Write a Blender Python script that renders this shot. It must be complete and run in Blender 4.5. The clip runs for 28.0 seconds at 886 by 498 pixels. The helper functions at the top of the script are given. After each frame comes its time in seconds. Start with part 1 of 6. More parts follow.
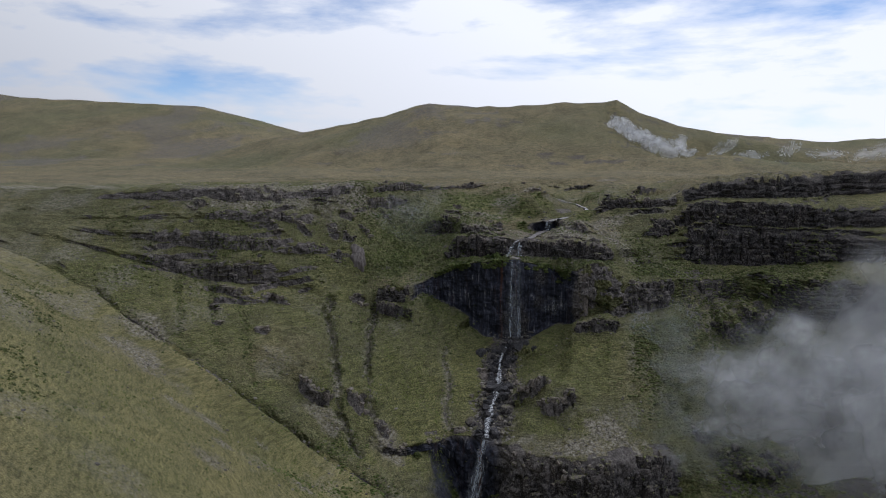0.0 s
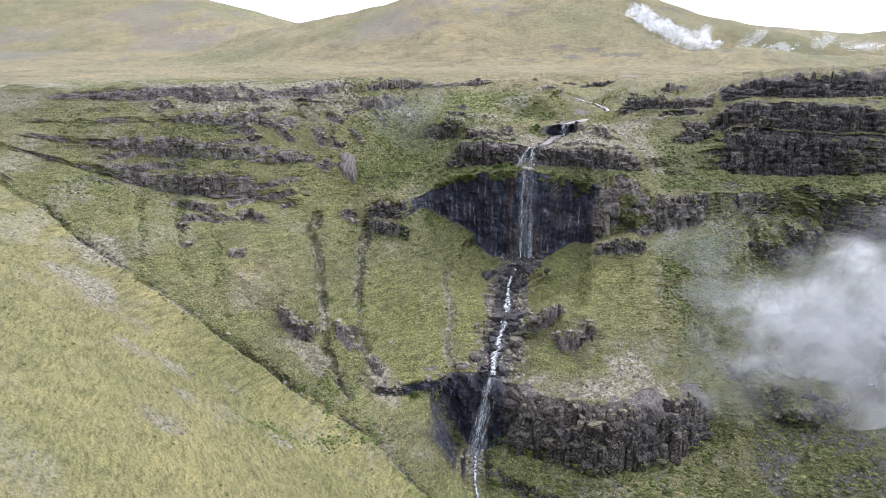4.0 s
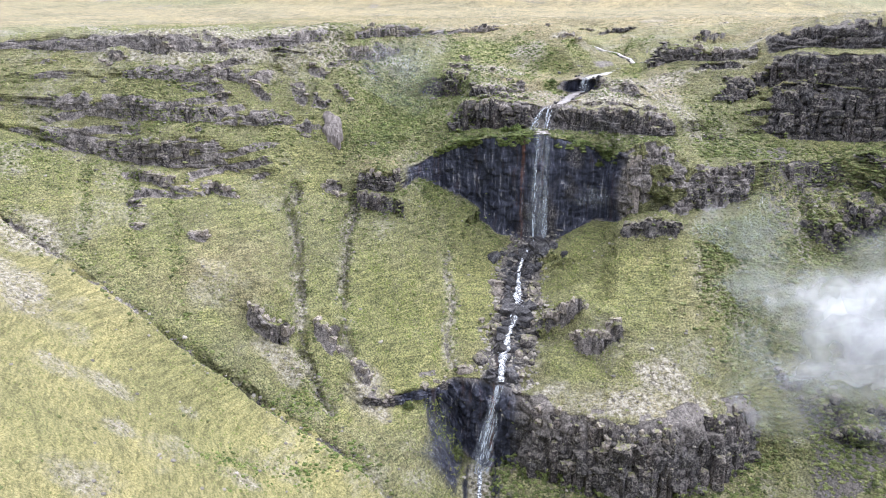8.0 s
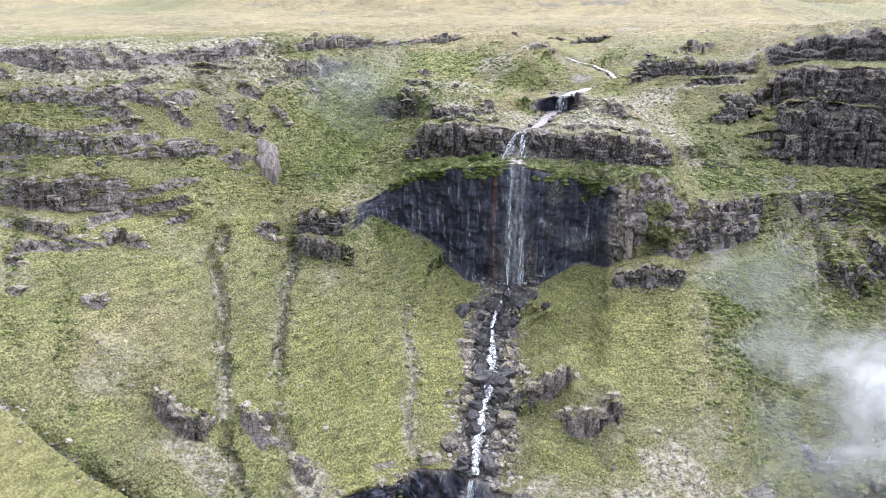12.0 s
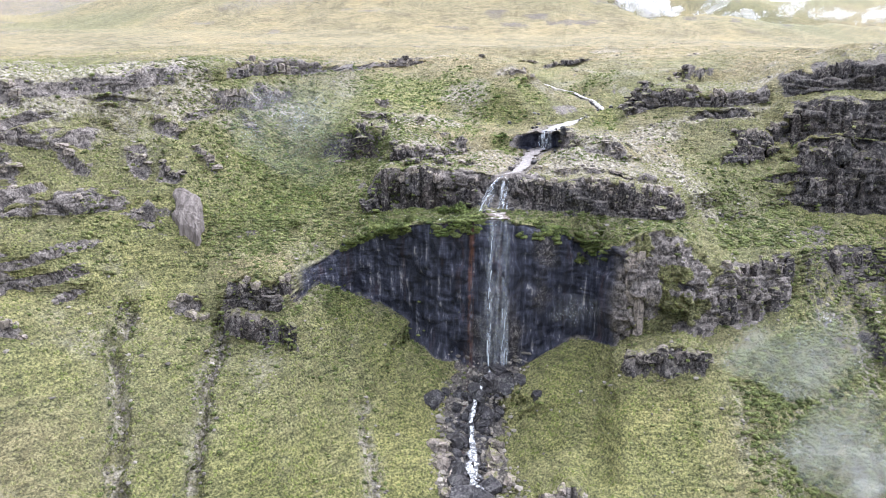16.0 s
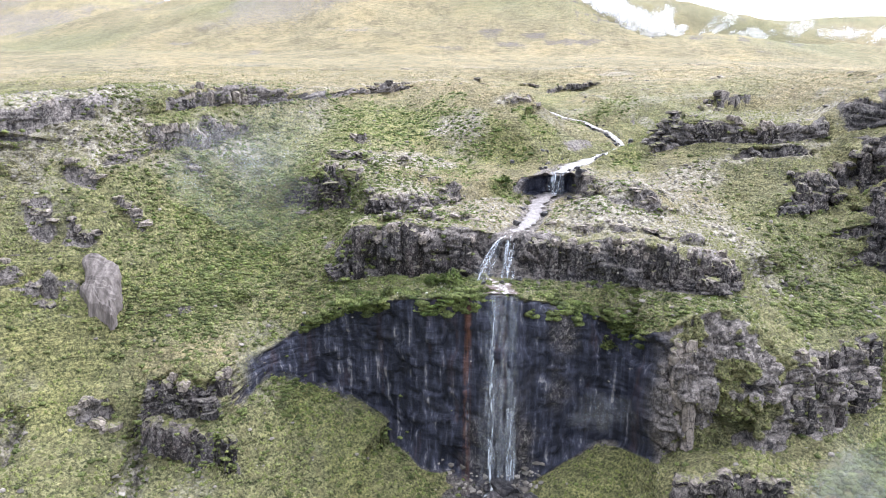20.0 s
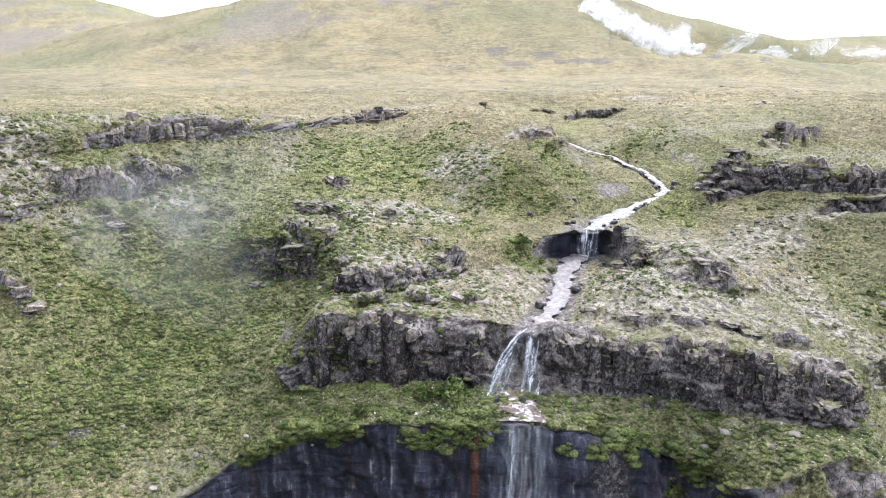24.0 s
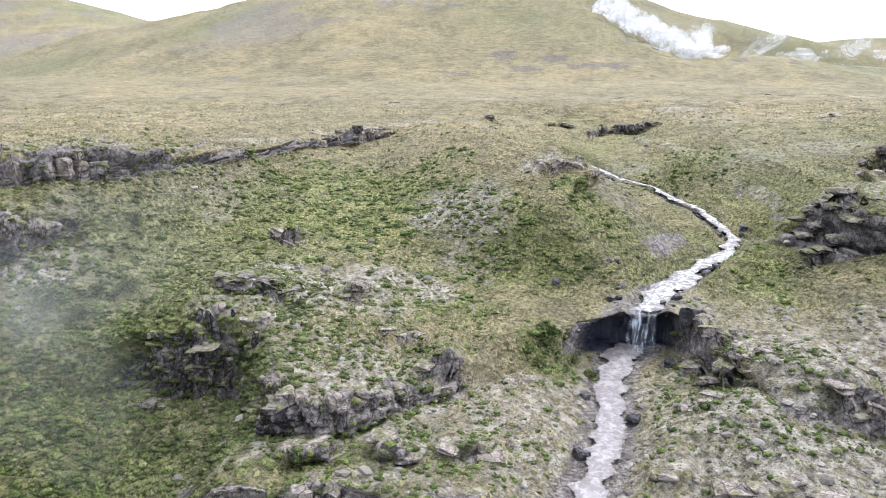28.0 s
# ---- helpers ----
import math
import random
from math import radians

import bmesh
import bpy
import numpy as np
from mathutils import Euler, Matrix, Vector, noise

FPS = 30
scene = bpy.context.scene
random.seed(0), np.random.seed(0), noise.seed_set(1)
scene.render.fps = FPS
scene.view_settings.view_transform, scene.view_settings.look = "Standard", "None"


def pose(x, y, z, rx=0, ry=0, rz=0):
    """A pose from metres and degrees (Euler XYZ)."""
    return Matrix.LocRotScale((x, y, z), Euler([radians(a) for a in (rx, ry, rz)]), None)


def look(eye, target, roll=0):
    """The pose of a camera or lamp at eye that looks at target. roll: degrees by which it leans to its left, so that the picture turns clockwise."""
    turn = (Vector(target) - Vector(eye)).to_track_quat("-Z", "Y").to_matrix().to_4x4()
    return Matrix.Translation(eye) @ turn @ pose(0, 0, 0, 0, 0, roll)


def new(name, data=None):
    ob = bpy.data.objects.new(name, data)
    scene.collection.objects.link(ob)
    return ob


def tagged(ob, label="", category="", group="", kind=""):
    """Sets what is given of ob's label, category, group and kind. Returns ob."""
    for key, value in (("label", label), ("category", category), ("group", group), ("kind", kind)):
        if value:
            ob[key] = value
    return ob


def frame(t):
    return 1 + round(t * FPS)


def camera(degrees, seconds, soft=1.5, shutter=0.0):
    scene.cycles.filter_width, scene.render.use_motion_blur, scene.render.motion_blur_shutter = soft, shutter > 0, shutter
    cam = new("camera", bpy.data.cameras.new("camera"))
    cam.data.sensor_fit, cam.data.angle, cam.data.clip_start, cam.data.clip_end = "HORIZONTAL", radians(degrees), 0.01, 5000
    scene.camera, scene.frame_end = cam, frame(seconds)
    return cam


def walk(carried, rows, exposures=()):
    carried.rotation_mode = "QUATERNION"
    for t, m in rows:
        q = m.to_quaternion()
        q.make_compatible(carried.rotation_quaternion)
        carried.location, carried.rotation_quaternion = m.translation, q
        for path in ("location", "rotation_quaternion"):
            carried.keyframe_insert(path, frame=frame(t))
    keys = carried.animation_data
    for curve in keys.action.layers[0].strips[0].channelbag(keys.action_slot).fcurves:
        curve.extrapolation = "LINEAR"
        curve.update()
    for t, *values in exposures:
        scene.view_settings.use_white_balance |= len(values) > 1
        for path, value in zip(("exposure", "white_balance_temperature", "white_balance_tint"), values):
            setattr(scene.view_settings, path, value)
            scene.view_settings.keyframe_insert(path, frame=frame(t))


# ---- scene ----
cam = camera(61.46, 28.0, soft=1.0)
PATH = [
    (0, (25.13, -252.70, 60.25), (5.96, -155.23, 48.79), -0.08),
    (1, (23.97, -245.16, 60.26), (4.66, -147.70, 48.93), -0.12),
    (2, (22.80, -237.46, 60.26), (3.31, -140.20, 47.63), -0.07),
    (3, (21.53, -229.60, 60.25), (2.02, -133.29, 41.69), -0.06),
    (4, (20.21, -221.56, 60.26), (0.79, -126.70, 35.25), -0.15),
    (4.5, (19.55, -217.52, 60.27), (0.22, -123.55, 32.06), -0.17),
    (6.5, (16.90, -201.31, 60.34), (-2.29, -109.92, 24.56), -0.13),
    (7, (16.09, -197.34, 60.34), (-3.10, -105.90, 24.70), -0.09),
    (8, (14.35, -189.41, 60.37), (-5.03, -96.63, 28.46), -0.07),
    (9, (12.69, -181.50, 60.33), (-5.85, -88.28, 29.25), -0.16),
    (10, (11.19, -173.46, 60.29), (-6.20, -80.09, 29.00), -0.17),
    (11, (9.91, -165.55, 60.26), (-5.37, -71.79, 29.04), -0.10),
    (12, (8.59, -157.57, 60.31), (-5.80, -63.66, 29.12), -0.09),
    (12.5, (7.88, -153.53, 60.33), (-6.16, -59.49, 29.34), -0.07),
    (14.5, (4.32, -137.48, 60.32), (-7.94, -42.84, 30.44), 0.19),
    (15, (3.68, -133.41, 60.29), (-8.01, -38.59, 30.74), 0.26),
    (16, (2.51, -125.12, 60.26), (-6.45, -29.83, 31.31), 0.20),
    (17, (1.51, -117.15, 60.23), (-5.47, -21.54, 31.78), 0.03),
    (18, (0.82, -109.31, 60.22), (-6.31, -13.58, 32.21), 0.14),
    (19, (0.57, -101.61, 60.23), (-7.07, -5.78, 32.70), 0.05),
    (20, (0.53, -93.76, 60.12), (-7.77, 2.30, 33.57), 0.08),
    (21, (0.13, -85.75, 59.86), (-8.48, 10.69, 34.86), 0.17),
    (21.5, (-0.15, -81.76, 59.81), (-8.82, 14.84, 35.47), 0.09),
    (23.5, (-1.34, -66.21, 60.28), (-10.04, 30.39, 35.95), 0.15),
    (24, (-1.62, -62.06, 60.32), (-10.33, 34.56, 36.04), 0.20),
    (25, (-2.17, -53.65, 60.37), (-10.96, 42.99, 36.22), 0.21),
    (26, (-2.46, -45.68, 60.38), (-11.49, 51.00, 36.48), 0.01),
    (27, (-2.56, -37.43, 60.47), (-11.99, 59.24, 36.69), -0.15),
    (28, (-2.86, -29.08, 60.68), (-12.52, 67.58, 36.97), -0.13),
]
walk(cam, [(t, look(eye, target, roll)) for t, eye, target, roll in PATH],
     exposures=[(0, -2.74, 5850, 14), (2.0, -2.7, 5850, 14), (3.0, -2.25, 5850, 15), (3.6, -1.6, 5850, 16), (4.5, -0.44, 5850, 16), (12, -0.34, 5850, 16), (21, -0.27, 5850, 16), (28, -0.68, 5850, 15)])
# ------------------------------------------------------------------ light
SUN_DIR = Vector((0.42, 0.50, 0.92)).normalized()
world = bpy.data.worlds.new("sky")
scene.world = world
world.use_nodes = True
wn, wl = world.node_tree.nodes, world.node_tree.links
wn.clear()
w_out = wn.new("ShaderNodeOutputWorld")
w_bg = wn.new("ShaderNodeBackground")
w_sky = wn.new("ShaderNodeTexSky")
w_sky.sky_type = "NISHITA"
w_sky.sun_disc = False
w_sky.sun_elevation = math.asin(SUN_DIR.z)
w_sky.sun_rotation = math.atan2(SUN_DIR.x, SUN_DIR.y)
w_sky.altitude = 2800
# thin high cloud over the blue
w_co = wn.new("ShaderNodeTexCoord")
w_map = wn.new("ShaderNodeMapping")
w_map.inputs["Scale"].default_value = (1.6, 1.6, 7.0)
w_noise = wn.new("ShaderNodeTexNoise")
w_noise.inputs["Scale"].default_value = 2.3
w_noise.inputs["Detail"].default_value = 9.0
w_noise.inputs["Roughness"].default_value = 0.58
w_noise.inputs["Distortion"].default_value = 0.15
w_ramp = wn.new("ShaderNodeValToRGB")
w_ramp.color_ramp.elements[0].position = 0.29
w_ramp.color_ramp.elements[0].color = (0.0, 0.0, 0.0, 1)
w_ramp.color_ramp.elements[1].position = 0.5
w_mix = wn.new("ShaderNodeMix")
w_mix.data_type = "RGBA"
w_mix.inputs["B"].default_value = (25.0, 25.8, 26.8, 1)
wl.new(w_co.outputs["Generated"], w_map.inputs["Vector"])
wl.new(w_map.outputs["Vector"], w_noise.inputs["Vector"])
wl.new(w_noise.outputs["Fac"], w_ramp.inputs["Fac"])
wl.new(w_ramp.outputs["Color"], w_mix.inputs["Factor"])
w_blue = wn.new("ShaderNodeMix")
w_blue.data_type = "RGBA"
w_blue.blend_type = "MULTIPLY"
w_blue.inputs["Factor"].default_value = 1.0
w_blue.inputs["B"].default_value = (8.6, 8.8, 9.2, 1)
wl.new(w_sky.outputs["Color"], w_blue.inputs["A"])
wl.new(w_blue.outputs["Result"], w_mix.inputs["A"])
w_dot = wn.new("ShaderNodeVectorMath")
w_dot.operation = "DOT_PRODUCT"
w_dot.inputs[1].default_value = SUN_DIR
w_half = wn.new("ShaderNodeMath")
w_half.operation = "MULTIPLY_ADD"
w_half.inputs[1].default_value = 0.5
w_half.inputs[2].default_value = 0.5
w_glow = wn.new("ShaderNodeValToRGB")
w_glow.color_ramp.elements[0].position = 0.34
w_glow.color_ramp.elements[0].color = (0.062, 0.076, 0.1, 1)
w_glow.color_ramp.elements[1].position = 0.77
w_glow.color_ramp.elements[1].color = (1, 1, 1, 1)
w_mul = wn.new("ShaderNodeMix")
w_mul.data_type = "RGBA"
w_mul.blend_type = "MULTIPLY"
w_mul.inputs["Factor"].default_value = 1.0
wl.new(w_co.outputs["Generated"], w_dot.inputs[0])
wl.new(w_dot.outputs["Value"], w_half.inputs[0])
wl.new(w_half.outputs["Value"], w_glow.inputs["Fac"])
wl.new(w_glow.outputs["Color"], w_mul.inputs["A"])
w_mul.inputs["B"].default_value = (86, 86, 84.5, 1)
wl.new(w_mul.outputs["Result"], w_mix.inputs["B"])
wl.new(w_mix.outputs["Result"], w_bg.inputs["Color"])
w_bg.inputs["Strength"].default_value = 0.075
wl.new(w_bg.outputs["Background"], w_out.inputs["Surface"])

sun = new("sun", bpy.data.lights.new("sun", "SUN"))
sun.data.energy = 5.0
sun.data.angle = radians(2.0)
sun.data.color = (1.0, 0.965, 0.91)
sun.matrix_world = look((0, 0, 0), -SUN_DIR)


# ------------------------------------------------------------------ materials
def nodes_of(name):
    m = bpy.data.materials.new(name)
    m.use_nodes = True
    t = m.node_tree
    t.nodes.clear()
    out = t.nodes.new("ShaderNodeOutputMaterial")
    bsdf = t.nodes.new("ShaderNodeBsdfPrincipled")
    t.links.new(bsdf.outputs["BSDF"], out.inputs["Surface"])
    return m, t, bsdf, out


def n_coord(t):
    return t.nodes.new("ShaderNodeNewGeometry").outputs["Position"]


def n_map(t, vec, scale):
    m = t.nodes.new("ShaderNodeMapping")
    m.inputs["Scale"].default_value = scale
    t.links.new(vec, m.inputs["Vector"])
    return m.outputs["Vector"]


def n_noise(t, vec, scale, detail=5.0, rough=0.6, dist=0.0):
    n = t.nodes.new("ShaderNodeTexNoise")
    n.inputs["Scale"].default_value = scale
    n.inputs["Detail"].default_value = detail
    n.inputs["Roughness"].default_value = rough
    n.inputs["Distortion"].default_value = dist
    t.links.new(vec, n.inputs["Vector"])
    return n.outputs["Fac"]


def n_noise_colour(t, vec, scale):
    n = t.nodes.new("ShaderNodeTexNoise")
    n.inputs["Scale"].default_value = scale
    n.inputs["Detail"].default_value = 4.0
    t.links.new(vec, n.inputs["Vector"])
    return n.outputs["Color"]


def n_voronoi(t, vec, scale, feature="DISTANCE_TO_EDGE", out="Distance"):
    n = t.nodes.new("ShaderNodeTexVoronoi")
    n.feature = feature
    n.inputs["Scale"].default_value = scale
    t.links.new(vec, n.inputs["Vector"])
    return n.outputs[out]


def n_ramp(t, fac, stops):
    r = t.nodes.new("ShaderNodeValToRGB")
    els = r.color_ramp.elements
    while len(els) < len(stops):
        els.new(0.5)
    for e, (p, c) in zip(els, stops):
        e.position = p
        e.color = (*c, 1) if isinstance(c, tuple) else (c, c, c, 1)
    t.links.new(fac, r.inputs["Fac"])
    return r.outputs["Color"]


def n_mix(t, fac, a, b, kind="MIX"):
    m = t.nodes.new("ShaderNodeMix")
    m.data_type = "RGBA"
    m.blend_type = kind
    for key, v in (("Factor", fac), ("A", a), ("B", b)):
        if isinstance(v, (int, float)):
            m.inputs[key].default_value = v if key == "Factor" else (v, v, v, 1)
        elif isinstance(v, tuple):
            m.inputs[key].default_value = (*v, 1)
        else:
            t.links.new(v, m.inputs[key])
    return m.outputs["Result"]


def n_math(t, op, a, b=0.0, clamp=False):
    m = t.nodes.new("ShaderNodeMath")
    m.operation = op
    m.use_clamp = clamp
    for k, v in enumerate((a, b)):
        if isinstance(v, (int, float)):
            m.inputs[k].default_value = v
        else:
            t.links.new(v, m.inputs[k])
    return m.outputs["Value"]


def n_attr(t, name):
    a = t.nodes.new("ShaderNodeAttribute")
    a.attribute_name = name
    return a.outputs["Fac"]


def n_bump(t, bsdf, height, strength, distance):
    b = t.nodes.new("ShaderNodeBump")
    b.inputs["Strength"].default_value = strength
    b.inputs["Distance"].default_value = distance
    t.links.new(height, b.inputs["Height"])
    t.links.new(b.outputs["Normal"], bsdf.inputs["Normal"])


def rock_colour(t, pos):
    """Jointed basalt: dark grey faces split by black cracks, blotched with pale lichen and brown stains."""
    big = n_noise(t, pos, 0.16, 5)
    fine = n_noise(t, pos, 2.6, 10, 0.78)
    base = n_ramp(t, fine, [(0.41, (0.03, 0.028, 0.032)), (0.5, (0.1, 0.095, 0.104)), (0.6, (0.235, 0.224, 0.226))])
    wav = n_mix(t, 0.5, pos, n_noise_colour(t, pos, 0.8), "ADD")
    cells = n_map(t, wav, (1.0, 1.0, 0.5))
    tone = n_voronoi(t, cells, 1.15, "F1", "Color")
    base = n_mix(t, 0.75, base, n_ramp(t, tone, [(0.2, 0.4), (0.8, 1.6)]), "MULTIPLY")
    warm = n_mix(t, n_ramp(t, big, [(0.42, 0.0), (0.66, 0.6)]), base, n_mix(t, 1.0, base, (1.22, 1.0, 0.84), "MULTIPLY"))
    streak = n_noise(t, n_map(t, pos, (1.4, 1.4, 0.16)), 1.6, 6, 0.65)
    dark = n_mix(t, n_ramp(t, streak, [(0.4, 0.5), (0.52, 0.0)]), warm, (0.03, 0.028, 0.031))
    joint = n_voronoi(t, cells, 1.15)
    dark = n_mix(t, n_ramp(t, joint, [(0.0, 0.95), (0.07, 0.0)]), dark, (0.012, 0.011, 0.013))
    small = n_voronoi(t, n_map(t, wav, (1.0, 1.0, 0.7)), 3.4)
    dark = n_mix(t, n_ramp(t, small, [(0.0, 0.7), (0.09, 0.0)]), dark, (0.02, 0.018, 0.02))
    lichen = n_noise(t, pos, 1.9, 10, 0.8)
    return n_mix(t, n_ramp(t, lichen, [(0.53, 0.0), (0.57, 0.85)]), dark, (0.34, 0.33, 0.305))


def cracked(t, pos, col):
    """Upright and cross joints that cut every rock face, pale or dark."""
    wav = n_mix(t, 0.5, pos, n_noise_colour(t, pos, 0.8), "ADD")
    tall = n_voronoi(t, n_map(t, wav, (1.0, 1.0, 0.34)), 0.85)
    fine = n_voronoi(t, n_map(t, wav, (1.0, 1.0, 0.6)), 2.1)
    col = n_mix(t, n_ramp(t, tall, [(0.008, 0.75), (0.035, 0.0)]), col, (0.012, 0.011, 0.013))
    return n_mix(t, n_ramp(t, fine, [(0.006, 0.35), (0.03, 0.0)]), col, (0.025, 0.023, 0.024))


def make_ground():
    m, t, bsdf, out = nodes_of("ground")
    pos = n_coord(t)
    rock, dry, lush, wet, bare, pale = (n_attr(t, k) for k in ("rock", "dry", "lush", "wet", "bare", "pale"))
    short = n_attr(t, "short")
    tuft = n_noise(t, pos, 2.6, 7, 0.72)
    patch = n_noise(t, pos, 0.13, 6, 0.62)
    mid = n_noise(t, pos, 0.7, 6, 0.65)
    # the dark stops paint the small shadows between grass tufts into the colour
    green = n_ramp(t, tuft, [(0.41, (0.03, 0.033, 0.014)), (0.5, (0.124, 0.124, 0.06)), (0.6, (0.238, 0.23, 0.118))])
    lushc = n_ramp(t, tuft, [(0.41, (0.046, 0.054, 0.019)), (0.51, (0.163, 0.165, 0.06)), (0.61, (0.262, 0.252, 0.095))])
    tan = n_ramp(t, tuft, [(0.41, (0.075, 0.062, 0.032)), (0.5, (0.19, 0.159, 0.09)), (0.6, (0.31, 0.262, 0.15))])
    olive = n_mix(t, n_ramp(t, mid, [(0.42, 0.0), (0.66, 0.75)]), green, (0.13, 0.117, 0.058))
    grass = n_mix(t, n_math(t, "MULTIPLY", lush, n_ramp(t, mid, [(0.3, 1.0), (0.7, 0.45)]), True), olive, lushc)
    grass = n_mix(t, n_math(t, "MULTIPLY", dry, n_ramp(t, patch, [(0.3, 1.0), (0.75, 0.68)]), True), grass, tan)
    grass = n_mix(t, n_math(t, "MULTIPLY", short, 0.65), grass, n_ramp(t, tuft, [(0.4, (0.165, 0.152, 0.058)), (0.5, (0.222, 0.204, 0.09)), (0.62, (0.285, 0.26, 0.112))]))
    broad = n_noise(t, n_map(t, pos, (1.0, 0.55, 2.0)), 0.028, 8, 0.7)
    grass = n_mix(t, 0.5, grass, n_ramp(t, broad, [(0.3, (0.42, 0.46, 0.44)), (0.5, (0.95, 0.95, 0.97)), (0.66, (1.38, 1.3, 1.24))]), "MULTIPLY")
    terr = n_noise(t, n_map(t, pos, (0.32, 0.32, 2.6)), 0.9, 6, 0.65, 0.4)
    grass = n_mix(t, 0.8, grass, n_ramp(t, terr, [(0.38, (0.55, 0.58, 0.53)), (0.5, (1.0, 1.0, 1.0)), (0.62, (1.28, 1.25, 1.22))]), "MULTIPLY")
    # tufts and stones that stay darker or paler than the turf about them
    speck = n_noise(t, pos, 0.42, 9, 0.78)
    grass = n_mix(t, 0.65, grass, n_ramp(t, speck, [(0.34, (0.42, 0.46, 0.42)), (0.47, (1.0, 1.0, 1.0)), (0.6, (1.0, 1.0, 1.0)), (0.72, (1.3, 1.28, 1.3))]), "MULTIPLY")
    far = n_noise(t, n_map(t, pos, (0.8, 0.5, 2.2)), 0.1, 11, 0.8)
    grass = n_mix(t, n_math(t, "MULTIPLY", dry, 0.9), grass, n_mix(t, 1.0, grass, n_ramp(t, far, [(0.37, (0.62, 0.63, 0.64)), (0.48, (0.97, 0.96, 0.95)), (0.64, (1.1, 1.08, 1.03))]), "MULTIPLY"))
    grain = n_noise(t, pos, 9.0, 4, 0.8)
    grass = n_mix(t, 0.55, grass, n_ramp(t, grain, [(0.34, (0.52, 0.54, 0.5)), (0.52, (1.0, 1.0, 1.0)), (0.68, (1.4, 1.38, 1.36))]), "MULTIPLY")
    # patches of stony soil in the turf
    stony = n_ramp(t, n_noise(t, pos, 1.1, 8, 0.75), [(0.41, (0.07, 0.062, 0.05)), (0.5, (0.235, 0.214, 0.168)), (0.6, (0.37, 0.345, 0.292))])
    bmask = n_math(t, "MULTIPLY", bare, n_ramp(t, n_noise(t, pos, 0.9, 7, 0.7), [(0.36, 0.0), (0.54, 1.0)]), True)
    grass = n_mix(t, bmask, grass, stony)
    rockc = rock_colour(t, pos)
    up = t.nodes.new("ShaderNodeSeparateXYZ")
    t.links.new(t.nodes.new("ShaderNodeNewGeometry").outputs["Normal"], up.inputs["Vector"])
    # rock that faces up is coloured paler: weathered tops with sunlight painted in
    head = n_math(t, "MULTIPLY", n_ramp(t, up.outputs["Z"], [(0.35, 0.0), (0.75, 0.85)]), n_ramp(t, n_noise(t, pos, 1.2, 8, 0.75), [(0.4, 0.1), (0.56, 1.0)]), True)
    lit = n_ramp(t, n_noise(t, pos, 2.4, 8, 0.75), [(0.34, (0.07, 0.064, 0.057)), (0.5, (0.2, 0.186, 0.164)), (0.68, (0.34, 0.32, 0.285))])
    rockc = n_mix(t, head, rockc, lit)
    chalky = n_ramp(t, n_noise(t, pos, 2.2, 9, 0.76), [(0.4, (0.11, 0.1, 0.097)), (0.5, (0.33, 0.3, 0.282)), (0.6, (0.54, 0.51, 0.475))])
    rockc = n_mix(t, n_math(t, "MULTIPLY", pale, n_ramp(t, n_noise(t, pos, 0.5, 8, 0.75), [(0.42, 0.1), (0.54, 1.0)]), True), rockc, chalky)
    rockc = cracked(t, pos, n_mix(t, 1.0, rockc, (0.54, 0.52, 0.51), "MULTIPLY"))
    ledge = n_noise(t, pos, 0.8, 6, 0.7)
    rmask = n_ramp(t, n_math(t, "ADD", rock, n_math(t, "MULTIPLY", n_math(t, "SUBTRACT", ledge, 0.5), 1.1)), [(0.42, 0.0), (0.58, 1.0)])
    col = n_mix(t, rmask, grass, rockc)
    wetc = n_ramp(t, n_noise(t, n_map(t, pos, (1.0, 1.0, 0.1)), 1.2, 7, 0.65), [(0.36, (0.005, 0.006, 0.011)), (0.5, (0.016, 0.018, 0.031)), (0.6, (0.042, 0.045, 0.066)), (0.7, (0.22, 0.21, 0.21))])
    rust = n_ramp(t, n_noise(t, n_map(t, pos, (0.5, 0.5, 0.03)), 0.9, 4), [(0.58, 0.0), (0.72, 0.22)])
    wetc = n_mix(t, rust, wetc, (0.12, 0.05, 0.025))
    side = t.nodes.new("ShaderNodeSeparateXYZ")
    t.links.new(pos, side.inputs["Vector"])
    stain = n_ramp(t, n_math(t, "ABSOLUTE", n_math(t, "ADD", side.outputs["X"], 4.4)), [(0.3, 0.5), (0.7, 0.0)])
    wetc = n_mix(t, n_math(t, "MULTIPLY", stain, n_ramp(t, n_noise(t, n_map(t, pos, (1.6, 1.6, 0.08)), 1.4, 5), [(0.42, 0.0), (0.56, 1.0)]), True), wetc, (0.15, 0.062, 0.035))
    col = n_mix(t, wet, col, wetc)
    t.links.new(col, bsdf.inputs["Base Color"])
    rough = n_mix(t, wet, 0.92, 0.5)
    t.links.new(rough, bsdf.inputs["Roughness"])
    bsdf.inputs["Specular IOR Level"].default_value = 0.25
    h = n_math(t, "ADD", n_math(t, "MULTIPLY", tuft, 0.7), n_math(t, "MULTIPLY", mid, 0.6))
    h = n_math(t, "ADD", h, n_math(t, "MULTIPLY", n_noise(t, pos, 1.6, 8, 0.66), n_math(t, "MULTIPLY", rock, 0.5)))
    h = n_math(t, "ADD", h, n_math(t, "MULTIPLY", terr, 0.7))
    n_bump(t, bsdf, n_math(t, "MULTIPLY", h, n_math(t, "SUBTRACT", 1.0, n_math(t, "MULTIPLY", rock, 0.6))), 1.0, 0.7)
    return m


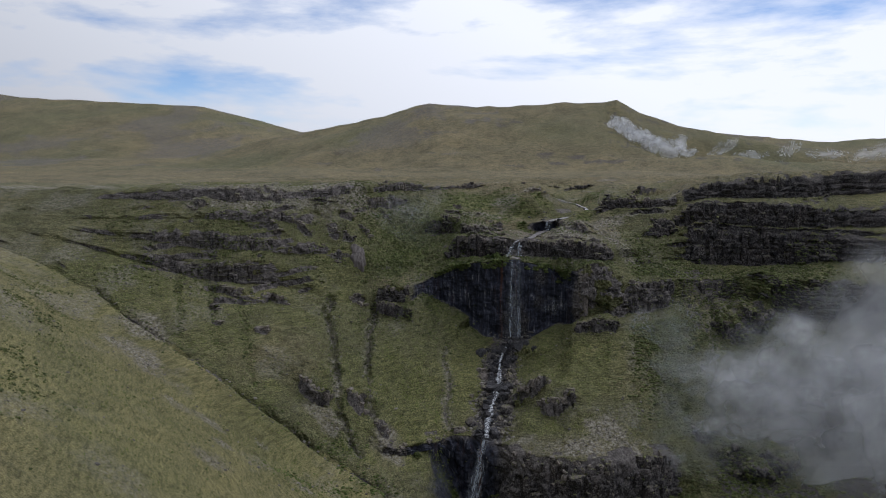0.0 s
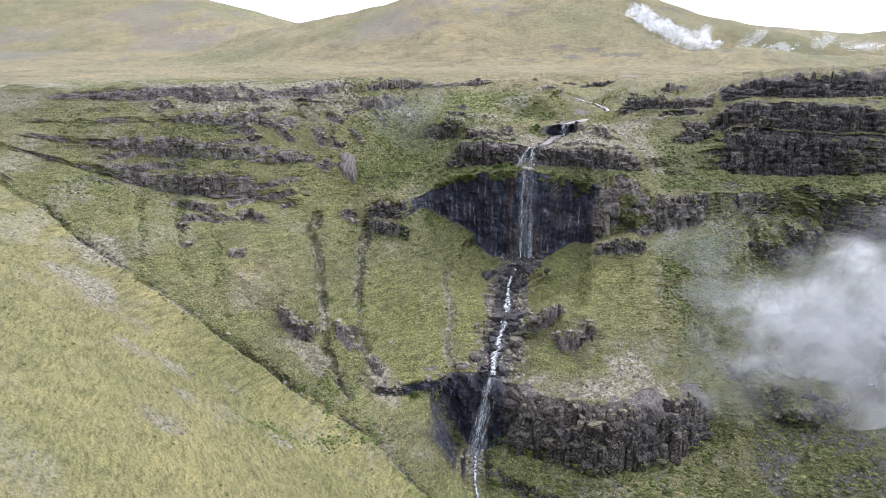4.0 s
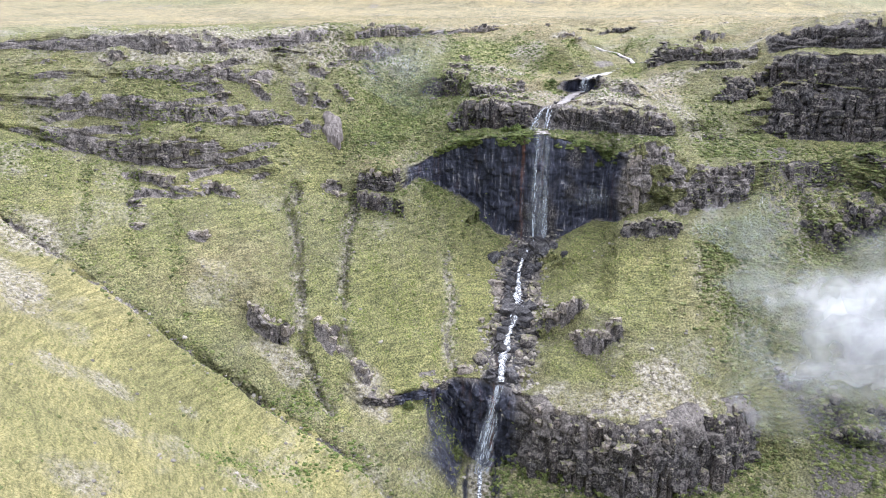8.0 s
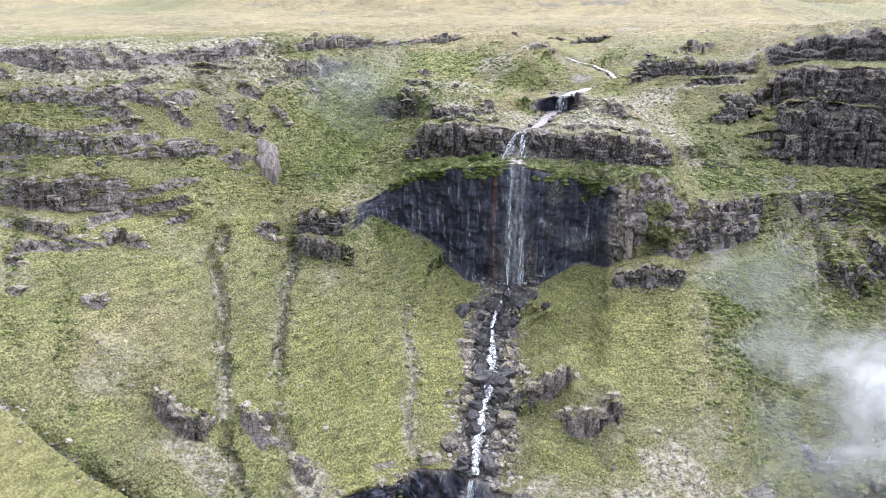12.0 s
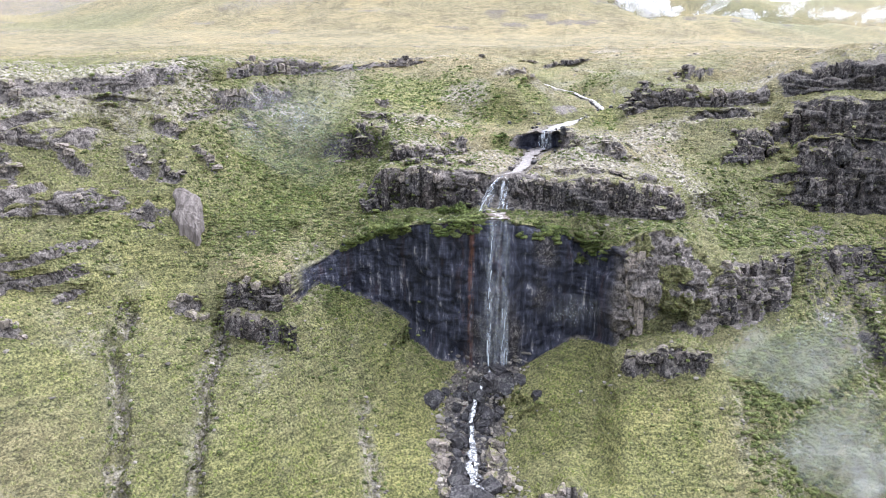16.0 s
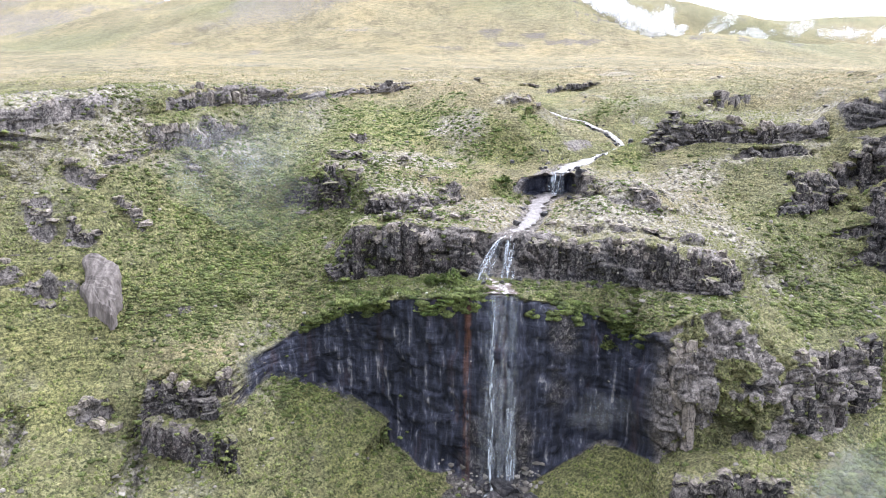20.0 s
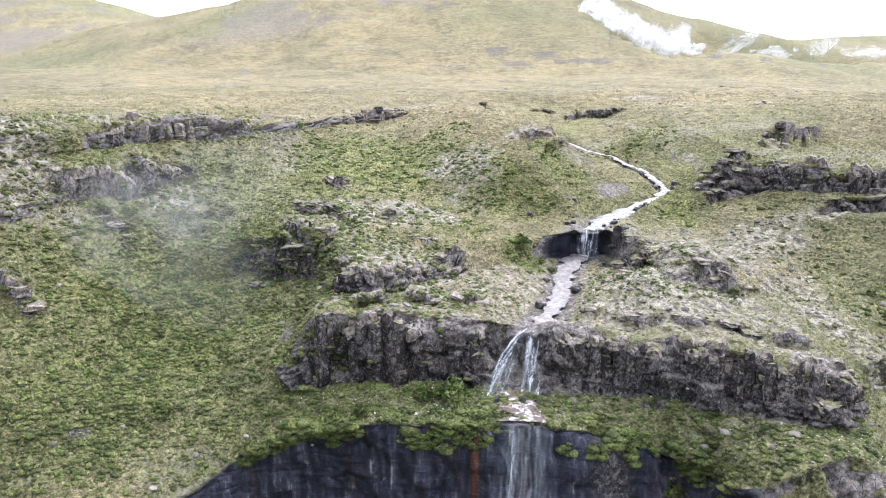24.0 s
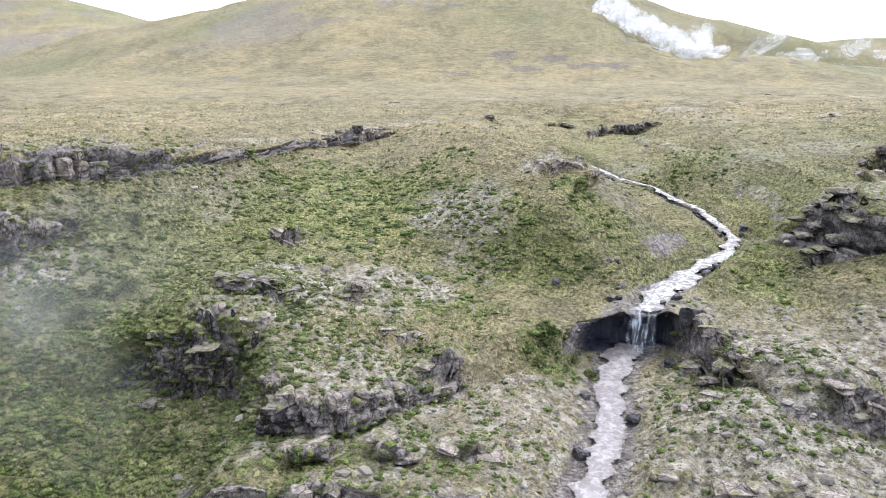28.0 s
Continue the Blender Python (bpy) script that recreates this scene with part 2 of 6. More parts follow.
def make_rock(name="basalt", wet=False, chalk=0.0):
    m, t, bsdf, out = nodes_of(name)
    pos = n_coord(t)
    info = t.nodes.new("ShaderNodeObjectInfo").outputs["Random"]
    col = rock_colour(t, pos)
    col = n_mix(t, 1.0, col, n_ramp(t, info, [(0.0, 0.62), (1.0, 1.25)]), "MULTIPLY")
    pale = n_ramp(t, n_noise(t, pos, 1.6, 8, 0.75), [(0.34, (0.085, 0.076, 0.07)), (0.5, (0.235, 0.213, 0.193)), (0.68, (0.38, 0.353, 0.32))])
    nrm = t.nodes.new("ShaderNodeNewGeometry").outputs["Normal"]
    sep = t.nodes.new("ShaderNodeSeparateXYZ")
    t.links.new(nrm, sep.inputs["Vector"])
    if wet:
        col = n_mix(t, 0.72, col, (0.016, 0.016, 0.019))
        bsdf.inputs["Roughness"].default_value = 0.35
    else:
        # lichen, weathering and a sunlit paleness coloured onto the heads, moss and grass in the hollows of flat tops
        cover = n_math(t, "MULTIPLY", n_ramp(t, sep.outputs["Z"], [(0.25, chalk), (0.7, 1.0)]), n_ramp(t, n_noise(t, pos, 0.8, 6, 0.7), [(0.34, 0.15), (0.52, 1.0)]), True)
        col = cracked(t, pos, n_mix(t, 1.0, n_mix(t, cover, col, pale), (0.92, 0.87, 0.83) if chalk else (0.64, 0.61, 0.59), "MULTIPLY"))
        top = n_math(t, "MULTIPLY", n_ramp(t, sep.outputs["Z"], [(0.5, 0.0), (0.85, 1.0)]), n_ramp(t, n_noise(t, pos, 0.7, 6, 0.7), [(0.48, 0.0), (0.56, 0.95)]), True)
        col = n_mix(t, top, col, n_ramp(t, n_noise(t, pos, 3.0, 5, 0.7), [(0.35, (0.04, 0.045, 0.02)), (0.65, (0.19, 0.185, 0.085))]))
        bsdf.inputs["Roughness"].default_value = 0.9
    t.links.new(col, bsdf.inputs["Base Color"])
    bsdf.inputs["Specular IOR Level"].default_value = 0.16
    n_bump(t, bsdf, n_noise(t, pos, 1.6, 8, 0.66), 1.0, 0.3)
    return m


def make_slab():
    """A bare water-worn bedding plane, brown-grey with darker runs."""
    m, t, bsdf, out = nodes_of("bare_slab")
    pos = n_coord(t)
    runs = n_noise(t, n_map(t, pos, (1.2, 0.3, 0.3)), 1.5, 7, 0.65)
    col = n_ramp(t, runs, [(0.38, (0.06, 0.049, 0.044)), (0.5, (0.098, 0.083, 0.075)), (0.62, (0.15, 0.129, 0.118))])
    t.links.new(col, bsdf.inputs["Base Color"])
    bsdf.inputs["Roughness"].default_value = 0.8
    n_bump(t, bsdf, n_noise(t, pos, 1.6, 8, 0.7), 0.6, 0.2)
    return m


def make_water(name, lo, hi, scale, alpha_floor):
    """Falling or running white water: strands that part and let the rock show."""
    m, t, bsdf, out = nodes_of(name)
    uv = t.nodes.new("ShaderNodeUVMap").outputs["UV"]
    strand = n_noise(t, n_map(t, uv, scale), 1.0, 7, 0.62, 0.3)
    edge = n_attr(t, "core")
    a = n_math(t, "MULTIPLY", n_ramp(t, strand, [(lo, alpha_floor), (hi, 1.0)]), edge, True)
    broken = n_noise(t, n_map(t, uv, (1.1, 0.3, 1.0)), 1.0, 6, 0.65, 0.6)
    a = n_math(t, "MULTIPLY", a, n_ramp(t, broken, [(0.33, 0.25), (0.56, 1.0)]), True)
    t.links.new(a, bsdf.inputs["Alpha"])
    bsdf.inputs["Base Color"].default_value = (0.55, 0.6, 0.66, 1)
    bsdf.inputs["Roughness"].default_value = 0.35
    n_bump(t, bsdf, strand, 0.5, 0.2)
    return m


def make_stream(name, lo, hi, bed, foam_colour=(0.72, 0.74, 0.76)):
    """Shallow running water: its bed shows between the foam; it thins out at the edge."""
    m, t, bsdf, out = nodes_of(name)
    pos = n_coord(t)
    foam = n_noise(t, pos, 1.7, 9, 0.72, 0.6)
    core = n_attr(t, "core")
    f = n_ramp(t, n_math(t, "ADD", foam, n_math(t, "MULTIPLY", core, 0.1)), [(lo, 0.0), (hi, 1.0)])
    t.links.new(n_mix(t, f, bed, foam_colour), bsdf.inputs["Base Color"])
    a = n_ramp(t, n_math(t, "ADD", core, n_math(t, "MULTIPLY", n_math(t, "SUBTRACT", n_noise(t, pos, 1.7, 7, 0.7), 0.5), 1.6)), [(0.2, 0.0), (0.42, 1.0)])
    t.links.new(a, bsdf.inputs["Alpha"])
    bsdf.inputs["Roughness"].default_value = 0.38
    bsdf.inputs["Specular IOR Level"].default_value = 0.12
    n_bump(t, bsdf, n_noise(t, pos, 4.0, 6, 0.65), 0.6, 0.12)
    return m


def edge_of(t, vec):
    n = t.nodes.new("ShaderNodeVectorMath")
    n.operation = "LENGTH"
    t.links.new(vec, n.inputs[0])
    return n.outputs["Value"]


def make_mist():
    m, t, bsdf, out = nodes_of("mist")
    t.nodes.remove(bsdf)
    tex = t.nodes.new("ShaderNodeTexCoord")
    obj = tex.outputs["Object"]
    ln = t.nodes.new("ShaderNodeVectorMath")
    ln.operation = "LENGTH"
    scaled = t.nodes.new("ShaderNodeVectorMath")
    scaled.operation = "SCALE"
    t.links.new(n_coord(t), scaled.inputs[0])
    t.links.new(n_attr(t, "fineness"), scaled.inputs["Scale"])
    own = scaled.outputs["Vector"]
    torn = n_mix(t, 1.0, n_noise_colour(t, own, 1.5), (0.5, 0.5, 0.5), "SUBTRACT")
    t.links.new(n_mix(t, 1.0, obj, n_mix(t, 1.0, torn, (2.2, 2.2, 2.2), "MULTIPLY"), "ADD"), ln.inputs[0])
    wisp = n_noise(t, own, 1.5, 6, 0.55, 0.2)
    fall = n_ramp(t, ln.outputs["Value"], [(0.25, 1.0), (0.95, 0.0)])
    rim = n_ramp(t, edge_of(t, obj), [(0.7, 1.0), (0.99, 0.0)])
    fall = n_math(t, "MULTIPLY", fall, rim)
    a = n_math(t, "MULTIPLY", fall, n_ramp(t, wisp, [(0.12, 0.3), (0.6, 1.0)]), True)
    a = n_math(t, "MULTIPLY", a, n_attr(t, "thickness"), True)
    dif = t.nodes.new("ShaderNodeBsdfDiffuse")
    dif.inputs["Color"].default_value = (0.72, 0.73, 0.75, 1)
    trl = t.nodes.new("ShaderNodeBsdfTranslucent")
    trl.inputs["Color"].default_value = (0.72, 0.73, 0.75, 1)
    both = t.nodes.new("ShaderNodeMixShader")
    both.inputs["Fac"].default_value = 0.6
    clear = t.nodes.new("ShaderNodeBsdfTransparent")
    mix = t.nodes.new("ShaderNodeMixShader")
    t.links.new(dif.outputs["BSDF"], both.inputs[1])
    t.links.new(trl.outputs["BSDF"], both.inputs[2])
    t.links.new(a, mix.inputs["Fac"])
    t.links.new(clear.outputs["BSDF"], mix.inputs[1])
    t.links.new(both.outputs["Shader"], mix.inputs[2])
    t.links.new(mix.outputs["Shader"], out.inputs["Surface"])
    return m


def make_leaf(name, lo, midc, hi):
    m, t, bsdf, out = nodes_of(name)
    isl = t.nodes.new("ShaderNodeNewGeometry").outputs["Random Per Island"]
    clump = n_noise(t, n_coord(t), 0.55, 4, 0.6)
    col = n_ramp(t, clump, [(0.34, lo), (0.5, midc), (0.66, hi)])
    col = n_mix(t, 1.0, col, n_ramp(t, isl, [(0.0, 0.8), (1.0, 1.2)]), "MULTIPLY")
    leafy = n_noise(t, n_coord(t), 5.5, 4, 0.75)
    col = n_mix(t, 1.0, col, n_ramp(t, leafy, [(0.36, (0.3, 0.32, 0.3)), (0.5, (0.95, 0.95, 0.95)), (0.66, (1.5, 1.48, 1.4))]), "MULTIPLY")
    t.links.new(col, bsdf.inputs["Base Color"])
    n_bump(t, bsdf, leafy, 1.0, 0.3)
    bsdf.inputs["Roughness"].default_value = 0.75
    bsdf.inputs["Specular IOR Level"].default_value = 0.2
    return m


MAT_GROUND = make_ground()
MAT_ROCK = make_rock()
MAT_WETROCK = make_rock("wet_basalt", True)
MAT_PALEROCK = make_rock("weathered_basalt", False, 0.8)
MAT_SLAB = make_slab()
MAT_STREAM = make_stream("stream_water", 0.56, 0.72, (0.12, 0.11, 0.1), (0.6, 0.6, 0.6))
MAT_SLABWATER = make_stream("slab_water", 0.54, 0.7, (0.15, 0.134, 0.13), (0.28, 0.266, 0.262))
MAT_SHELFWATER = make_stream("shelf_water", 0.58, 0.68, (0.075, 0.055, 0.048), (0.5, 0.49, 0.48))
MAT_CASCADE = make_stream("cascade_water", 0.56, 0.66, (0.07, 0.072, 0.078), (0.56, 0.58, 0.6))
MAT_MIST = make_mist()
MAT_BUSH = make_leaf("bush_leaf", (0.045, 0.058, 0.019), (0.095, 0.116, 0.036), (0.165, 0.186, 0.064))
MAT_GREYBUSH = make_leaf("grey_bush_leaf", (0.075, 0.086, 0.032), (0.14, 0.152, 0.06), (0.22, 0.228, 0.1))


# ------------------------------------------------------------------ noise on arrays
def hash3(i, j, k):
    h = (i.astype(np.int64) * 374761393 + j.astype(np.int64) * 668265263 + k.astype(np.int64) * 2147483647) & 0xFFFFFFFF
    h = ((h ^ (h >> 13)) * 1274126177) & 0xFFFFFFFF
    return ((h ^ (h >> 16)) & 0xFFFF) / 65535.0


def vnoise(x, y, z):
    i, j, k = np.floor(x), np.floor(y), np.floor(z)
    u, v, w = x - i, y - j, z - k
    u, v, w = u * u * (3 - 2 * u), v * v * (3 - 2 * v), w * w * (3 - 2 * w)
    s = 0
    for a in (0, 1):
        for b in (0, 1):
            for c in (0, 1):
                s = s + (u if a else 1 - u) * (v if b else 1 - v) * (w if c else 1 - w) * hash3(i + a, j + b, k + c)
    return s * 2 - 1


def fbm(x, y, z, f, octaves=4, gain=0.5):
    s, a = 0, 1.0
    for n in range(octaves):
        s = s + a * vnoise(x * f + 17.3 * n, y * f - 9.1 * n, z * f + 4.7 * n)
        f, a = f * 2.03, a * gain
    return s


def step(lo, hi, v):
    u = np.clip((v - lo) / (hi - lo), 0, 1)
    return u * u * (3 - 2 * u)


# ------------------------------------------------------------------ the lie of the land: natural lines, west to east, as (x, y, z)
DRAIN = [(-124, -50, 21), (-109, -58, 16.5), (-87.5, -64, 7), (-72.5, -66, -1), (-58.5, -69, -8), (-44, -68, -18), (-28, -70, -26), (-14, -74, -37), (0, -80, -45),
    (20, -86, -50), (50, -84, -50), (90, -80, -48), (140, -80, -45), (420, -60, -30)]
BANDFOOT = [(-109, -55, 17), (-87.5, -61, 8), (-58.5, -65, -6.5), (-44, -64, -16), (-28, -66, -24), (-14, -61, -34), (-10, -60, -39.5), (-6, -58, -40), (1, -60, -41), (15, -66, -44.5),
    (32, -70, -44), (43, -69, -44), (55, -65, -43), (90, -62, -40), (140, -62, -38), (420, -40, -20)]
BANDTOP = [(-109, -52, 18), (-87.5, -57, 9.5), (-58.5, -61, -4.5), (-44, -61, -14), (-28, -63, -24), (-20, -60, -27.5), (-15.5, -58, -30), (-13.3, -57.5, -32.5), (-10.5, -57, -38), (-6, -56, -39.5), (1, -57, -37),
    (15, -63, -39.5), (26, -66, -39.5), (38, -65, -39), (50, -59, -38), (62, -56, -37), (90, -56, -36), (140, -56, -33), (420, -30, -14)]
LOWFOOT = [(-109, -46, 20), (-87.5, -52, 11.5), (-58.5, -56, -2), (-40, -60, -15), (-31, -56.5, -21.5), (-25, -52.5, -23.2), (-19, -48, -22.6), (-16, -46.5, -23), (-14.3, -45.8, -27), (-13, -45.2, -32), (-11, -45.5, -37.5), (-8.5, -46, -39),
    (-5, -48, -39), (0, -51, -36), (7.5, -55, -35), (14, -57.5, -36), (23.5, -59.5, -36), (35, -57.5, -35), (46, -48.5, -34), (54, -42, -32), (64, -44, -30),
    (90, -44, -31), (140, -44, -27), (420, -10, -5)]
LOWTOP = [(-109, -40, 22), (-87.5, -47, 13), (-58.5, -52, 1), (-42, -55, -10), (-34, -54, -16.5), (-28, -54, -20.8), (-21.5, -47.5, -19.6), (-14.5, -42.5, -20),
    (-6, -43.5, -19.3), (-3, -44.5, -20), (0.5, -47, -19.3), (7, -51, -20), (13.5, -53, -20.5), (25, -55, -20), (31.5, -53, -19), (37.5, -48, -18.5), (44.5, -43, -19.5),
    (49, -38, -22), (64, -38, -27), (90, -38, -27), (140, -36, -22), (420, 0, 2)]
WALLFOOT = [(-102, -27, 22), (-91, -26, 21), (-81, -21, 20), (-71, -17, 18), (-59.5, -14, 14), (-46, -10, 10), (-36, -8.5, 10.3), (-34.5, -4, 12.5), (-33, 2, 15.3), (-30.5, 4.5, 14.1), (-27, 6, 12),
    (-22, 7, 9), (-14, 6, 4.5), (-7, 2.5, 0.5), (0, 0.5, 0), (7, 2, 2.5), (11.5, 4, 4.5), (17.5, 4, 5.5), (20.5, -5, 8), (26.5, -5, 9), (32.5, -7, 9),
    (39, -3, 11), (46.5, 1, 11.5), (56, 8, 13), (64, 14, 12), (75, 16, 12), (95, 8, 8), (140, 6, 8), (420, 30, 20)]
WALLTOP = [(-103, -25.5, 27), (-92, -24, 28), (-81.5, -19, 27.5), (-71.5, -14, 24.5), (-60.5, -9, 18.5), (-52, -6, 15.5), (-46, -7.5, 15.5), (-37.5, -5.5, 15),
    (-36, 0, 17.2), (-34.5, 3, 18.2), (-30, 5, 19.8), (-24, 6.5, 23), (-20, 5.5, 24), (-13.5, 4.5, 25.5), (-6.5, 4, 26.3), (-1, 3.5, 26.7), (4, 4, 26), (10.5, 4.5, 25), (15, 5, 22.5),
    (18.5, 3.5, 21.5), (20.5, -2, 23), (24, -2, 25.8), (29, -1, 27), (33, 0, 24.8), (37, 1.5, 22), (46.5, 7, 21.8), (56, 12, 20), (64, 19, 19), (75, 20, 19),
    (95, 12, 22), (140, 12, 20), (420, 36, 26)]
UPFOOT = [(-98, -21, 31.5), (-88.5, -19, 31), (-81.5, -14, 30.5), (-72.5, -8, 28.5), (-64, 0, 28.5), (-55.5, 1, 27), (-45.5, 7, 24.5), (-34.5, 12, 23.8),
    (-22.5, 12, 26), (-15, 12, 26.8), (-9.5, 12, 27), (-4, 10, 27.2), (-0.5, 9, 27.2), (3, 9, 27.2), (7.5, 9, 27.5), (14.5, 8, 27.7), (21, 6, 27.3), (27, 4, 27.3),
    (30.5, 5, 27.2), (34, 9, 27), (41, 16, 27.2), (53, 24, 26), (62, 30, 24.5), (72, 31, 23.5), (85, 30, 23), (105, 23, 26), (140, 24, 27), (420, 46, 32)]
UPTOP = [(-98, -19, 37), (-89, -17, 36), (-82, -11, 35), (-73, -5, 32.5), (-66, 3, 31), (-57.5, 4, 30.5), (-47.5, 11, 27), (-36, 16, 26.2), (-26, 16, 28.5),
    (-23, 14.5, 33), (-21.5, 13.5, 33.7), (-15, 13, 34.5), (-12.5, 12.5, 34.5), (-7.5, 13, 33.8), (-3.5, 14, 33), (-0.5, 14.5, 32.8), (3.5, 14, 33.6),
    (7.5, 12.5, 33.2), (14.5, 11, 33.8), (21, 9.5, 33.8), (26, 8, 33.6), (30.5, 8, 32.8), (33.5, 12, 30), (42.5, 20, 30), (54, 30, 31.5), (63, 33.5, 36),
    (72, 34, 37), (85, 33, 36), (105, 27, 36), (140, 30, 35), (420, 52, 38)]
STEPFOOT = [(-98, -15, 41), (-88, -12, 40.5), (-80, -3, 39), (-72, 6, 37), (-61.5, 10, 37), (-51.5, 22, 34.5), (-41.5, 28, 32.5), (-31.5, 29, 32.8), (-26.5, 28, 33.5),
    (-22.5, 22, 33.7), (-16, 20, 34.2), (-11.5, 23, 35), (-4.5, 30, 34.8), (2.3, 36.8, 35.2), (4.4, 40.8, 33.9), (9, 43.5, 33.5), (12.5, 44, 33.6), (15.5, 30, 34), (16.5, 22, 33.2),
    (22, 21.5, 33.2), (27.5, 24, 33.2), (36, 28, 33.5), (43.5, 27, 33), (55.5, 36, 34), (64, 34.5, 37.3), (72, 35.2, 38.3), (85, 34.2, 37.3), (105, 29, 37.5),
    (140, 40, 38), (420, 60, 42)]
STEPTOP = [(-98, -13, 44.5), (-88, -10, 43.5), (-80, -1, 41.5), (-73, 9, 40.5), (-62.5, 13, 40.5), (-57, 21, 39), (-52.5, 26, 37.5), (-42.5, 31, 36), (-37, 31.5, 36.5),
    (-31, 33, 39.5), (-24.5, 31, 38.8), (-20.5, 22, 36.8), (-16, 21, 37.2), (-11.5, 25, 37.2), (-4.5, 33, 37), (2.5, 39.8, 37), (8, 41.6, 37.5), (12.5, 42.2, 37.3),
    (15, 36, 36.5), (18, 25, 35.8), (23.5, 25, 35.8), (28, 26.5, 34.8), (36.5, 32, 35), (46.5, 33, 37), (57, 41, 38.5), (65, 37.5, 44.5), (72, 38, 46),
    (85, 37, 45.5), (105, 33, 45), (140, 48, 46), (420, 70, 50)]
RIMFOOT = [(-98, -8, 47.5), (-88, -4, 47), (-80, 7, 47.5), (-70, 16, 48.3), (-65, 21, 48.5), (-61, 33, 47.8), (-57, 39, 48), (-50, 45, 48.7), (-43, 57, 49),
    (-36.5, 76, 49), (-27.5, 95, 48.5), (-20.5, 102, 49), (-11, 114, 47), (0, 122, 44.5), (8, 116, 43), (14, 104, 42.2), (21, 86, 41), (25.5, 66, 40.2),
    (28, 54, 41.3), (32.5, 48.5, 41.8), (37.5, 47, 42.8), (49, 44, 43), (57, 47, 44), (65, 43, 46), (72, 42, 47), (85, 41, 47), (105, 40, 47.5), (140, 56, 50),
    (420, 80, 56)]
RIMTOP = [(-98, -4, 52.5), (-90, 2, 52), (-82, 14, 52), (-72, 20, 52), (-67, 26, 52.3), (-62, 37, 52), (-57, 43, 52), (-50, 49, 52), (-44, 60, 51.2), (-37, 79, 50.8),
    (-27.5, 97, 50.2), (-20.5, 105, 50.4), (-11, 126, 49), (0, 140, 47.3), (12, 143, 47), (20, 129, 47), (24, 112, 46.6), (27.5, 92, 46.1), (30.5, 72, 45.7),
    (32, 59, 45.9), (33, 51.5, 46.4), (38, 49.5, 46.6), (49.5, 46, 46.2), (57, 49, 46.8), (64, 52, 51.5), (69, 50, 53.5), (75, 49, 55), (90, 48, 56), (120, 50, 57),
    (140, 62, 57.5), (420, 90, 62)]
NEAR_HILL = [(-420, 66), (-345, 80), (-318, 88), (-279, 94), (-240, 101), (-190, 109), (-141, 121), (-111, 120), (-70, 116), (-1, 119), (40, 119.5), (50, 121), (71, 109), (109, 97), (162, 86), (214, 74), (300, 62), (500, 55)]
LEFT_HILL = [(-2200, 215), (-992, 182), (-869, 170), (-750, 165), (-677, 160), (-616, 158), (-536, 139), (-438, 112), (-330, 88), (-150, 70), (2000, 60)]
RIGHT_RIDGE = [(-600, 60), (0, 150), (109, 134), (178, 119), (273, 110), (358, 102), (404, 97), (449, 99), (518, 103), (900, 96), (2500, 120)]
TROUGH = [(40, 440), (55, 424), (70, 398), (84, 386), (124, 412), (197, 445), (420, 520)]


def along(line, x):
    a = np.array(line, float)
    return [np.interp(x, a[:, 0], a[:, n]) for n in range(1, a.shape[1])]


def spread(v, dx, width):
    """Evens a line out over a width in metres."""
    n = max(1, int(width / dx))
    k = np.hanning(2 * n + 3)
    return np.convolve(np.pad(v, n + 1, mode="edge"), k / k.sum(), "valid")


def upland(x, y):
    """The plateau and the hills behind it."""
    z = 51.5 + 0.018 * (y - 150) + 1.2 * fbm(x, y, 0 * x, 0.012, 3) + 0.002 * np.maximum(0, -x) * step(150, 400, y)
    z = np.where(y > 420, z - 0.012 * (y - 420), z)
    z = z - 46 * step(60, 330, x - 0.1 * y) * step(230, 620, y) - 0.05 * np.maximum(0, x - 60) * step(180, 330, y)
    for line, at, front, back in ((NEAR_HILL, 520, 330, 420), (LEFT_HILL, 900, 520, 700), (RIGHT_RIDGE, 1150, 420, 900)):
        h, = along(line, x * at / np.maximum(y, 260))
        d = y - at
        u = np.where(d < 0, np.clip(1 + d / front, 0, 1), np.clip(1 - d / back, 0, 1))
        rise = np.where(d < 0, u * u * (1.75 - 0.75 * u), u * u * (3 - 2 * u))
        z = np.maximum(z, 40 + (h - 40) * rise + 3.0 * fbm(x, y, 0 * x, 0.008, 4) * rise * (1 - rise) * 3)
    brink, = along(TROUGH, x)
    z = z - 16 * step(brink, brink + 12, y) * step(brink + 75, brink + 30, y) * step(34, 48, x) * step(420, 330, x)
    return z + (2.2 * fbm(x, y, 0 * x, 0.02, 3) + 0.5 * fbm(x, y, 0 * x, 0.09, 2)) * step(180, 420, y)


def hillside(x, y):
    """The near flank of the side spur, and the valley below the camera."""
    z = -6 - 0.6 * (x + 43) - 0.4 * (y + 117)
    far = np.minimum(z, 40 - 0.12 * (x + 120)) + 0.8 * fbm(x, y, 0 * x, 0.03, 3)
    return np.maximum(far, -52 + 0.02 * np.abs(x - 30) - 0.05 * np.minimum(0, y + 90) * 0 + fbm(x, y, 0 * x, 0.02, 3) * 2)


def columns():
    xs = [np.arange(-62, 62, 0.31), np.arange(62, 112, 0.5), np.arange(-118, -62, 0.48)]
    g, s = 112.0, 1.0
    right, left = [], []
    while g < 420:
        right.append(g)
        g, s = g + s, s * 1.06
    g, s = -118.75, 1.0
    while g > -420:
        left.append(g)
        g, s = g - s, s * 1.06
    return np.array(sorted(np.concatenate([*xs, right, left]).tolist()))


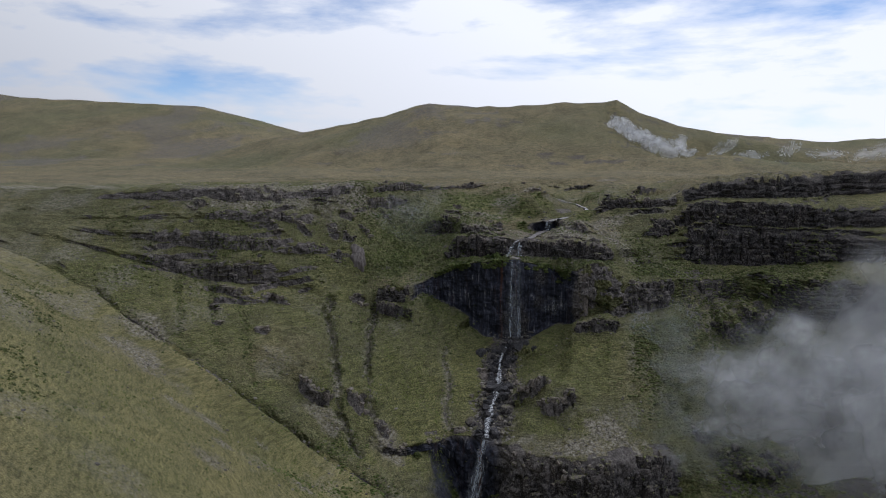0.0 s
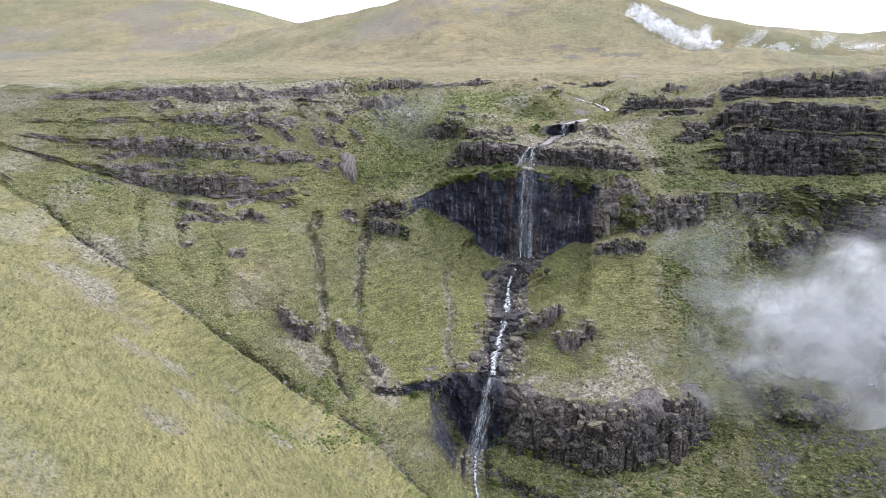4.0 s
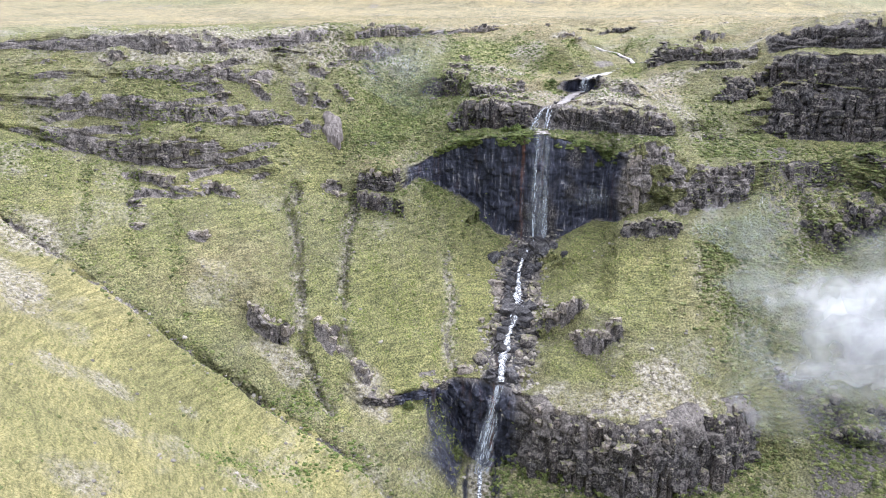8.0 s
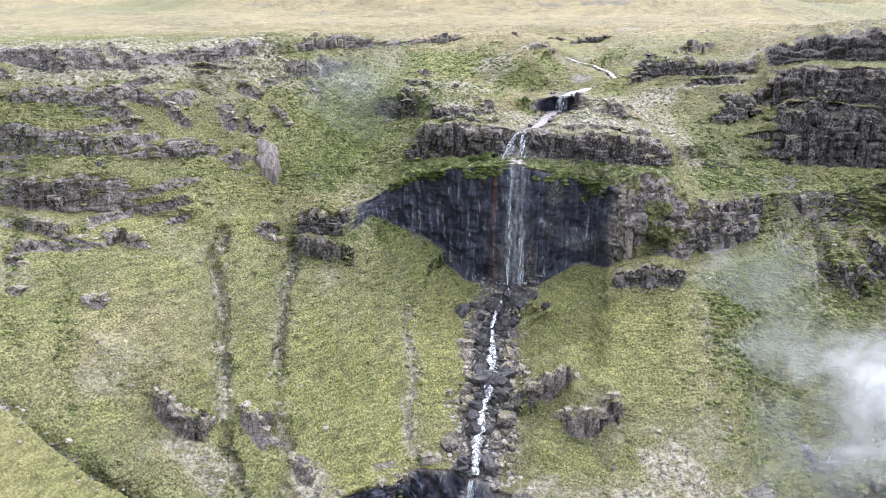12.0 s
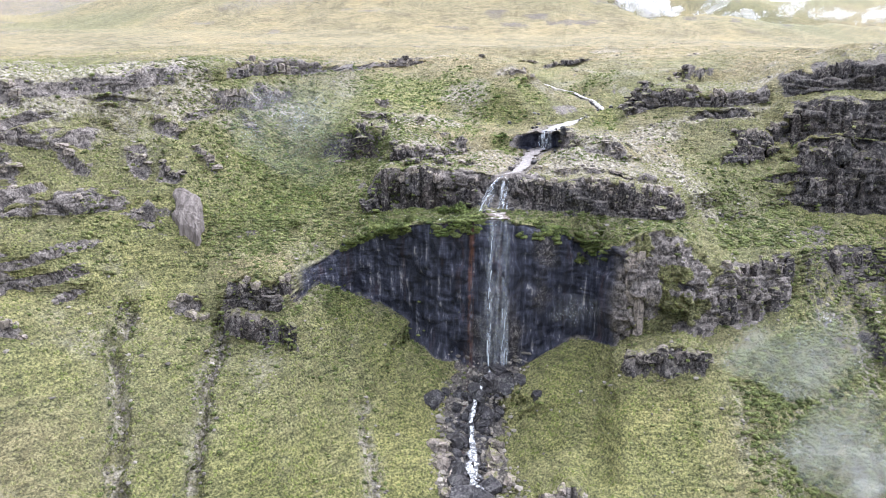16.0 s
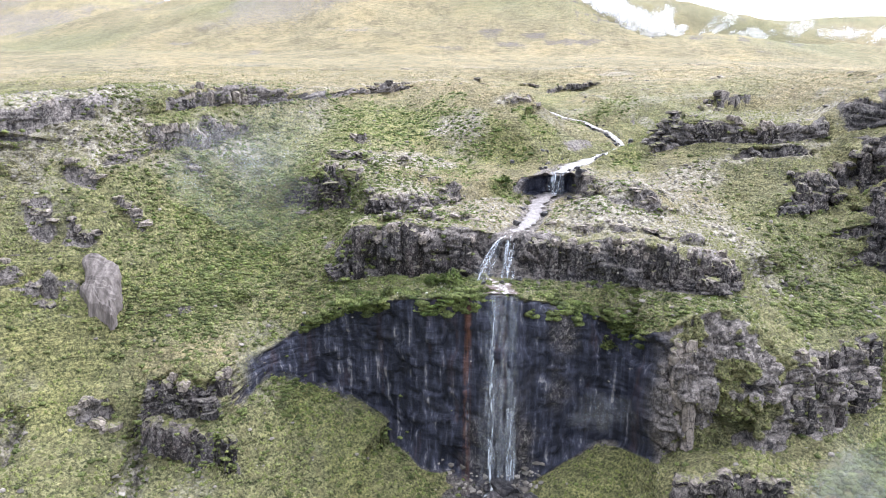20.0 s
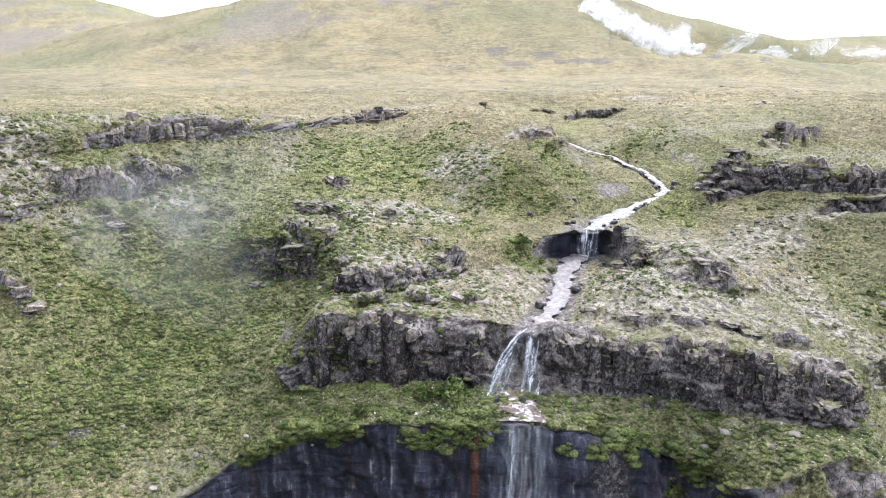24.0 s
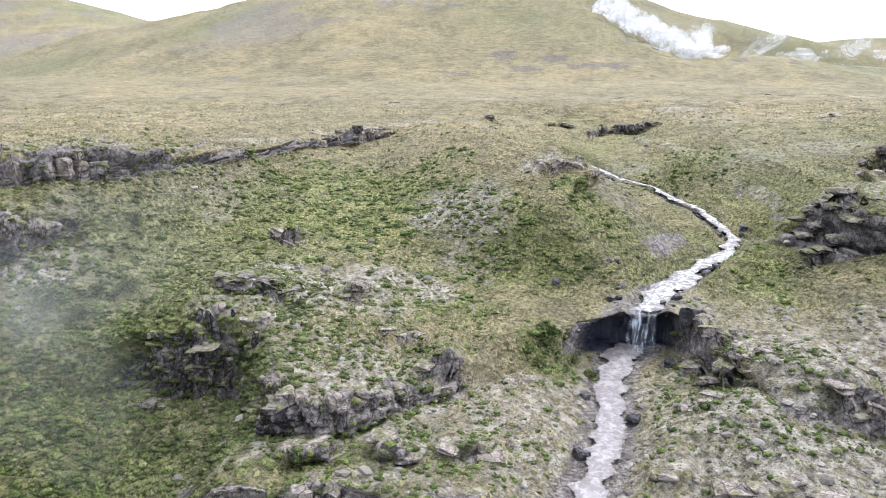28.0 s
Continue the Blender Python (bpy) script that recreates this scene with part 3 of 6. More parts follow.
X = columns()
LINES = (DRAIN, BANDFOOT, BANDTOP, LOWFOOT, LOWTOP, WALLFOOT, WALLTOP, UPFOOT, UPTOP, STEPFOOT, STEPTOP, RIMFOOT, RIMTOP)
COUNTS = (24, 14, 18, 52, 136, 84, 22, 34, 46, 20, 130, 28)


# further west every line runs out between the side gully and the rim
WEST = ((-150, -42, 28, -6, 51), (-200, -25, 37, 0, 51), (-420, 40, 43, 70, 52))
SHARE = (0, 0.06, 0.1, 0.14, 0.2, 0.28, 0.33, 0.42, 0.48, 0.58, 0.63, 0.85, 1)
LINES = [[(x, y0 + (y1 - y0) * f, z0 + (z1 - z0) * f) for x, y0, z0, y1, z1 in reversed(WEST)] + line for f, line in zip(SHARE, LINES)]
# where each step in the land is a bare cliff: stretches of x, by step
BARE_CLIFF = {1: ((0, 56),), 3: ((-30, 52),), 5: ((-150, -66), (-46, -36), (-34, 53), (86, 125)), 7: ((-150, -66), (-26, 33), (60, 130)), 8: ((62, 130),),
              9: ((-150, -74), (-38, -25), (-22, -9), (1.5, 13.5), (44, 57), (60, 130)), 11: ((-150, -20), (27, 58), (62, 160))}


def lay_out():
    fine = np.arange(-420, 420.1, 0.5)
    ly, lz = [], []
    for n, line in enumerate(LINES):
        y, z = along(line, fine)
        y, z = spread(y, 0.5, 1.2), spread(z, 0.5, 1.2)
        y = y + 0.9 * fbm(fine, 0 * fine + 31 * (n // 2), 0 * fine, 0.16, 4)
        ly.append(np.interp(X, fine, y))
        if n >= 6:
            z = z + (0.55 if n % 2 == 0 else 0.3) * fbm(fine, 0 * fine + 13 * n, 0 * fine, 0.16, 3) * (1 - np.exp(-((fine - 3) / 7) ** 2))
        if n in (8, 10, 12):
            z = z + 0.45 * fbm(fine, 0 * fine + 7 * n, 0 * fine, 0.5, 3) * (1 - np.exp(-((fine - 3) / 6) ** 2))
        lz.append(np.interp(X, fine, z))
    rows_x, rows_y, rows_z, tag = [], [], [], []
    # behind and below the camera
    for y in [-4200, -2600, -1500, -900, -620, -450, -360] + list(np.arange(-320, -210, 8)) + list(np.arange(-210, -100, 2.2)):
        fan = 1 + max(0, -330 - y) / 160
        x = X * fan
        yy = np.minimum(0 * X + y, ly[0] - 3)
        rows_x.append(x), rows_y.append(yy), rows_z.append(hillside(x, yy)), tag.append(-1)
    last_y, last_z = rows_y[-1], rows_z[-1]
    for u in 1 - (1 - np.linspace(0, 1, 40)[1:-1]) ** 1.8:
        yy = last_y + (ly[0] - last_y) * u
        free = hillside(X, yy)
        w = step(0.35, 1.0, u)
        rows_x.append(X), rows_y.append(yy), rows_z.append(np.maximum(free * (1 - w) + lz[0] * w, np.minimum(free, lz[0]))), tag.append(-1)
    alcove = step(7.5, 4.0, np.abs(X + 0.8))
    for n, count in enumerate(COUNTS):
        bare = 0 * X
        for x0, x1 in BARE_CLIFF.get(n, ()):
            bare = np.maximum(bare, step(x0 - 3, x0 + 3, X) * step(x1 + 3, x1 - 3, X))
        for u in np.linspace(0, 1, count, endpoint=False):
            v = u + (0.35 * u + 0.65 * u ** 5 - u) * bare
            if n == 7:
                v = v + (0.3 * u ** 0.5 + 0.7 * u - v) * alcove
            rows_x.append(X), rows_y.append(ly[n] + (ly[n + 1] - ly[n]) * v), rows_z.append(lz[n] + (lz[n + 1] - lz[n]) * u), tag.append(n + u)
    top_y, top_z = ly[-1], lz[-1]
    for u in np.linspace(0, 1, 70):
        yy = top_y + (165 - top_y) * u
        xx = X * 1.0
        w = step(0.05, 1.0, u)
        rows_x.append(xx), rows_y.append(yy), rows_z.append(top_z * (1 - w) + upland(xx, yy) * w), tag.append(20.0 + u)
    y = 165.0
    g = 1.6
    while y < 4800:
        y += g
        g *= 1.035 if y < 1300 else 1.2
        x = X * (1 + (y - 165) / 330)
        rows_x.append(x), rows_y.append(0 * X + y), rows_z.append(upland(x, 0 * X + y)), tag.append(30.0)
    return (np.array(a) for a in (rows_x, rows_y, rows_z, tag))


GX, GY, GZ, TAG = lay_out()

# the water's way: (x, y, z, width)
BROOK = [(5.5, 124, 43.5, 0.22), (8.5, 117, 43.0, 0.34), (12.2, 107, 42.5, 0.8), (14.6, 100, 42.0, 0.95), (19.4, 94, 41.6, 1.0), (20.6, 87, 41.1, 1.15), (23.6, 80, 40.6, 1.2), (24.2, 74, 40.0, 1.3), (25.2, 68, 39.2, 1.6), (22.6, 61, 38.8, 2.0), (17.8, 55.5, 38.4, 2.6), (15, 50.5, 38.1, 3.2), (11.5, 46.5, 37.7, 3.6), (9.6, 41.4, 37.5, 3.0)]
SLAB = [(8.8, 42.6, 33.7, 4.6), (7.6, 40, 33.6, 3.8), (6.0, 35, 33.2, 2.8), (5.1, 29, 33, 2.4), (4.3, 24, 32.8, 2.4), (2.8, 18, 32.6, 2.4), (1.3, 14.6, 32.4, 2.4)]
SHELF = [(-0.4, 9.6, 27.3, 4.6), (-0.2, 7, 27.25, 4.2), (0.2, 4.6, 27.1, 4.6), (0.2, 3.2, 27.0, 4.8)]
TALUS = [(0, -0.5, 0, 1.87), (-2.5, -4, -3.4, 1.08), (-3.4, -9, -6.0, 0.86), (-3, -14, -7.9, 1.01), (-2.6, -19, -9.4, 1.87), (-2.0, -23, -10.4, 3.17), (-1.6, -27, -11.2, 3.31), (-3.0, -30, -13.2, 1.58), (-3.5, -38, -16.6, 2.16), (-3, -44.2, -19.8, 1.73)]
LOWER = [(-6.5, -50, -39, 1.3), (-5, -60, -41.5, 0.7), (-1, -72, -45, 0.8), (12, -84, -50, 3.0), (40, -90, -52, 3.0)]


def away(line, x, y):
    """How far each place lies from a line in plan, and the line's height there."""
    best, height = np.full(x.shape, 1e9), np.zeros(x.shape)
    for a, b in zip(line, line[1:]):
        ab = np.array([b[0] - a[0], b[1] - a[1]])
        u = np.clip(((x - a[0]) * ab[0] + (y - a[1]) * ab[1]) / (ab @ ab), 0, 1)
        d = np.hypot(x - a[0] - u * ab[0], y - a[1] - u * ab[1])
        near = d < best
        best = np.where(near, d, best)
        height = np.where(near, a[2] + (b[2] - a[2]) * u, height)
    return best, height


def carve(line, half, slope, first, last, depth=0.3):
    d, h = away(line, GX, GY)
    limit = h - depth + np.maximum(0, d - half) * slope
    span = ((TAG >= first) & (TAG < last))[:, None]
    return np.where((d < half + 12) & span, np.minimum(GZ, limit), GZ)


# ------------------------------------------------------------------ outcrops: a steep face of rock with turf behind its brink
SCARPS = []


def outcrop(label, x, y, width, height, depth, kind, lean=0.0):
    SCARPS.append((label, x, y, width, height, depth, kind, lean))


outcrop("craggy grey-brown outcrop above the grassy platform", 9.5, -31.5, 11, 4.6, 5, "pale")
outcrop("rough grey-brown crag above the grassy platform", 16.5, -37, 11, 4.4, 5, "pale")
outcrop("rough basalt crag on the slope under the buttress", 29, -13, 15, 3.6, 4, "dark")
outcrop("pale brown rock ledge split by a gully", -51, -56, 11, 4.2, 4, "pale")
outcrop("pale brown rock knob beside a gully", -40, -51.5, 6.5, 4.0, 4, "pale")
outcrop("rounded basalt nose under a turf knob", -40, -11.5, 13, 4.6, 5, "dark")
for x, y, w, h in ((-62.5, -2, 6, 2.2), (-60.5, 5.5, 5, 2.4)):
    outcrop("dark low rock band half buried in scrub", x, y, w, h, 2, "dark")
outcrop("lone flat boulder on the grass slope", -72.5, -43.5, 4.5, 2.2, 1.5, "pale")
outcrop("pale rock knob at the edge of the gorge", -32, -53, 5, 3, 3, "pale")
outcrop("layered grey outcrop standing on the plateau edge", 49.5, 75, 15, 3.4, 4, "dark")
outcrop("low grey rocks in front of a plateau outcrop", 44, 69, 8, 1.8, 2.5, "pale")
for x, y, w in ((30.2, 50.5, 6), (31.3, 54, 7), (31.5, 58, 6), (33.5, 53, 6)):
    outcrop("slope of tumbled grey basalt blocks above a cliff", x, y, w, 1.5, 2.2, "dark")
outcrop("second step of jointed basalt below the plateau rim", -54.5, 33, 13, 4.0, 2.4, "pale", 1.15)
outcrop("bare pale rock shelf under the stepped rim", -53.5, 28.3, 6, 1.0, 4, "pale")
outcrop("two-tiered dark basalt nose in the green hollow", -31.5, 27.5, 9, 0.8, 3, "dark")
outcrop("upper tier of a dark basalt nose in the green hollow", -27, 35, 8, 1.6, 3, "dark")
outcrop("rounded grey boulders beside a pale ledge", -8.5, 26.5, 4, 1.6, 1.6, "pale")
outcrop("short scarp of dark rock in the plateau grass", 14, 137, 6, 1.8, 1.6, "dark")
outcrop("long dark scarp in the plateau grass", 22, 134, 12, 1.9, 1.6, "dark")
outcrop("dark rock scarp by the stream's upper bend", 7, 145, 6, 1.5, 1.5, "pale")
outcrop("small rock outcrop in the plateau grass", 35, 110, 3.5, 1.0, 1, "pale")
outcrop("small rock outcrop in the plateau grass", 42, 106, 5, 1.4, 1, "pale")
outcrop("low rocks on the stream bank", -9, 141, 4, 1.2, 1, "pale")
outcrop("low stony ledge far across the plateau", 66, 180, 9, 1.0, 1, "pale")
outcrop("low stony ledge far across the plateau", 80, 180, 9, 1.0, 1, "pale")
outcrop("flat stony patch on the far plateau", -1, 200, 12, 0.8, 3, "pale")
outcrop("weathered rock on the nose of the grassy mound", 3.5, 61.5, 7, 1.6, 3, "pale")
outcrop("small basalt ledge on the green slope", -28, 49, 4, 1.8, 1.2, "pale")
outcrop("small basalt ledge in the scrub", -18, 37, 4, 1.2, 1, "pale")
outcrop("knobbly grey rock beside the short fall", 15.5, 38, 3.5, 1.2, 2, "pale")
outcrop("knobbly grey rock in stony turf", 15, 31, 3.5, 1.5, 1.5, "pale")
outcrop("knobbly grey rock at the back of the stony turf", 23, 22.5, 7, 1.3, 1.6, "pale")
for x, y, w, h in ((-84, -9, 7, 2.4), (-75, -1, 6, 2.4), (-67, 6, 5, 2.0), (-64, 13, 6, 2.2), (-90, -41, 5, 1.4), (-86, -46, 4, 1.2), (-99, -8, 7, 2.2), (-87, 0, 6, 2.0), (-57, 13, 5, 2.0), (-110, -13, 9, 2.4)):
    outcrop("broken grey basalt ledge among scrub on the steep flank", x, y, w, h, 2.2, "pale")
for x, y, w, h in ((-36, 168, 6, 0.7), (46, 160, 6, 0.8), (25, 191, 7, 0.7), (-60, 152, 6, 0.8), (59, 130, 5, 0.9)):
    outcrop("thin weathered ledge in the tawny plateau grass", x, y, w, h, 2.2, "pale")
for x, y, w, h in ((-17, 16.5, 5, 1.2), (-11, 17, 4, 1.0), (-6, 17.5, 4, 1.0), (8.5, 16, 4, 1.1), (13, 15, 5, 1.3), (18, 14.5, 4, 1.0), (23, 13.5, 5, 1.2), (27, 12, 4, 1.2), (12, 25, 3, 1.0), (14.5, 35, 4, 1.6), (20, 31, 4, 1.1), (25, 29, 5, 1.2), (-12, 31, 5, 1.2)):
    outcrop("pale lichened rock breaking through stony turf", x, y, w, h, 1.8, "pale")
for x, y, w, h in ((-87, -32, 16, 2.6), (-75, -28, 10, 2.6), (-52, -11, 7, 2.4)):
    outcrop("low brown-grey rock step on the grass slope", x, y, w, h, 2.2, "pale")
for x, y, w, h in ((52.5, 34, 10, 3.0), (66, 32.5, 11, 3.4), (60, 38, 8, 2.4)):
    outcrop("grey jointed ledge at the foot of the tall cliff", x, y, w, h, 2.6, "dark")
for x, y, w, h in ((72, 4, 13, 6.5), (81, 7, 14, 7.5), (60, -31.5, 9, 3.4), (66, -35.5, 11, 4.4), (73, -40, 12, 5.0), (80, -37, 12, 5.0)):
    outcrop("dark shaded crag on the wall of the side valley", x, y, w, h, 4, "dark")


# knolls under the outcrops
for kx, ky, kh, rx, ry in ((-42, -6, 1.6, 6, 5), (9, -28, 2.6, 6, 5), (16.5, -33.5, 2.6, 7, 5), (28, -12, 3.5, 9, 5), (-51, -49, 2.2, 6, 3), (-40, -47.5, 2.2, 4, 3), (18, 24, 3.2, 8, 6), (49, 80, 1.5, 9, 6), (-30, 36, 1.0, 9, 5)):
    GZ = GZ + kh * np.exp(-((GX - kx) / rx) ** 2 - ((GY - ky) / ry) ** 2)
# even out the bank east of the stream
for _ in range(50):
    soft_z = (np.roll(GZ, 1, 0) + np.roll(GZ, -1, 0) + np.roll(GZ, 1, 1) + np.roll(GZ, -1, 1)) / 4
    bank = step(10, 16, GX) * step(34, 30, GX) * step(57, 64, GY) * step(150, 130, GY) * ((TAG > 10.05) & (TAG < 20.9))[:, None]
    GZ = GZ + (soft_z - GZ) * bank
# the grassy spur that runs down from the rim to the stream
RIDGE = [(-22, 106, 50.4), (-12, 89, 51.2), (-4, 75, 51.2), (1.0, 68.5, 50.6), (4.2, 64.5, 49.4), (5.0, 61.5, 47.4)]
ridge_d = away(RIDGE, GX, GY)[0]
ridge_x = np.interp(GY, [61.5, 64.5, 68.5, 75, 89, 106], [5.0, 4.2, 1.0, -4, -12, -22])
lee = step(0, 3, GX - ridge_x) * step(58, 64, GY)
ridge_top = np.full(GX.shape, -99.0)
for a, b in zip(RIDGE, RIDGE[1:]):
    near_d, near_h = away((a, b), GX, GY)
    ridge_top = np.maximum(ridge_top, near_h - (0.43 + 0.2 * lee) * np.sqrt(near_d ** 2 + 6) + 1.05 - 0.012 * lee * near_d ** 2)
ridge_top = ridge_top - 8 * step(56, 40, GY)
GZ = np.where(((TAG > 9.95) & (TAG < 21))[:, None] & (ridge_d < 34), np.maximum(GZ, ridge_top) + 0.35 * np.exp(-((GZ - ridge_top) / 1.2) ** 2), GZ)
GZ = carve(BROOK, 1.1, 0.75, 10, 31, 0.45)
GZ = carve(SLAB, 2.0, 0.5, 8, 9)
GZ = carve(TALUS, 4.5, 0.55, 4, 5, 0.9)
GZ = carve(SHELF, 2.2, 0.4, 6, 7, 0.1)
GZ = carve(LOWER, 2.5, 1.6, -1, 3)

GULLIES = ([(-61, -14, 0), (-59, -22, 0), (-55, -30, 0), (-51, -38, 0), (-49, -46, 0), (-44, -56, 0), (-36, -62, 0)],
           [(-47, -12, 0), (-46, -20, 0), (-43, -30, 0), (-40, -40, 0), (-36, -50, 0)],
           [(-21.5, -13, 0), (-20.5, -17, 0), (-17.5, -30, 0), (-15, -40, 0)],
           [(-108, -31, 0), (-101, -44, 0), (-92, -58, 0)], [(-98, -28, 0), (-90, -41, 0), (-81, -56, 0)], [(-86, -33, 0), (-80, -42, 0), (-74, -52, 0), (-68, -62, 0)])
gully_d, runnel_d = np.full(GX.shape, 99.0), np.full(GX.shape, 99.0)
for n, g in enumerate(GULLIES):
    d, _ = away(g, GX + 1.1 * fbm(GX, GY, 0 * GX, 0.18, 3), GY)
    GZ = GZ - (2.9, 2.4, 1.2, 0.9, 1.1, 0.7)[n] * np.exp(-(d / (1.3, 1.1, 0.8, 1.4, 1.4, 1.2)[n]) ** 2)
    if n < 3:
        gully_d = np.minimum(gully_d, d)
    else:
        runnel_d = np.minimum(runnel_d, d)
drain_d, _ = away([(a, b, 0) for a, b, _ in DRAIN[:8]], GX, GY)
drain_d = drain_d + 0.9 * np.abs(fbm(GX, GY, 0 * GX, 0.35, 3))
GZ = GZ - 2.2 * np.exp(-(drain_d / 1.1) ** 2) * (0.75 + 0.5 * fbm(GX, 0 * GY, 0 * GX, 0.12, 3))


scarp_w, scarp_pale = np.zeros(GX.shape), np.zeros(GX.shape)
WOBBLE = fbm(GX, GY, 0 * GX, 0.24, 4)
for _, sx, sy, sw, sh, sd, kind, lean in SCARPS:
    at = np.nonzero((np.abs(GX - sx) < sw) & (GY > sy - 3 * sh - 3 - abs(lean) * sw) & (GY < sy + sd + 3 * sh + 6 + abs(lean) * sw))
    gx, gy, wob = GX[at], GY[at], WOBBLE[at]
    u = 2 * (gx - sx) / sw
    end = step(1.2, 0.45, np.abs(u) + 0.35 * wob)
    s = gy - (sy + lean * (gx - sx) + 0.1 * sw * u * u + 1.3 * wob)
    rise = step(-0.4, 0.4, s) * np.clip(1 - (s - 0.6) / (sd + 2.0 * sh), 0, 1)
    dip = np.exp(-((s + 0.6 * sh) / (0.8 * sh)) ** 2) * step(0.4, -0.4, s)
    GZ[at] += end * sh * (0.6 * rise - 0.2 * dip) * (1 + 0.35 * wob)
    scarp_w[at] = np.maximum(scarp_w[at], end * step(1.3, 0.6, np.abs(s)))
    if kind == "pale":
        scarp_pale[at] = np.maximum(scarp_pale[at], 0.8 * end * step(2.0, 0.6, np.abs(s - 0.6)))


def normals():
    p = np.stack([GX, GY, GZ], -1)
    du, dv = np.gradient(p, axis=1), np.gradient(p, axis=0)
    n = np.cross(du, dv)
    return n / np.maximum(np.linalg.norm(n, axis=-1, keepdims=True), 1e-9)


# beds of rock that step the flanks below the rim, broken by turf
flank = ((TAG > 4.2) & (TAG < 11.2))[:, None] * np.maximum(step(-54, -64, GX) * step(11, 17, GZ), step(35, 44, GX) * step(22, 26, GZ)) * step(-150, -125, GX)
level = GZ / 3.4 + 0.55 * fbm(GX, GY, 0 * GX, 0.045, 3)
part_up = level - np.floor(level)
bench = np.where(part_up < 0.62, part_up * 0.42 / 0.62, 0.42 + 0.58 * step(0.62, 0.86, part_up))
bench_w = flank * step(-0.05, 0.35, fbm(GX, GY, GZ * 2.5, 0.085, 4) - 0.3 * step(-84, -72, GX) * step(0, -40, GX) - 0.08 * step(0, -40, GX)) * step(260, 60, np.abs(GX))
GZ = GZ + bench_w * (bench - part_up) * 3.4
bench_face = bench_w * step(0.5, 0.64, part_up) * step(0.98, 0.86, part_up)

NRM = normals()
near_w = step(420, 200, np.abs(GY + 20)) * step(300, 130, np.abs(GX))
cliff_w = np.zeros(GX.shape)
for n, stretches in BARE_CLIFF.items():
    rows = ((TAG > n - 0.02) & (TAG < n + 1.03))[:, None]
    for x0, x1 in stretches:
        cliff_w = np.maximum(cliff_w, rows * step(x0 - 2, x0 + 2, GX) * step(x1 + 2, x1 - 2, GX))
cliff_w = cliff_w * np.where(GX < -60, step(-0.3, 0.15, fbm(GX, GY, GZ * 1.5, 0.07, 4) + 0.25 * (TAG > 10.9)[:, None]), 1.0)
cliff_w = np.maximum(np.maximum(cliff_w, scarp_w), bench_face)
steep = (step(0.85, 0.6, NRM[..., 2]) * cliff_w + step(0.55, 0.35, NRM[..., 2]) * (1 - cliff_w)) * near_w
# jointed basalt: upright blocks of uneven width and depth, in courses
run = GX * 0.9 + GY * 0.45
warp = 0.9 * fbm(GX, GY, GZ, 0.35, 2)


def joints(width, height, seed):
    """Uneven blocks between upright joints: how far each stands out, and the cracks round it."""
    cell = np.floor((run + warp) / width)
    shift = hash3(cell, 0 * cell, 0 * cell + seed)
    course = np.floor(GZ / height + shift)
    side = np.abs((run + warp) / width - cell - 0.5) * 2
    bed = np.abs(GZ / height + shift - course - 0.5) * 2
    return hash3(cell, course, 0 * cell + seed + 5) - 0.5, np.maximum(step(0.7, 1.0, side), 0.6 * step(0.85, 1.0, bed))


big_b, big_c = joints(2.6, 4.5, 3)
mid_b, mid_c = joints(1.25, 2.6, 7)
small_b, small_c = joints(0.62, 1.3, 11)
block = 2.2 * big_b - 0.7 * big_c + 1.0 * mid_b - 0.5 * mid_c + 0.45 * small_b - 0.2 * small_c
smooth_wall = ((TAG > 4.9) & (TAG < 6))[:, None] * step(-38, -34, GX) * step(21.5, 19, GX)
by_fall = ((TAG > 8.9) & (TAG < 10.1))[:, None] * step(-4, 0, GX) * step(18, 14, GX)
amp = steep * (block * (1 - 0.75 * smooth_wall) * (1 - 0.8 * by_fall) + 0.6 * fbm(GX, GY, GZ, 0.3, 4))
layer = GZ / 2.1 + 0.5 * fbm(GX, GY, 0 * GX, 0.06, 2)
layer = layer - np.floor(layer)
amp = amp - steep * 0.9 * step(0.7, 1.0, layer) * step(52, 60, GX)
brow = sum(step(n + 0.78, n + 0.98, TAG) * (TAG < n + 1.1) for n in (3, 7, 9, 11))[:, None]
amp = amp * (1 - 0.7 * brow) * (1 - 0.45 * step(-48, -56, GX))
turf = (1 - steep) * near_w * (0.4 * fbm(GX, GY, GZ, 0.09, 3) + 0.20 * fbm(GX, GY, GZ, 0.5, 3))
wet_d = np.minimum(np.minimum(away(BROOK, GX, GY)[0], away(SLAB, GX, GY)[0]), away(TALUS, GX, GY)[0])
turf = turf * step(1.0, 4.0, wet_d)
push = amp + turf
GX, GY, GZ = GX + NRM[..., 0] * push, GY + NRM[..., 1] * push, GZ + NRM[..., 2] * push

# what grows or lies where
rock_w = step(0.85, 0.62, NRM[..., 2] + 0.3 * fbm(GX, GY, GZ * 1.6, 0.16, 4)) * cliff_w
face_rows = ((TAG < 0) | (TAG > 12) | (np.floor(TAG) % 2 == 1))[:, None]
rock_w = np.maximum(rock_w, face_rows * step(0.32, 0.15, NRM[..., 2] + 0.16 * fbm(GX, GY, GZ, 0.22, 3)))
buttress = ((TAG > 4.9) & (TAG < 6.3))[:, None] * step(19, 21.5, GX) * step(57, 53, GX)
rock_w = rock_w * (1 - buttress * step(-0.2, -0.5, fbm(GX, GY, GZ, 0.2, 4)))
rock_w = rock_w * step(700, 300, GY)
# lichened buttress, its colour raised further for sunlight and the mist before it
pale_w = buttress * 0.9
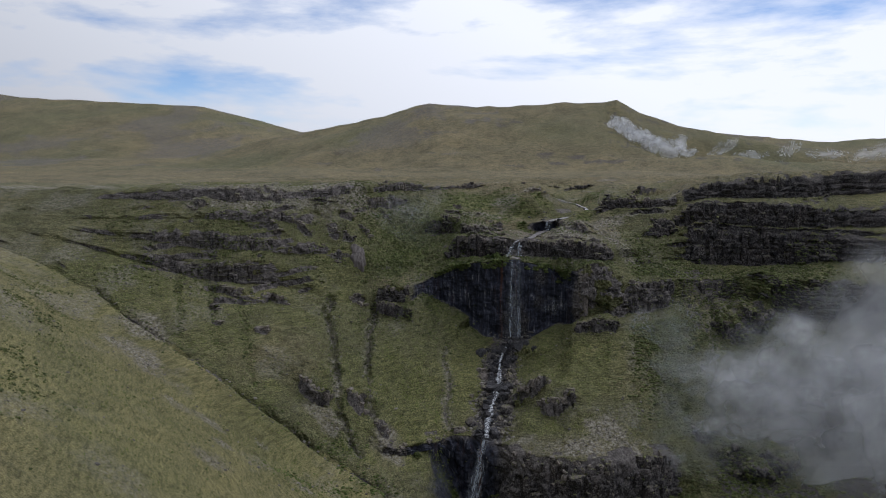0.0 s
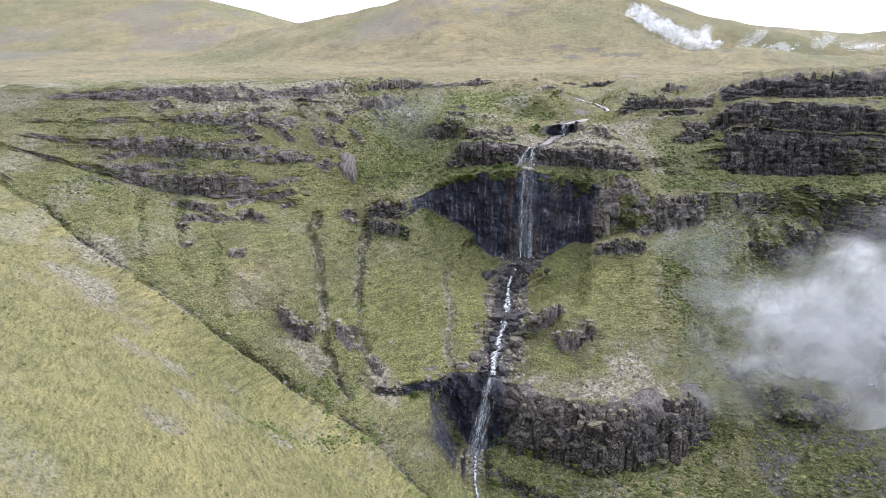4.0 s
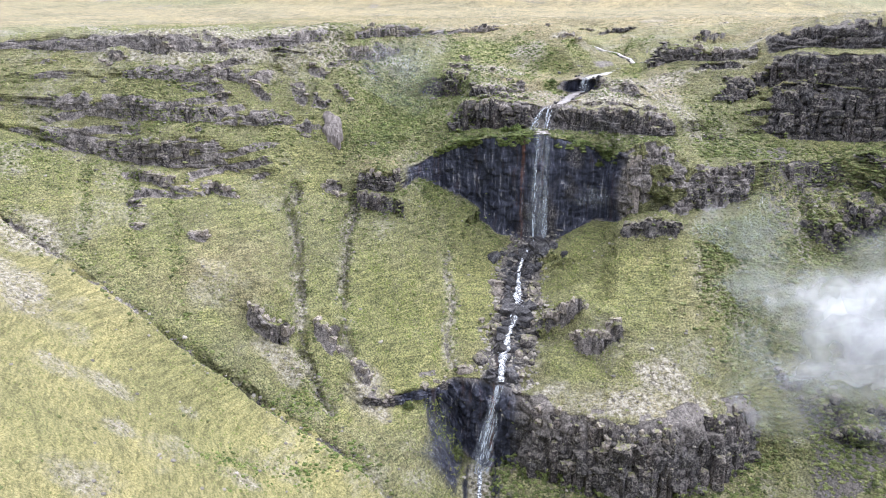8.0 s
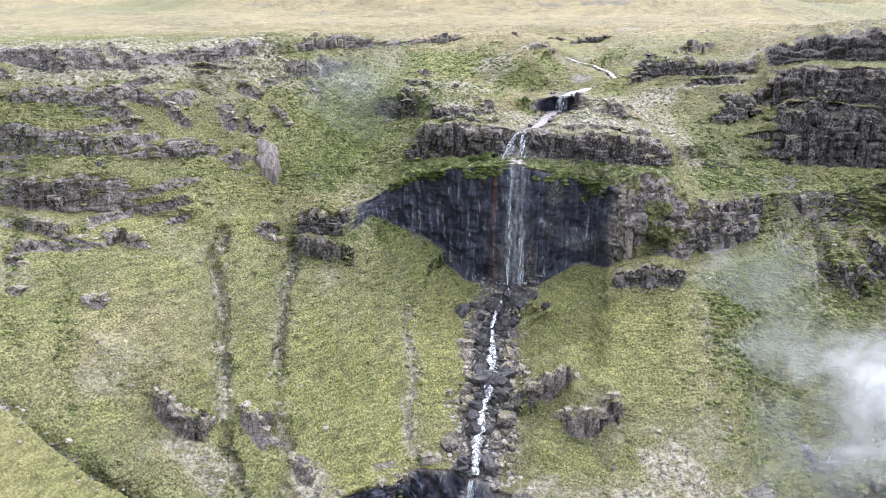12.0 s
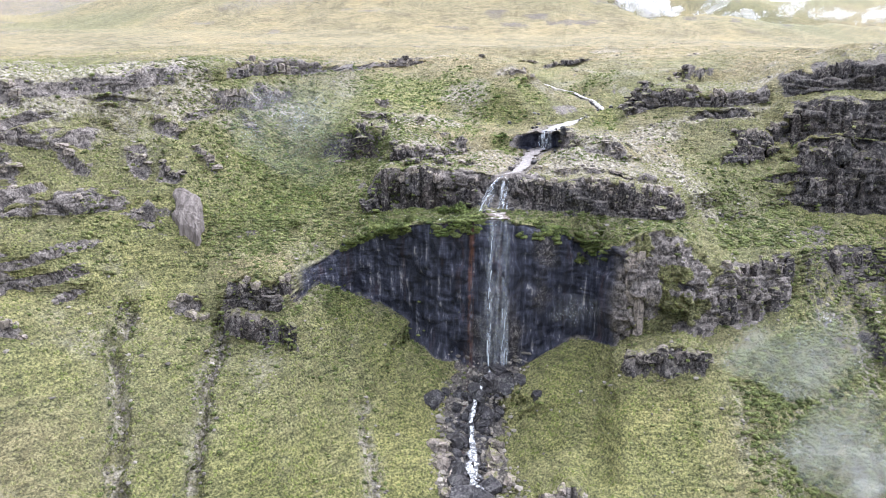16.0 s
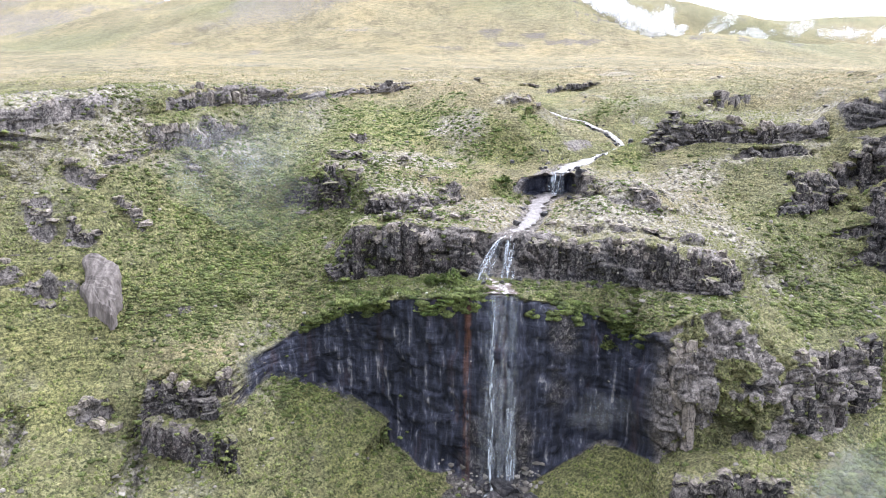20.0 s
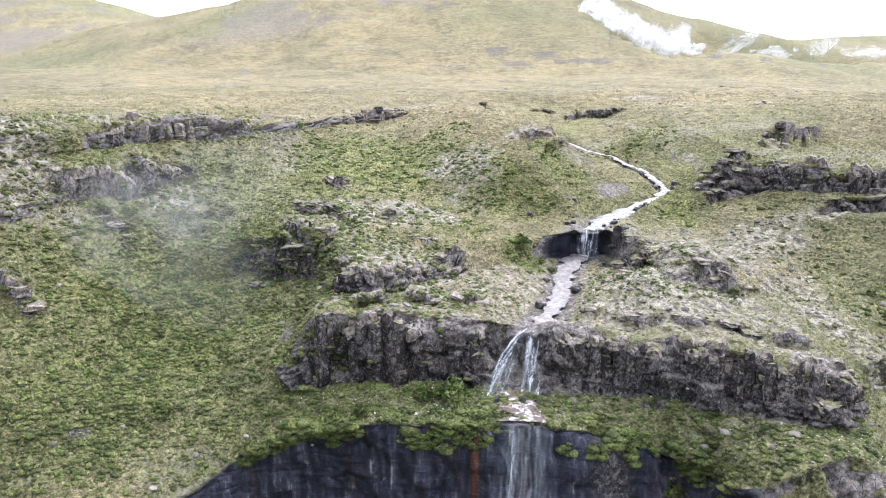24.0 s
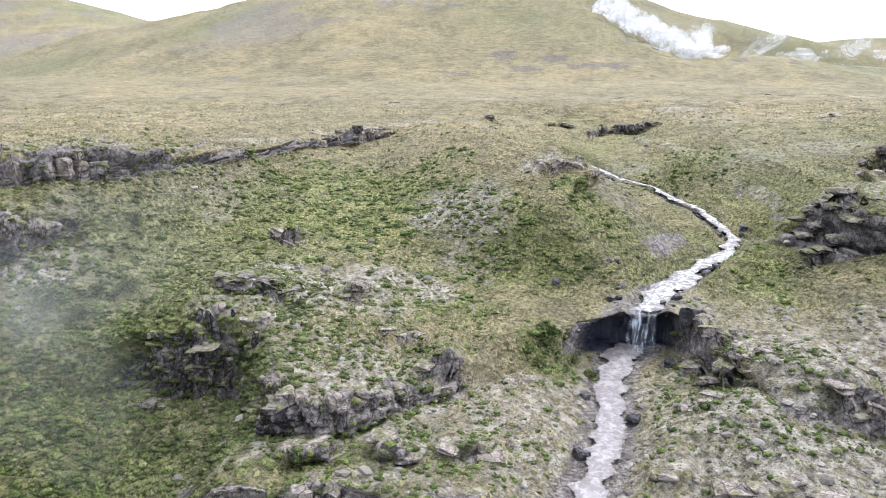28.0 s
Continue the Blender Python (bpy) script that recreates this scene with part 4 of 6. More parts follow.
pale_w = np.maximum(pale_w, 0.7 * ((TAG > 10.9) & (TAG < 20.1))[:, None] * step(60, 55, GX))
pale_w = np.maximum(pale_w, ((TAG > 7.8) & (TAG < 11))[:, None] * step(-30, -18, GX) * step(45, 34, GX))
for n in (3, 7, 9, 11):
    pale_w = np.maximum(pale_w, (0.3 if n == 7 else 0.6) * (step(n + 0.55, n + 0.9, TAG) * (TAG < n + 1.05))[:, None] * step(60, 52, GX))
pale_w = np.maximum(np.maximum(pale_w, scarp_pale), 0.9 * step(-56, -62, GX))
brink_w = ((TAG > 7.8) & (TAG < 8.05))[:, None] * step(-25, -22, GX) * step(34, 31, GX) * step(1.8, 3.2, np.abs(GX - 1.3))
rock_w = np.maximum(rock_w, 0.75 * brink_w * step(-0.5, 0.1, fbm(GX, GY, GZ, 0.3, 3)))
# thin ledges of rock that crop out along the beds on the slopes and the far hills
bed = vnoise(GX * 0.05, GY * 0.05, GZ * 0.55) + 0.7 * vnoise(GX * 0.22, GY * 0.22, GZ * 1.2)
rock_w = np.maximum(rock_w, 0.62 * step(0.75, 1.0, bed) * step(0.97, 0.9, NRM[..., 2]) * near_w * (TAG > 6)[:, None])
far_bed = vnoise(GX * 0.02, GY * 0.012, GZ * 0.22) + 0.8 * vnoise(GX * 0.07, GY * 0.03, GZ * 0.5)
rock_w = np.maximum(rock_w, 0.54 * step(0.35, 0.9, far_bed + 0.1) * step(200, 300, GY))
rock_w = np.maximum(rock_w, 0.5 * np.exp(-(gully_d / 1.0) ** 2) * step(-0.2, 0.4, fbm(GX, GY, GZ, 0.15, 2) + 0.3))
rock_w = np.maximum(rock_w, 0.75 * np.exp(-(drain_d / 1.1) ** 2) * step(-0.5, 0.1, fbm(GX, GY, GZ, 0.3, 3)))
rock_w = np.maximum(rock_w, 0.9 * step(7.0, 3.5, away(TALUS, GX, GY)[0] + 3.0 * fbm(GX, GY, GZ, 0.3, 3)))
rock_w = np.maximum(rock_w, 0.6 * step(3.6, 1.8, wet_d + 1.4 * step(48, 54, GY)))
dry_w = step(44, 52, GZ + 3 * fbm(GX, GY, GZ, 0.03, 3)) * step(20, 70, GY) + 0.2 * step(0.0, 0.6, fbm(GX, GY, GZ, 0.05, 3))
hill_w = step(230, 420, GY)
spur_w = (TAG < 0)[:, None] * step(40, 0, GX)
dry_w = np.maximum(dry_w * (1 - spur_w), spur_w * np.clip(0.34 + 0.5 * fbm(GX, GY, GZ, 0.035, 4), 0, 1))
dry_w = np.maximum(dry_w, ((TAG > 8) & (TAG < 11))[:, None] * step(-27, -18, GX) * step(40, 30, GX) * step(58, 46, GY) * np.clip(0.6 + 0.6 * fbm(GX, GY, GZ, 0.06, 4), 0, 1))
dry_w = np.clip(dry_w, 0, 1) * (1 - hill_w) + hill_w * np.clip(0.78 + 0.75 * fbm(GX, GY * 0.7, GZ * 2, 0.01, 5), 0.15, 1)
for kx, ky, rx, ry, kw in ((22, 24, 10, 9, 0.85), (-14, 27, 11, 5, 0.8), (-30, 36, 8, 4, 0.7), (24, -51, 18, 4, 0.8), (2, 72, 5, 12, 0.7)):
    dry_w = np.maximum(dry_w, kw * np.exp(-((GX - kx) / rx) ** 2 - ((GY - ky) / ry) ** 2))
lush_w = 0.12 * hill_w * step(-0.1, 0.5, fbm(GX, GY + 400, 0 * GX, 0.008, 3)) + (1 - hill_w) * np.clip(step(-0.15, 0.45, fbm(GX + 40, GY, GZ, 0.045, 3)) + step(-16, -8, GZ) * 0.2, 0, 1) * step(60, 44, GZ)
lush_w = np.maximum(lush_w * (1 - 0.4 * ((TAG > 8) & (TAG < 11))[:, None]), spur_w * np.clip(0.95 + 0.4 * fbm(GX, GY, GZ, 0.03, 3), 0, 1))
for kx, ky, rx, ry in ((-14, -22, 14, 24), (14, -14, 12, 18), (25, -46, 14, 7), (-12, 62, 13, 14), (-44, -56, 10, 5)):
    lush_w = np.maximum(lush_w, np.exp(-((GX - kx) / rx) ** 2 - ((GY - ky) / ry) ** 2))


def patches(spots):
    """Soft-edged, ragged patches (x, y, half width, half depth, weight)."""
    w = np.zeros(GX.shape)
    rag = 0.55 * fbm(GX, GY, GZ, 0.16, 4)
    for kx, ky, rx, ry, kw in spots:
        w = np.maximum(w, kw * step(1.25, 0.45, np.hypot((GX - kx) / rx, (GY - ky) / ry) + rag))
    return w


fresh_w = patches(((-62, -60, 6, 3, 1), (-37, -62, 6, 3, 1), (-22, 62, 15, 17, 1), (-42, 20, 14, 18, 0.8), (-6, 54, 12, 8, 1), (-10, 40, 7, 3, 1), (0, 48.5, 11, 4, 1), (4, 57, 6, 4, 1), (23, 51, 5, 6, 0.9), (-23, 1, 7, 9, 1), (-27, -34, 14, 18, 1), (22, -25, 11, 12, 1), (13, -41, 9, 6, 1), (12, -8, 8, 12, 1), (-13, -20, 8, 18, 1), (0, 35, 3, 4, 1), (24, 96, 6, 10, 0.7)))
straw_w = patches(((-16, 33, 7, 5, 0.7), (16, 80, 12, 20, 0.6), (-41, -1.5, 6, 5, 0.7), (9, 68, 7, 9, 0.6), (-64, -48, 12, 8, 0.5), (26, 116, 14, 16, 0.7)))
stony_w = patches(((-5.5, -53, 4, 6, 1), (-67, 17, 7, 2.5, 1), (-80, 7, 8, 3, 0.8), (-100, -7, 12, 4, 0.9), (-23, 38, 9, 6, 1), (-15, 43, 6, 3, 1), (-8, 56, 6, 7, 0.8), (-15, 24, 9, 5, 1), (23, 33, 10, 8, 1), (15, 43, 4, 5, 1), (32, 38, 6, 4, 0.9), (18, 20, 13, 7, 1), (0, 63, 5, 4, 1), (34, -46, 7, 4, 1), (-3, 22, 5, 6, 0.7), (-49, 36, 4, 3, 1), (66, 2, 2.5, 9, 0.8), (34, 26, 3, 9, 0.8), (35, 41, 4, 1.6, 0.9), (42, 41.5, 5, 1.2, 0.9), (50, 42, 5, 1.2, 0.9), (57, 44.5, 4, 1.2, 0.9), (-56, -81.6, 2, 1.2, 0.7), (-44, -80, 2.4, 1.8, 0.8), (-51, -116, 4, 2.5, 0.7), (-67, -88, 3.5, 2, 0.7), (-40, -91, 3, 2, 0.8), (-93, -76, 9, 7, 0.9), (-101, -60, 9, 6, 0.9), (-73, -92, 3, 2, 0.6), (-58, -98, 2.5, 1.5, 0.9), (-48, -60, 6, 3, 0.8), (-31, -55, 4, 4, 1), (7, -48.5, 5, 3, 1), (22, -52.5, 11, 3, 1), (36, -49, 6, 4, 1), (-34, 168, 8, 4, 0.8), (-12, 176, 7, 3, 0.8), (-58, 150, 8, 4, 0.8), (24, 190, 9, 4, 0.8), (48, 160, 7, 4, 0.8), (58, 130, 6, 3, 0.8), (33, 150, 6, 3, 0.8), (-62, 26, 6, 6, 1), (-76, 20, 9, 5, 0.9), (-72, 12, 7, 4, 0.8)))
lush_w = np.clip(np.maximum(np.maximum(lush_w * 0.7, spur_w * lush_w), fresh_w) * (1 - 0.8 * stony_w), 0, 1)
dry_w = np.clip(np.maximum(dry_w * (1 - 0.9 * fresh_w), np.maximum(straw_w, 0.5 * stony_w)), 0, 1)
east = step(58, 63, GX) * step(150, 120, GX) * ((TAG > 4.9) & (TAG < 12))[:, None]
east = east * np.where((TAG < 7)[:, None], 0.8 * step(-0.35, 0.2, fbm(GX, GY, GZ, 0.12, 3)), 1.0)
rock_w = np.maximum(rock_w, 0.95 * east * step(-0.75, -0.3, fbm(GX, GY, GZ, 0.09, 3)) * step(0.93, 0.7, NRM[..., 2] + 0.15 * fbm(GX, GY, GZ, 0.25, 3)))
scree = step(0.0, 0.5, fbm(GX + 300, GY, 0 * GX, 0.0065, 4) + 0.35 * fbm(GX, GY, GZ, 0.05, 3)) * step(300, 420, GY)
rock_w = np.maximum(rock_w, 0.5 * scree)
# shade over the side valley, put into the colour: less grass, more dark rock
valley_shade_w = step(56, 66, GX) * step(15, 3, GZ) * step(-110, -70, GY) * step(24, 10, GY)
valley_shade_w = np.maximum(valley_shade_w, 0.6 * step(52, 58, GX) * step(110, 95, GX) * step(-30, -15, GY) * step(30, 22, GY))
dry_w, lush_w = dry_w * (1 - valley_shade_w), lush_w * (1 - valley_shade_w)
rock_w = np.maximum(rock_w, 0.85 * valley_shade_w * step(-0.25, 0.3, fbm(GX, GY, GZ, 0.08, 4)))
rock_w = np.maximum(rock_w, 0.45 * ((TAG > 0.9) & (TAG < 3.1))[:, None] * step(-6, 0, GX) * step(56, 48, GX) * step(-0.5, 0.0, fbm(GX, GY, GZ, 0.1, 3)))
wet_edge = 2.5 * fbm(GX, GY, GZ, 0.2, 3)
wet_zone = ((TAG > 4.985) & (TAG < 6.03))[:, None] * step(-35.5, -34, GX + 0.2 * wet_edge) * step(22.5, 19.5, GX + wet_edge)
wet_shade_w = np.maximum(wet_zone * step(0.9, 0.6, NRM[..., 2]) * step(-1.0, -0.4, fbm(GX, GY, GZ, 0.1, 3)), 0.55 * step(5.0, 2.5, away(TALUS, GX, GY)[0]))
# the wet colour also paints the shade of the overhung recess by the lower fall
wet_shade_w = np.maximum(wet_shade_w, step(15, 11, np.abs(GX + 12)) * step(-19.5, -21.5, GZ) * step(-62, -58, GY) * step(-36, -42, GY) * step(0.8, 0.5, NRM[..., 2]))
wet_shade_w = np.maximum(wet_shade_w, ((TAG > 8.97) & (TAG < 9.9))[:, None] * step(2, 4.5, GX) * step(13.5, 12, GX))
bare_w = 0.4 * np.clip(step(0.3, 0.8, fbm(GX - 20, GY + 9, GZ, 0.07, 4)), 0, 1)
bare_w = np.maximum(bare_w, 1.3 * np.exp(-((GX - 20) ** 2 / 150 + (GY - 25) ** 2 / 220)) * step(-0.5, 0.1, fbm(GX, GY, GZ, 0.2, 3)))
bare_w = np.maximum(bare_w, 0.9 * ((TAG > 8) & (TAG < 9))[:, None] * step(-26, -20, GX) * step(33, 28, GX) * step(-0.4, 0.3, fbm(GX, GY, GZ, 0.15, 3)))
bare_w = np.maximum(bare_w, 0.55 * step(-85, -105, GX) * step(-0.1, 0.5, fbm(GX, GY, GZ, 0.09, 4)) * (TAG < 12)[:, None])
bare_w = np.maximum(bare_w, 0.8 * ((TAG >= 20) & (TAG < 20.12))[:, None] * step(-0.3, 0.3, fbm(GX, GY, GZ, 0.12, 3)))
bare_w = np.maximum(bare_w, 0.8 * np.exp(-((GX - 24) ** 2 / 300 + (GY + 51) ** 2 / 14)))
bare_w = np.maximum(bare_w, 0.8 * np.exp(-((GX + 14) ** 2 / 130 + (GY - 26) ** 2 / 20)))
bare_w = np.maximum(bare_w * (1 - 0.8 * fresh_w), stony_w)
bare_w = np.maximum(bare_w, 0.9 * ((TAG > 10.3) & (TAG < 20.05))[:, None] * step(-60, -66, GX) * step(-125, -112, GX) * step(-0.6, 0.1, fbm(GX, GY, GZ, 0.12, 4)))
bare_w = np.maximum(bare_w, 0.95 * np.exp(-(gully_d / 1.5) ** 2) * step(-0.6, 0.1, fbm(GX, GY, GZ, 0.2, 3)))
bare_w = np.maximum(bare_w, np.exp(-(((GX - 36) * 0.8 + (GY - 18) * 0.5) ** 2) / 8) * step(8, 14, GY) * step(40, 30, GY) * step(20, 27, GX)) * step(260, 120, GY)


short_w = spur_w * (1 - 0.8 * stony_w)


def sheet(name, arrays, attributes, material):
    rows, cols = arrays[0].shape
    mesh = bpy.data.meshes.new(name)
    co = np.stack(arrays, -1).reshape(-1, 3).astype(np.float32)
    a = (np.arange(rows - 1)[:, None] * cols + np.arange(cols - 1)[None]).reshape(-1)
    quads = np.stack([a, a + 1, a + cols + 1, a + cols], -1).astype(np.int32)
    mesh.vertices.add(len(co))
    mesh.vertices.foreach_set("co", co.ravel())
    mesh.loops.add(quads.size)
    mesh.loops.foreach_set("vertex_index", quads.ravel())
    mesh.polygons.add(len(quads))
    mesh.polygons.foreach_set("loop_start", np.arange(0, quads.size, 4, dtype=np.int32))
    mesh.polygons.foreach_set("use_smooth", np.ones(len(quads), bool))
    for key, values in attributes.items():
        at = mesh.attributes.new(key, "FLOAT", "POINT")
        at.data.foreach_set("value", values.reshape(-1).astype(np.float32))
    mesh.update()
    mesh.validate()
    mesh.materials.append(material)
    return new(name, mesh)


ground = sheet("ground", (GX, GY, GZ), {"rock": rock_w, "dry": dry_w, "lush": lush_w, "wet": wet_shade_w, "bare": bare_w, "pale": pale_w, "short": short_w}, MAT_GROUND)
tagged(ground, "grassy valley head with stepped dark basalt cliffs below a tawny plateau", "ground", kind="structure")


# ------------------------------------------------------------------ water
def ribbon(name, points, material, cross=7, lift=0.12, ragged=0.25, per=3):
    """A strip of water along points (x, y, z, width)."""
    p = np.array(points, float)
    s = np.r_[0, np.cumsum(np.linalg.norm(np.diff(p[:, :3], axis=0), axis=1))]
    t = np.linspace(0, s[-1], max(6, int(s[-1] * per)))
    c = np.stack([spread(np.interp(t, s, p[:, n]), 1.0 / per, 0.8) for n in range(4)], -1)
    d = np.gradient(c[:, :2], axis=0)
    d = d / np.maximum(np.linalg.norm(d, axis=1, keepdims=True), 1e-6)
    side = np.stack([d[:, 1], -d[:, 0]], -1)
    u = np.linspace(-1, 1, cross)
    wob = 1 + ragged * vnoise(t[:, None] * 0.8 + 0 * u, np.sign(u)[None] * 5 + 0 * t[:, None], 0 * t[:, None] + 0 * u)
    x = c[:, 0:1] + side[:, 0:1] * u * c[:, 3:4] * 0.5 * wob
    y = c[:, 1:2] + side[:, 1:2] * u * c[:, 3:4] * 0.5 * wob
    z = c[:, 2:3] + lift + 0.06 * vnoise(x * 1.7, y * 1.7, 0 * x) - 0.1 * u * u + 0 * x
    return sheet(name, (x, y, z), {"core": np.broadcast_to(1 - np.abs(u) ** 2.5, x.shape)}, material)


def fall(name, top, bottom, w_top, w_bottom, throw, material, cross=15, rows=60, seed=0.0, bulge=0.35, arc=False):
    """A curtain of falling water that leaves its lip with a throw towards -y."""
    v, u = np.linspace(0, 1, rows)[:, None], np.linspace(-1, 1, cross)[None]
    width = w_top + (w_bottom - w_top) * v ** 0.7
    drop = v
    fwd = throw * np.sqrt(np.maximum(v, 0))
    x = top[0] + (bottom[0] - top[0]) * (v ** 0.55 if arc else v) + u * width * 0.5 * (1 + 0.12 * vnoise(v * 6 + seed, u * 2, 0 * v * u))
    y = top[1] + (bottom[1] + throw - top[1]) * v - fwd + bulge * vnoise(x * 1.1 + seed, v * 5, 0 * x) - 0.2 * (1 - u * u)
    z = top[2] + (bottom[2] - top[2]) * drop + 0 * u
    ob = sheet(name, (x, y, z), {"core": np.broadcast_to((1 - np.abs(u) ** 3) * (0.9 + 0 * v), x.shape)}, material)
    uvs = ob.data.uv_layers.new(name="UVMap")
    idx = np.zeros(len(ob.data.loops), np.int32)
    ob.data.loops.foreach_get("vertex_index", idx)
    uv = np.stack([np.broadcast_to(u * width * 0.5, x.shape).reshape(-1), np.broadcast_to(v * abs(top[2] - bottom[2]), x.shape).reshape(-1)], -1)
    uvs.data.foreach_set("uv", uv[idx].astype(np.float32).ravel())
    return ob


MAT_FALL = make_water("falling_water", 0.45, 0.66, (2.8, 0.3, 1), 0.03)
MAT_VEIL = make_water("water_veil", 0.47, 1.0, (2.6, 0.22, 1), 0.04)

brook = ribbon("stream", BROOK, MAT_STREAM, cross=9, ragged=0.75)
tagged(brook, "shallow white-flecked mountain stream winding through the plateau grass", "stream", kind="structure")
slab_run = ribbon("stream_run", SLAB, MAT_SLABWATER, cross=9, ragged=0.5)
tagged(slab_run, "shallow stream sliding over pale flat bedrock between two falls", "stream", kind="structure")
talus_run = ribbon("cascade", TALUS, MAT_CASCADE, cross=9, lift=0.25, ragged=0.6)
tagged(talus_run, "white cascade tumbling between dark boulders below the tall fall", "cascade", kind="structure")
lower_run = ribbon("lower_stream", LOWER, MAT_CASCADE, lift=0.3)
shelf_run = ribbon("shelf_stream", SHELF, MAT_SHELFWATER, cross=9, lift=0.15, ragged=0.6)
tagged(shelf_run, "thin sheet of water crossing a stony shelf between two falls", "stream", kind="structure")
tagged(lower_run, "stream foaming over rocks at the bottom of the gorge", "stream", kind="structure")


def waterfall(name, label, curtains):
    root = tagged(new(name), label, "waterfall")
    root.location = curtains[0][1]
    for n, (part_name, bottom, top, w0, w1, throw, mat, seed) in enumerate(curtains):
        ob = fall(part_name, top, bottom, w0, w1, throw, mat, seed=seed, arc=name == "middle_waterfall")
        ob.parent = root
        ob.matrix_parent_inverse = Matrix.Translation(-Vector(curtains[0][1]))
    return root


waterfall("upper_waterfall", "short white waterfall dropping from a dark undercut ledge", [
    ("curtain", (9.4, 40.6, 33.7), (9.6, 41.4, 37.75), 2.8, 3.0, 0.4, MAT_FALL, 1.0)])
waterfall("middle_waterfall", "white waterfall in two strands over a dark basalt step", [
    ("strand", (0.9, 8.8, 27.2), (1.5, 13.6, 32.7), 1.2, 2.1, 1.2, MAT_FALL, 2.0),
    ("strand", (-3.3, 8.4, 27.2), (0.9, 13.8, 32.7), 0.7, 1.5, 1.2, MAT_FALL, 3.0),
    ("strand", (-2.2, 8.6, 27.2), (0.9, 13.7, 32.7), 0.6, 2.2, 1.0, MAT_VEIL, 9.0)])
waterfall("tall_waterfall", "tall white waterfall veiling a wet black rock wall", [
    ("veil", (0.0, 0.4, 0.2), (0.2, 3.0, 27.0), 4.8, 5.6, 1.0, MAT_VEIL, 4.0),
    ("strand", (-0.9, 0.0, 0.1), (-0.8, 2.8, 27.1), 0.6, 1.1, 1.0, MAT_FALL, 5.0),
    ("strand", (0.4, 0.2, 0.2), (0.5, 2.9, 27.1), 1.0, 0.6, 1.0, MAT_VEIL, 10.0),
    ("strand", (1.9, 0.6, 0.4), (1.9, 2.6, 27.0), 1.0, 1.5, 1.0, MAT_VEIL, 6.0),
    ("strand", (2.1, 0.4, 0.3), (1.8, 1.7, 12.5), 1.4, 1.8, 0.8, MAT_FALL, 12.0)])
waterfall("lower_waterfall", "white fan-shaped waterfall at the mouth of the gorge", [
    ("veil", (-6.6, -50.2, -39.4), (-3.0, -45.4, -19.6), 2.0, 5.4, 1.2, MAT_FALL, 7.0),
    ("strand", (-7.2, -50.6, -39.4), (-3.2, -45.6, -19.6), 1.0, 1.8, 1.2, MAT_FALL, 8.0)])


# ------------------------------------------------------------------ helpers for things
def part(name, bm, material, parent, label=""):
    mesh = bpy.data.meshes.new(name)
    bm.to_mesh(mesh)
    bm.free()
    mesh.materials.append(material)
    ob = new(name, mesh)
    ob.parent = parent
    return tagged(ob, label)


def shared(name, mesh, parent=None, m=None):
    ob = new(name, mesh)
    ob.parent = parent
    if m is not None:
        ob.matrix_basis = m
    return ob


def column_mesh(seed, material, squat=False):
    """An upright joint block of basalt, one metre wide and high, with a chipped head."""
    r = random.Random(seed)
    sides = r.choice((5, 6, 6, 7))
    angles = sorted((k + r.uniform(-0.25, 0.25)) / sides * math.tau for k in range(sides))
    bm = bmesh.new()
    rings = []
    levels = (0.0, 0.22, 0.24, 0.5, 0.53, 0.78, 0.8, 1.0) if not squat else (0.0, 0.4, 0.45, 0.85, 1.0)
    slip = [Vector((r.uniform(-0.06, 0.06), r.uniform(-0.06, 0.06))) for _ in levels]
    girth = [r.uniform(0.75, 1.2) for _ in range(7)]
    tilt = Vector((r.uniform(-0.03, 0.03), r.uniform(-0.03, 0.03)))
    for n, h in enumerate(levels):
        k = (1.0 + r.uniform(-0.08, 0.06)) * (0.82 if n == len(levels) - 1 else 1.0)
        ring = []
        for a in angles:
            rad = 0.55 * k * girth[int(a * 97) % 7] * r.uniform(0.93, 1.07)
            x, y = math.cos(a) * rad + slip[n].x, math.sin(a) * rad + slip[n].y
            ring.append(bm.verts.new((x, y, h + (x * tilt.x + y * tilt.y) * h + r.uniform(-0.06, 0.06) * (h > 0.2))))
        rings.append(ring)
    for a, b in zip(rings, rings[1:]):
        for k in range(sides):
            bm.faces.new((a[k], a[(k + 1) % sides], b[(k + 1) % sides], b[k]))
    head = bm.faces.new(rings[-1])
    bm.faces.new(list(reversed(rings[0])))
    crown = bmesh.ops.poke(bm, faces=[head])["verts"][0]
    crown.co.z += 0.03
    bmesh.ops.subdivide_edges(bm, edges=bm.edges[:], cuts=1, use_grid_fill=True)
    off = Vector((seed * 2.7, seed * 1.1, 0.0))
    for v in bm.verts:
        p = Vector((v.co.x * 2.2, v.co.y * 2.2, v.co.z * 5.0)) + off
        bulge = 0.13 * noise.noise(p) + 0.08 * noise.noise(p * 2.6)
        v.co = Vector((v.co.x * (1 + bulge), v.co.y * (1 + bulge), v.co.z + 0.03 * noise.noise(p * 1.9)))
        if v.co.z > 0.93:
            v.co.x, v.co.y = v.co.x * 0.86, v.co.y * 0.86
    mesh = bpy.data.meshes.new("rock_column")
    bm.to_mesh(mesh)
    bm.free()
    mesh.materials.append(material)
    return mesh


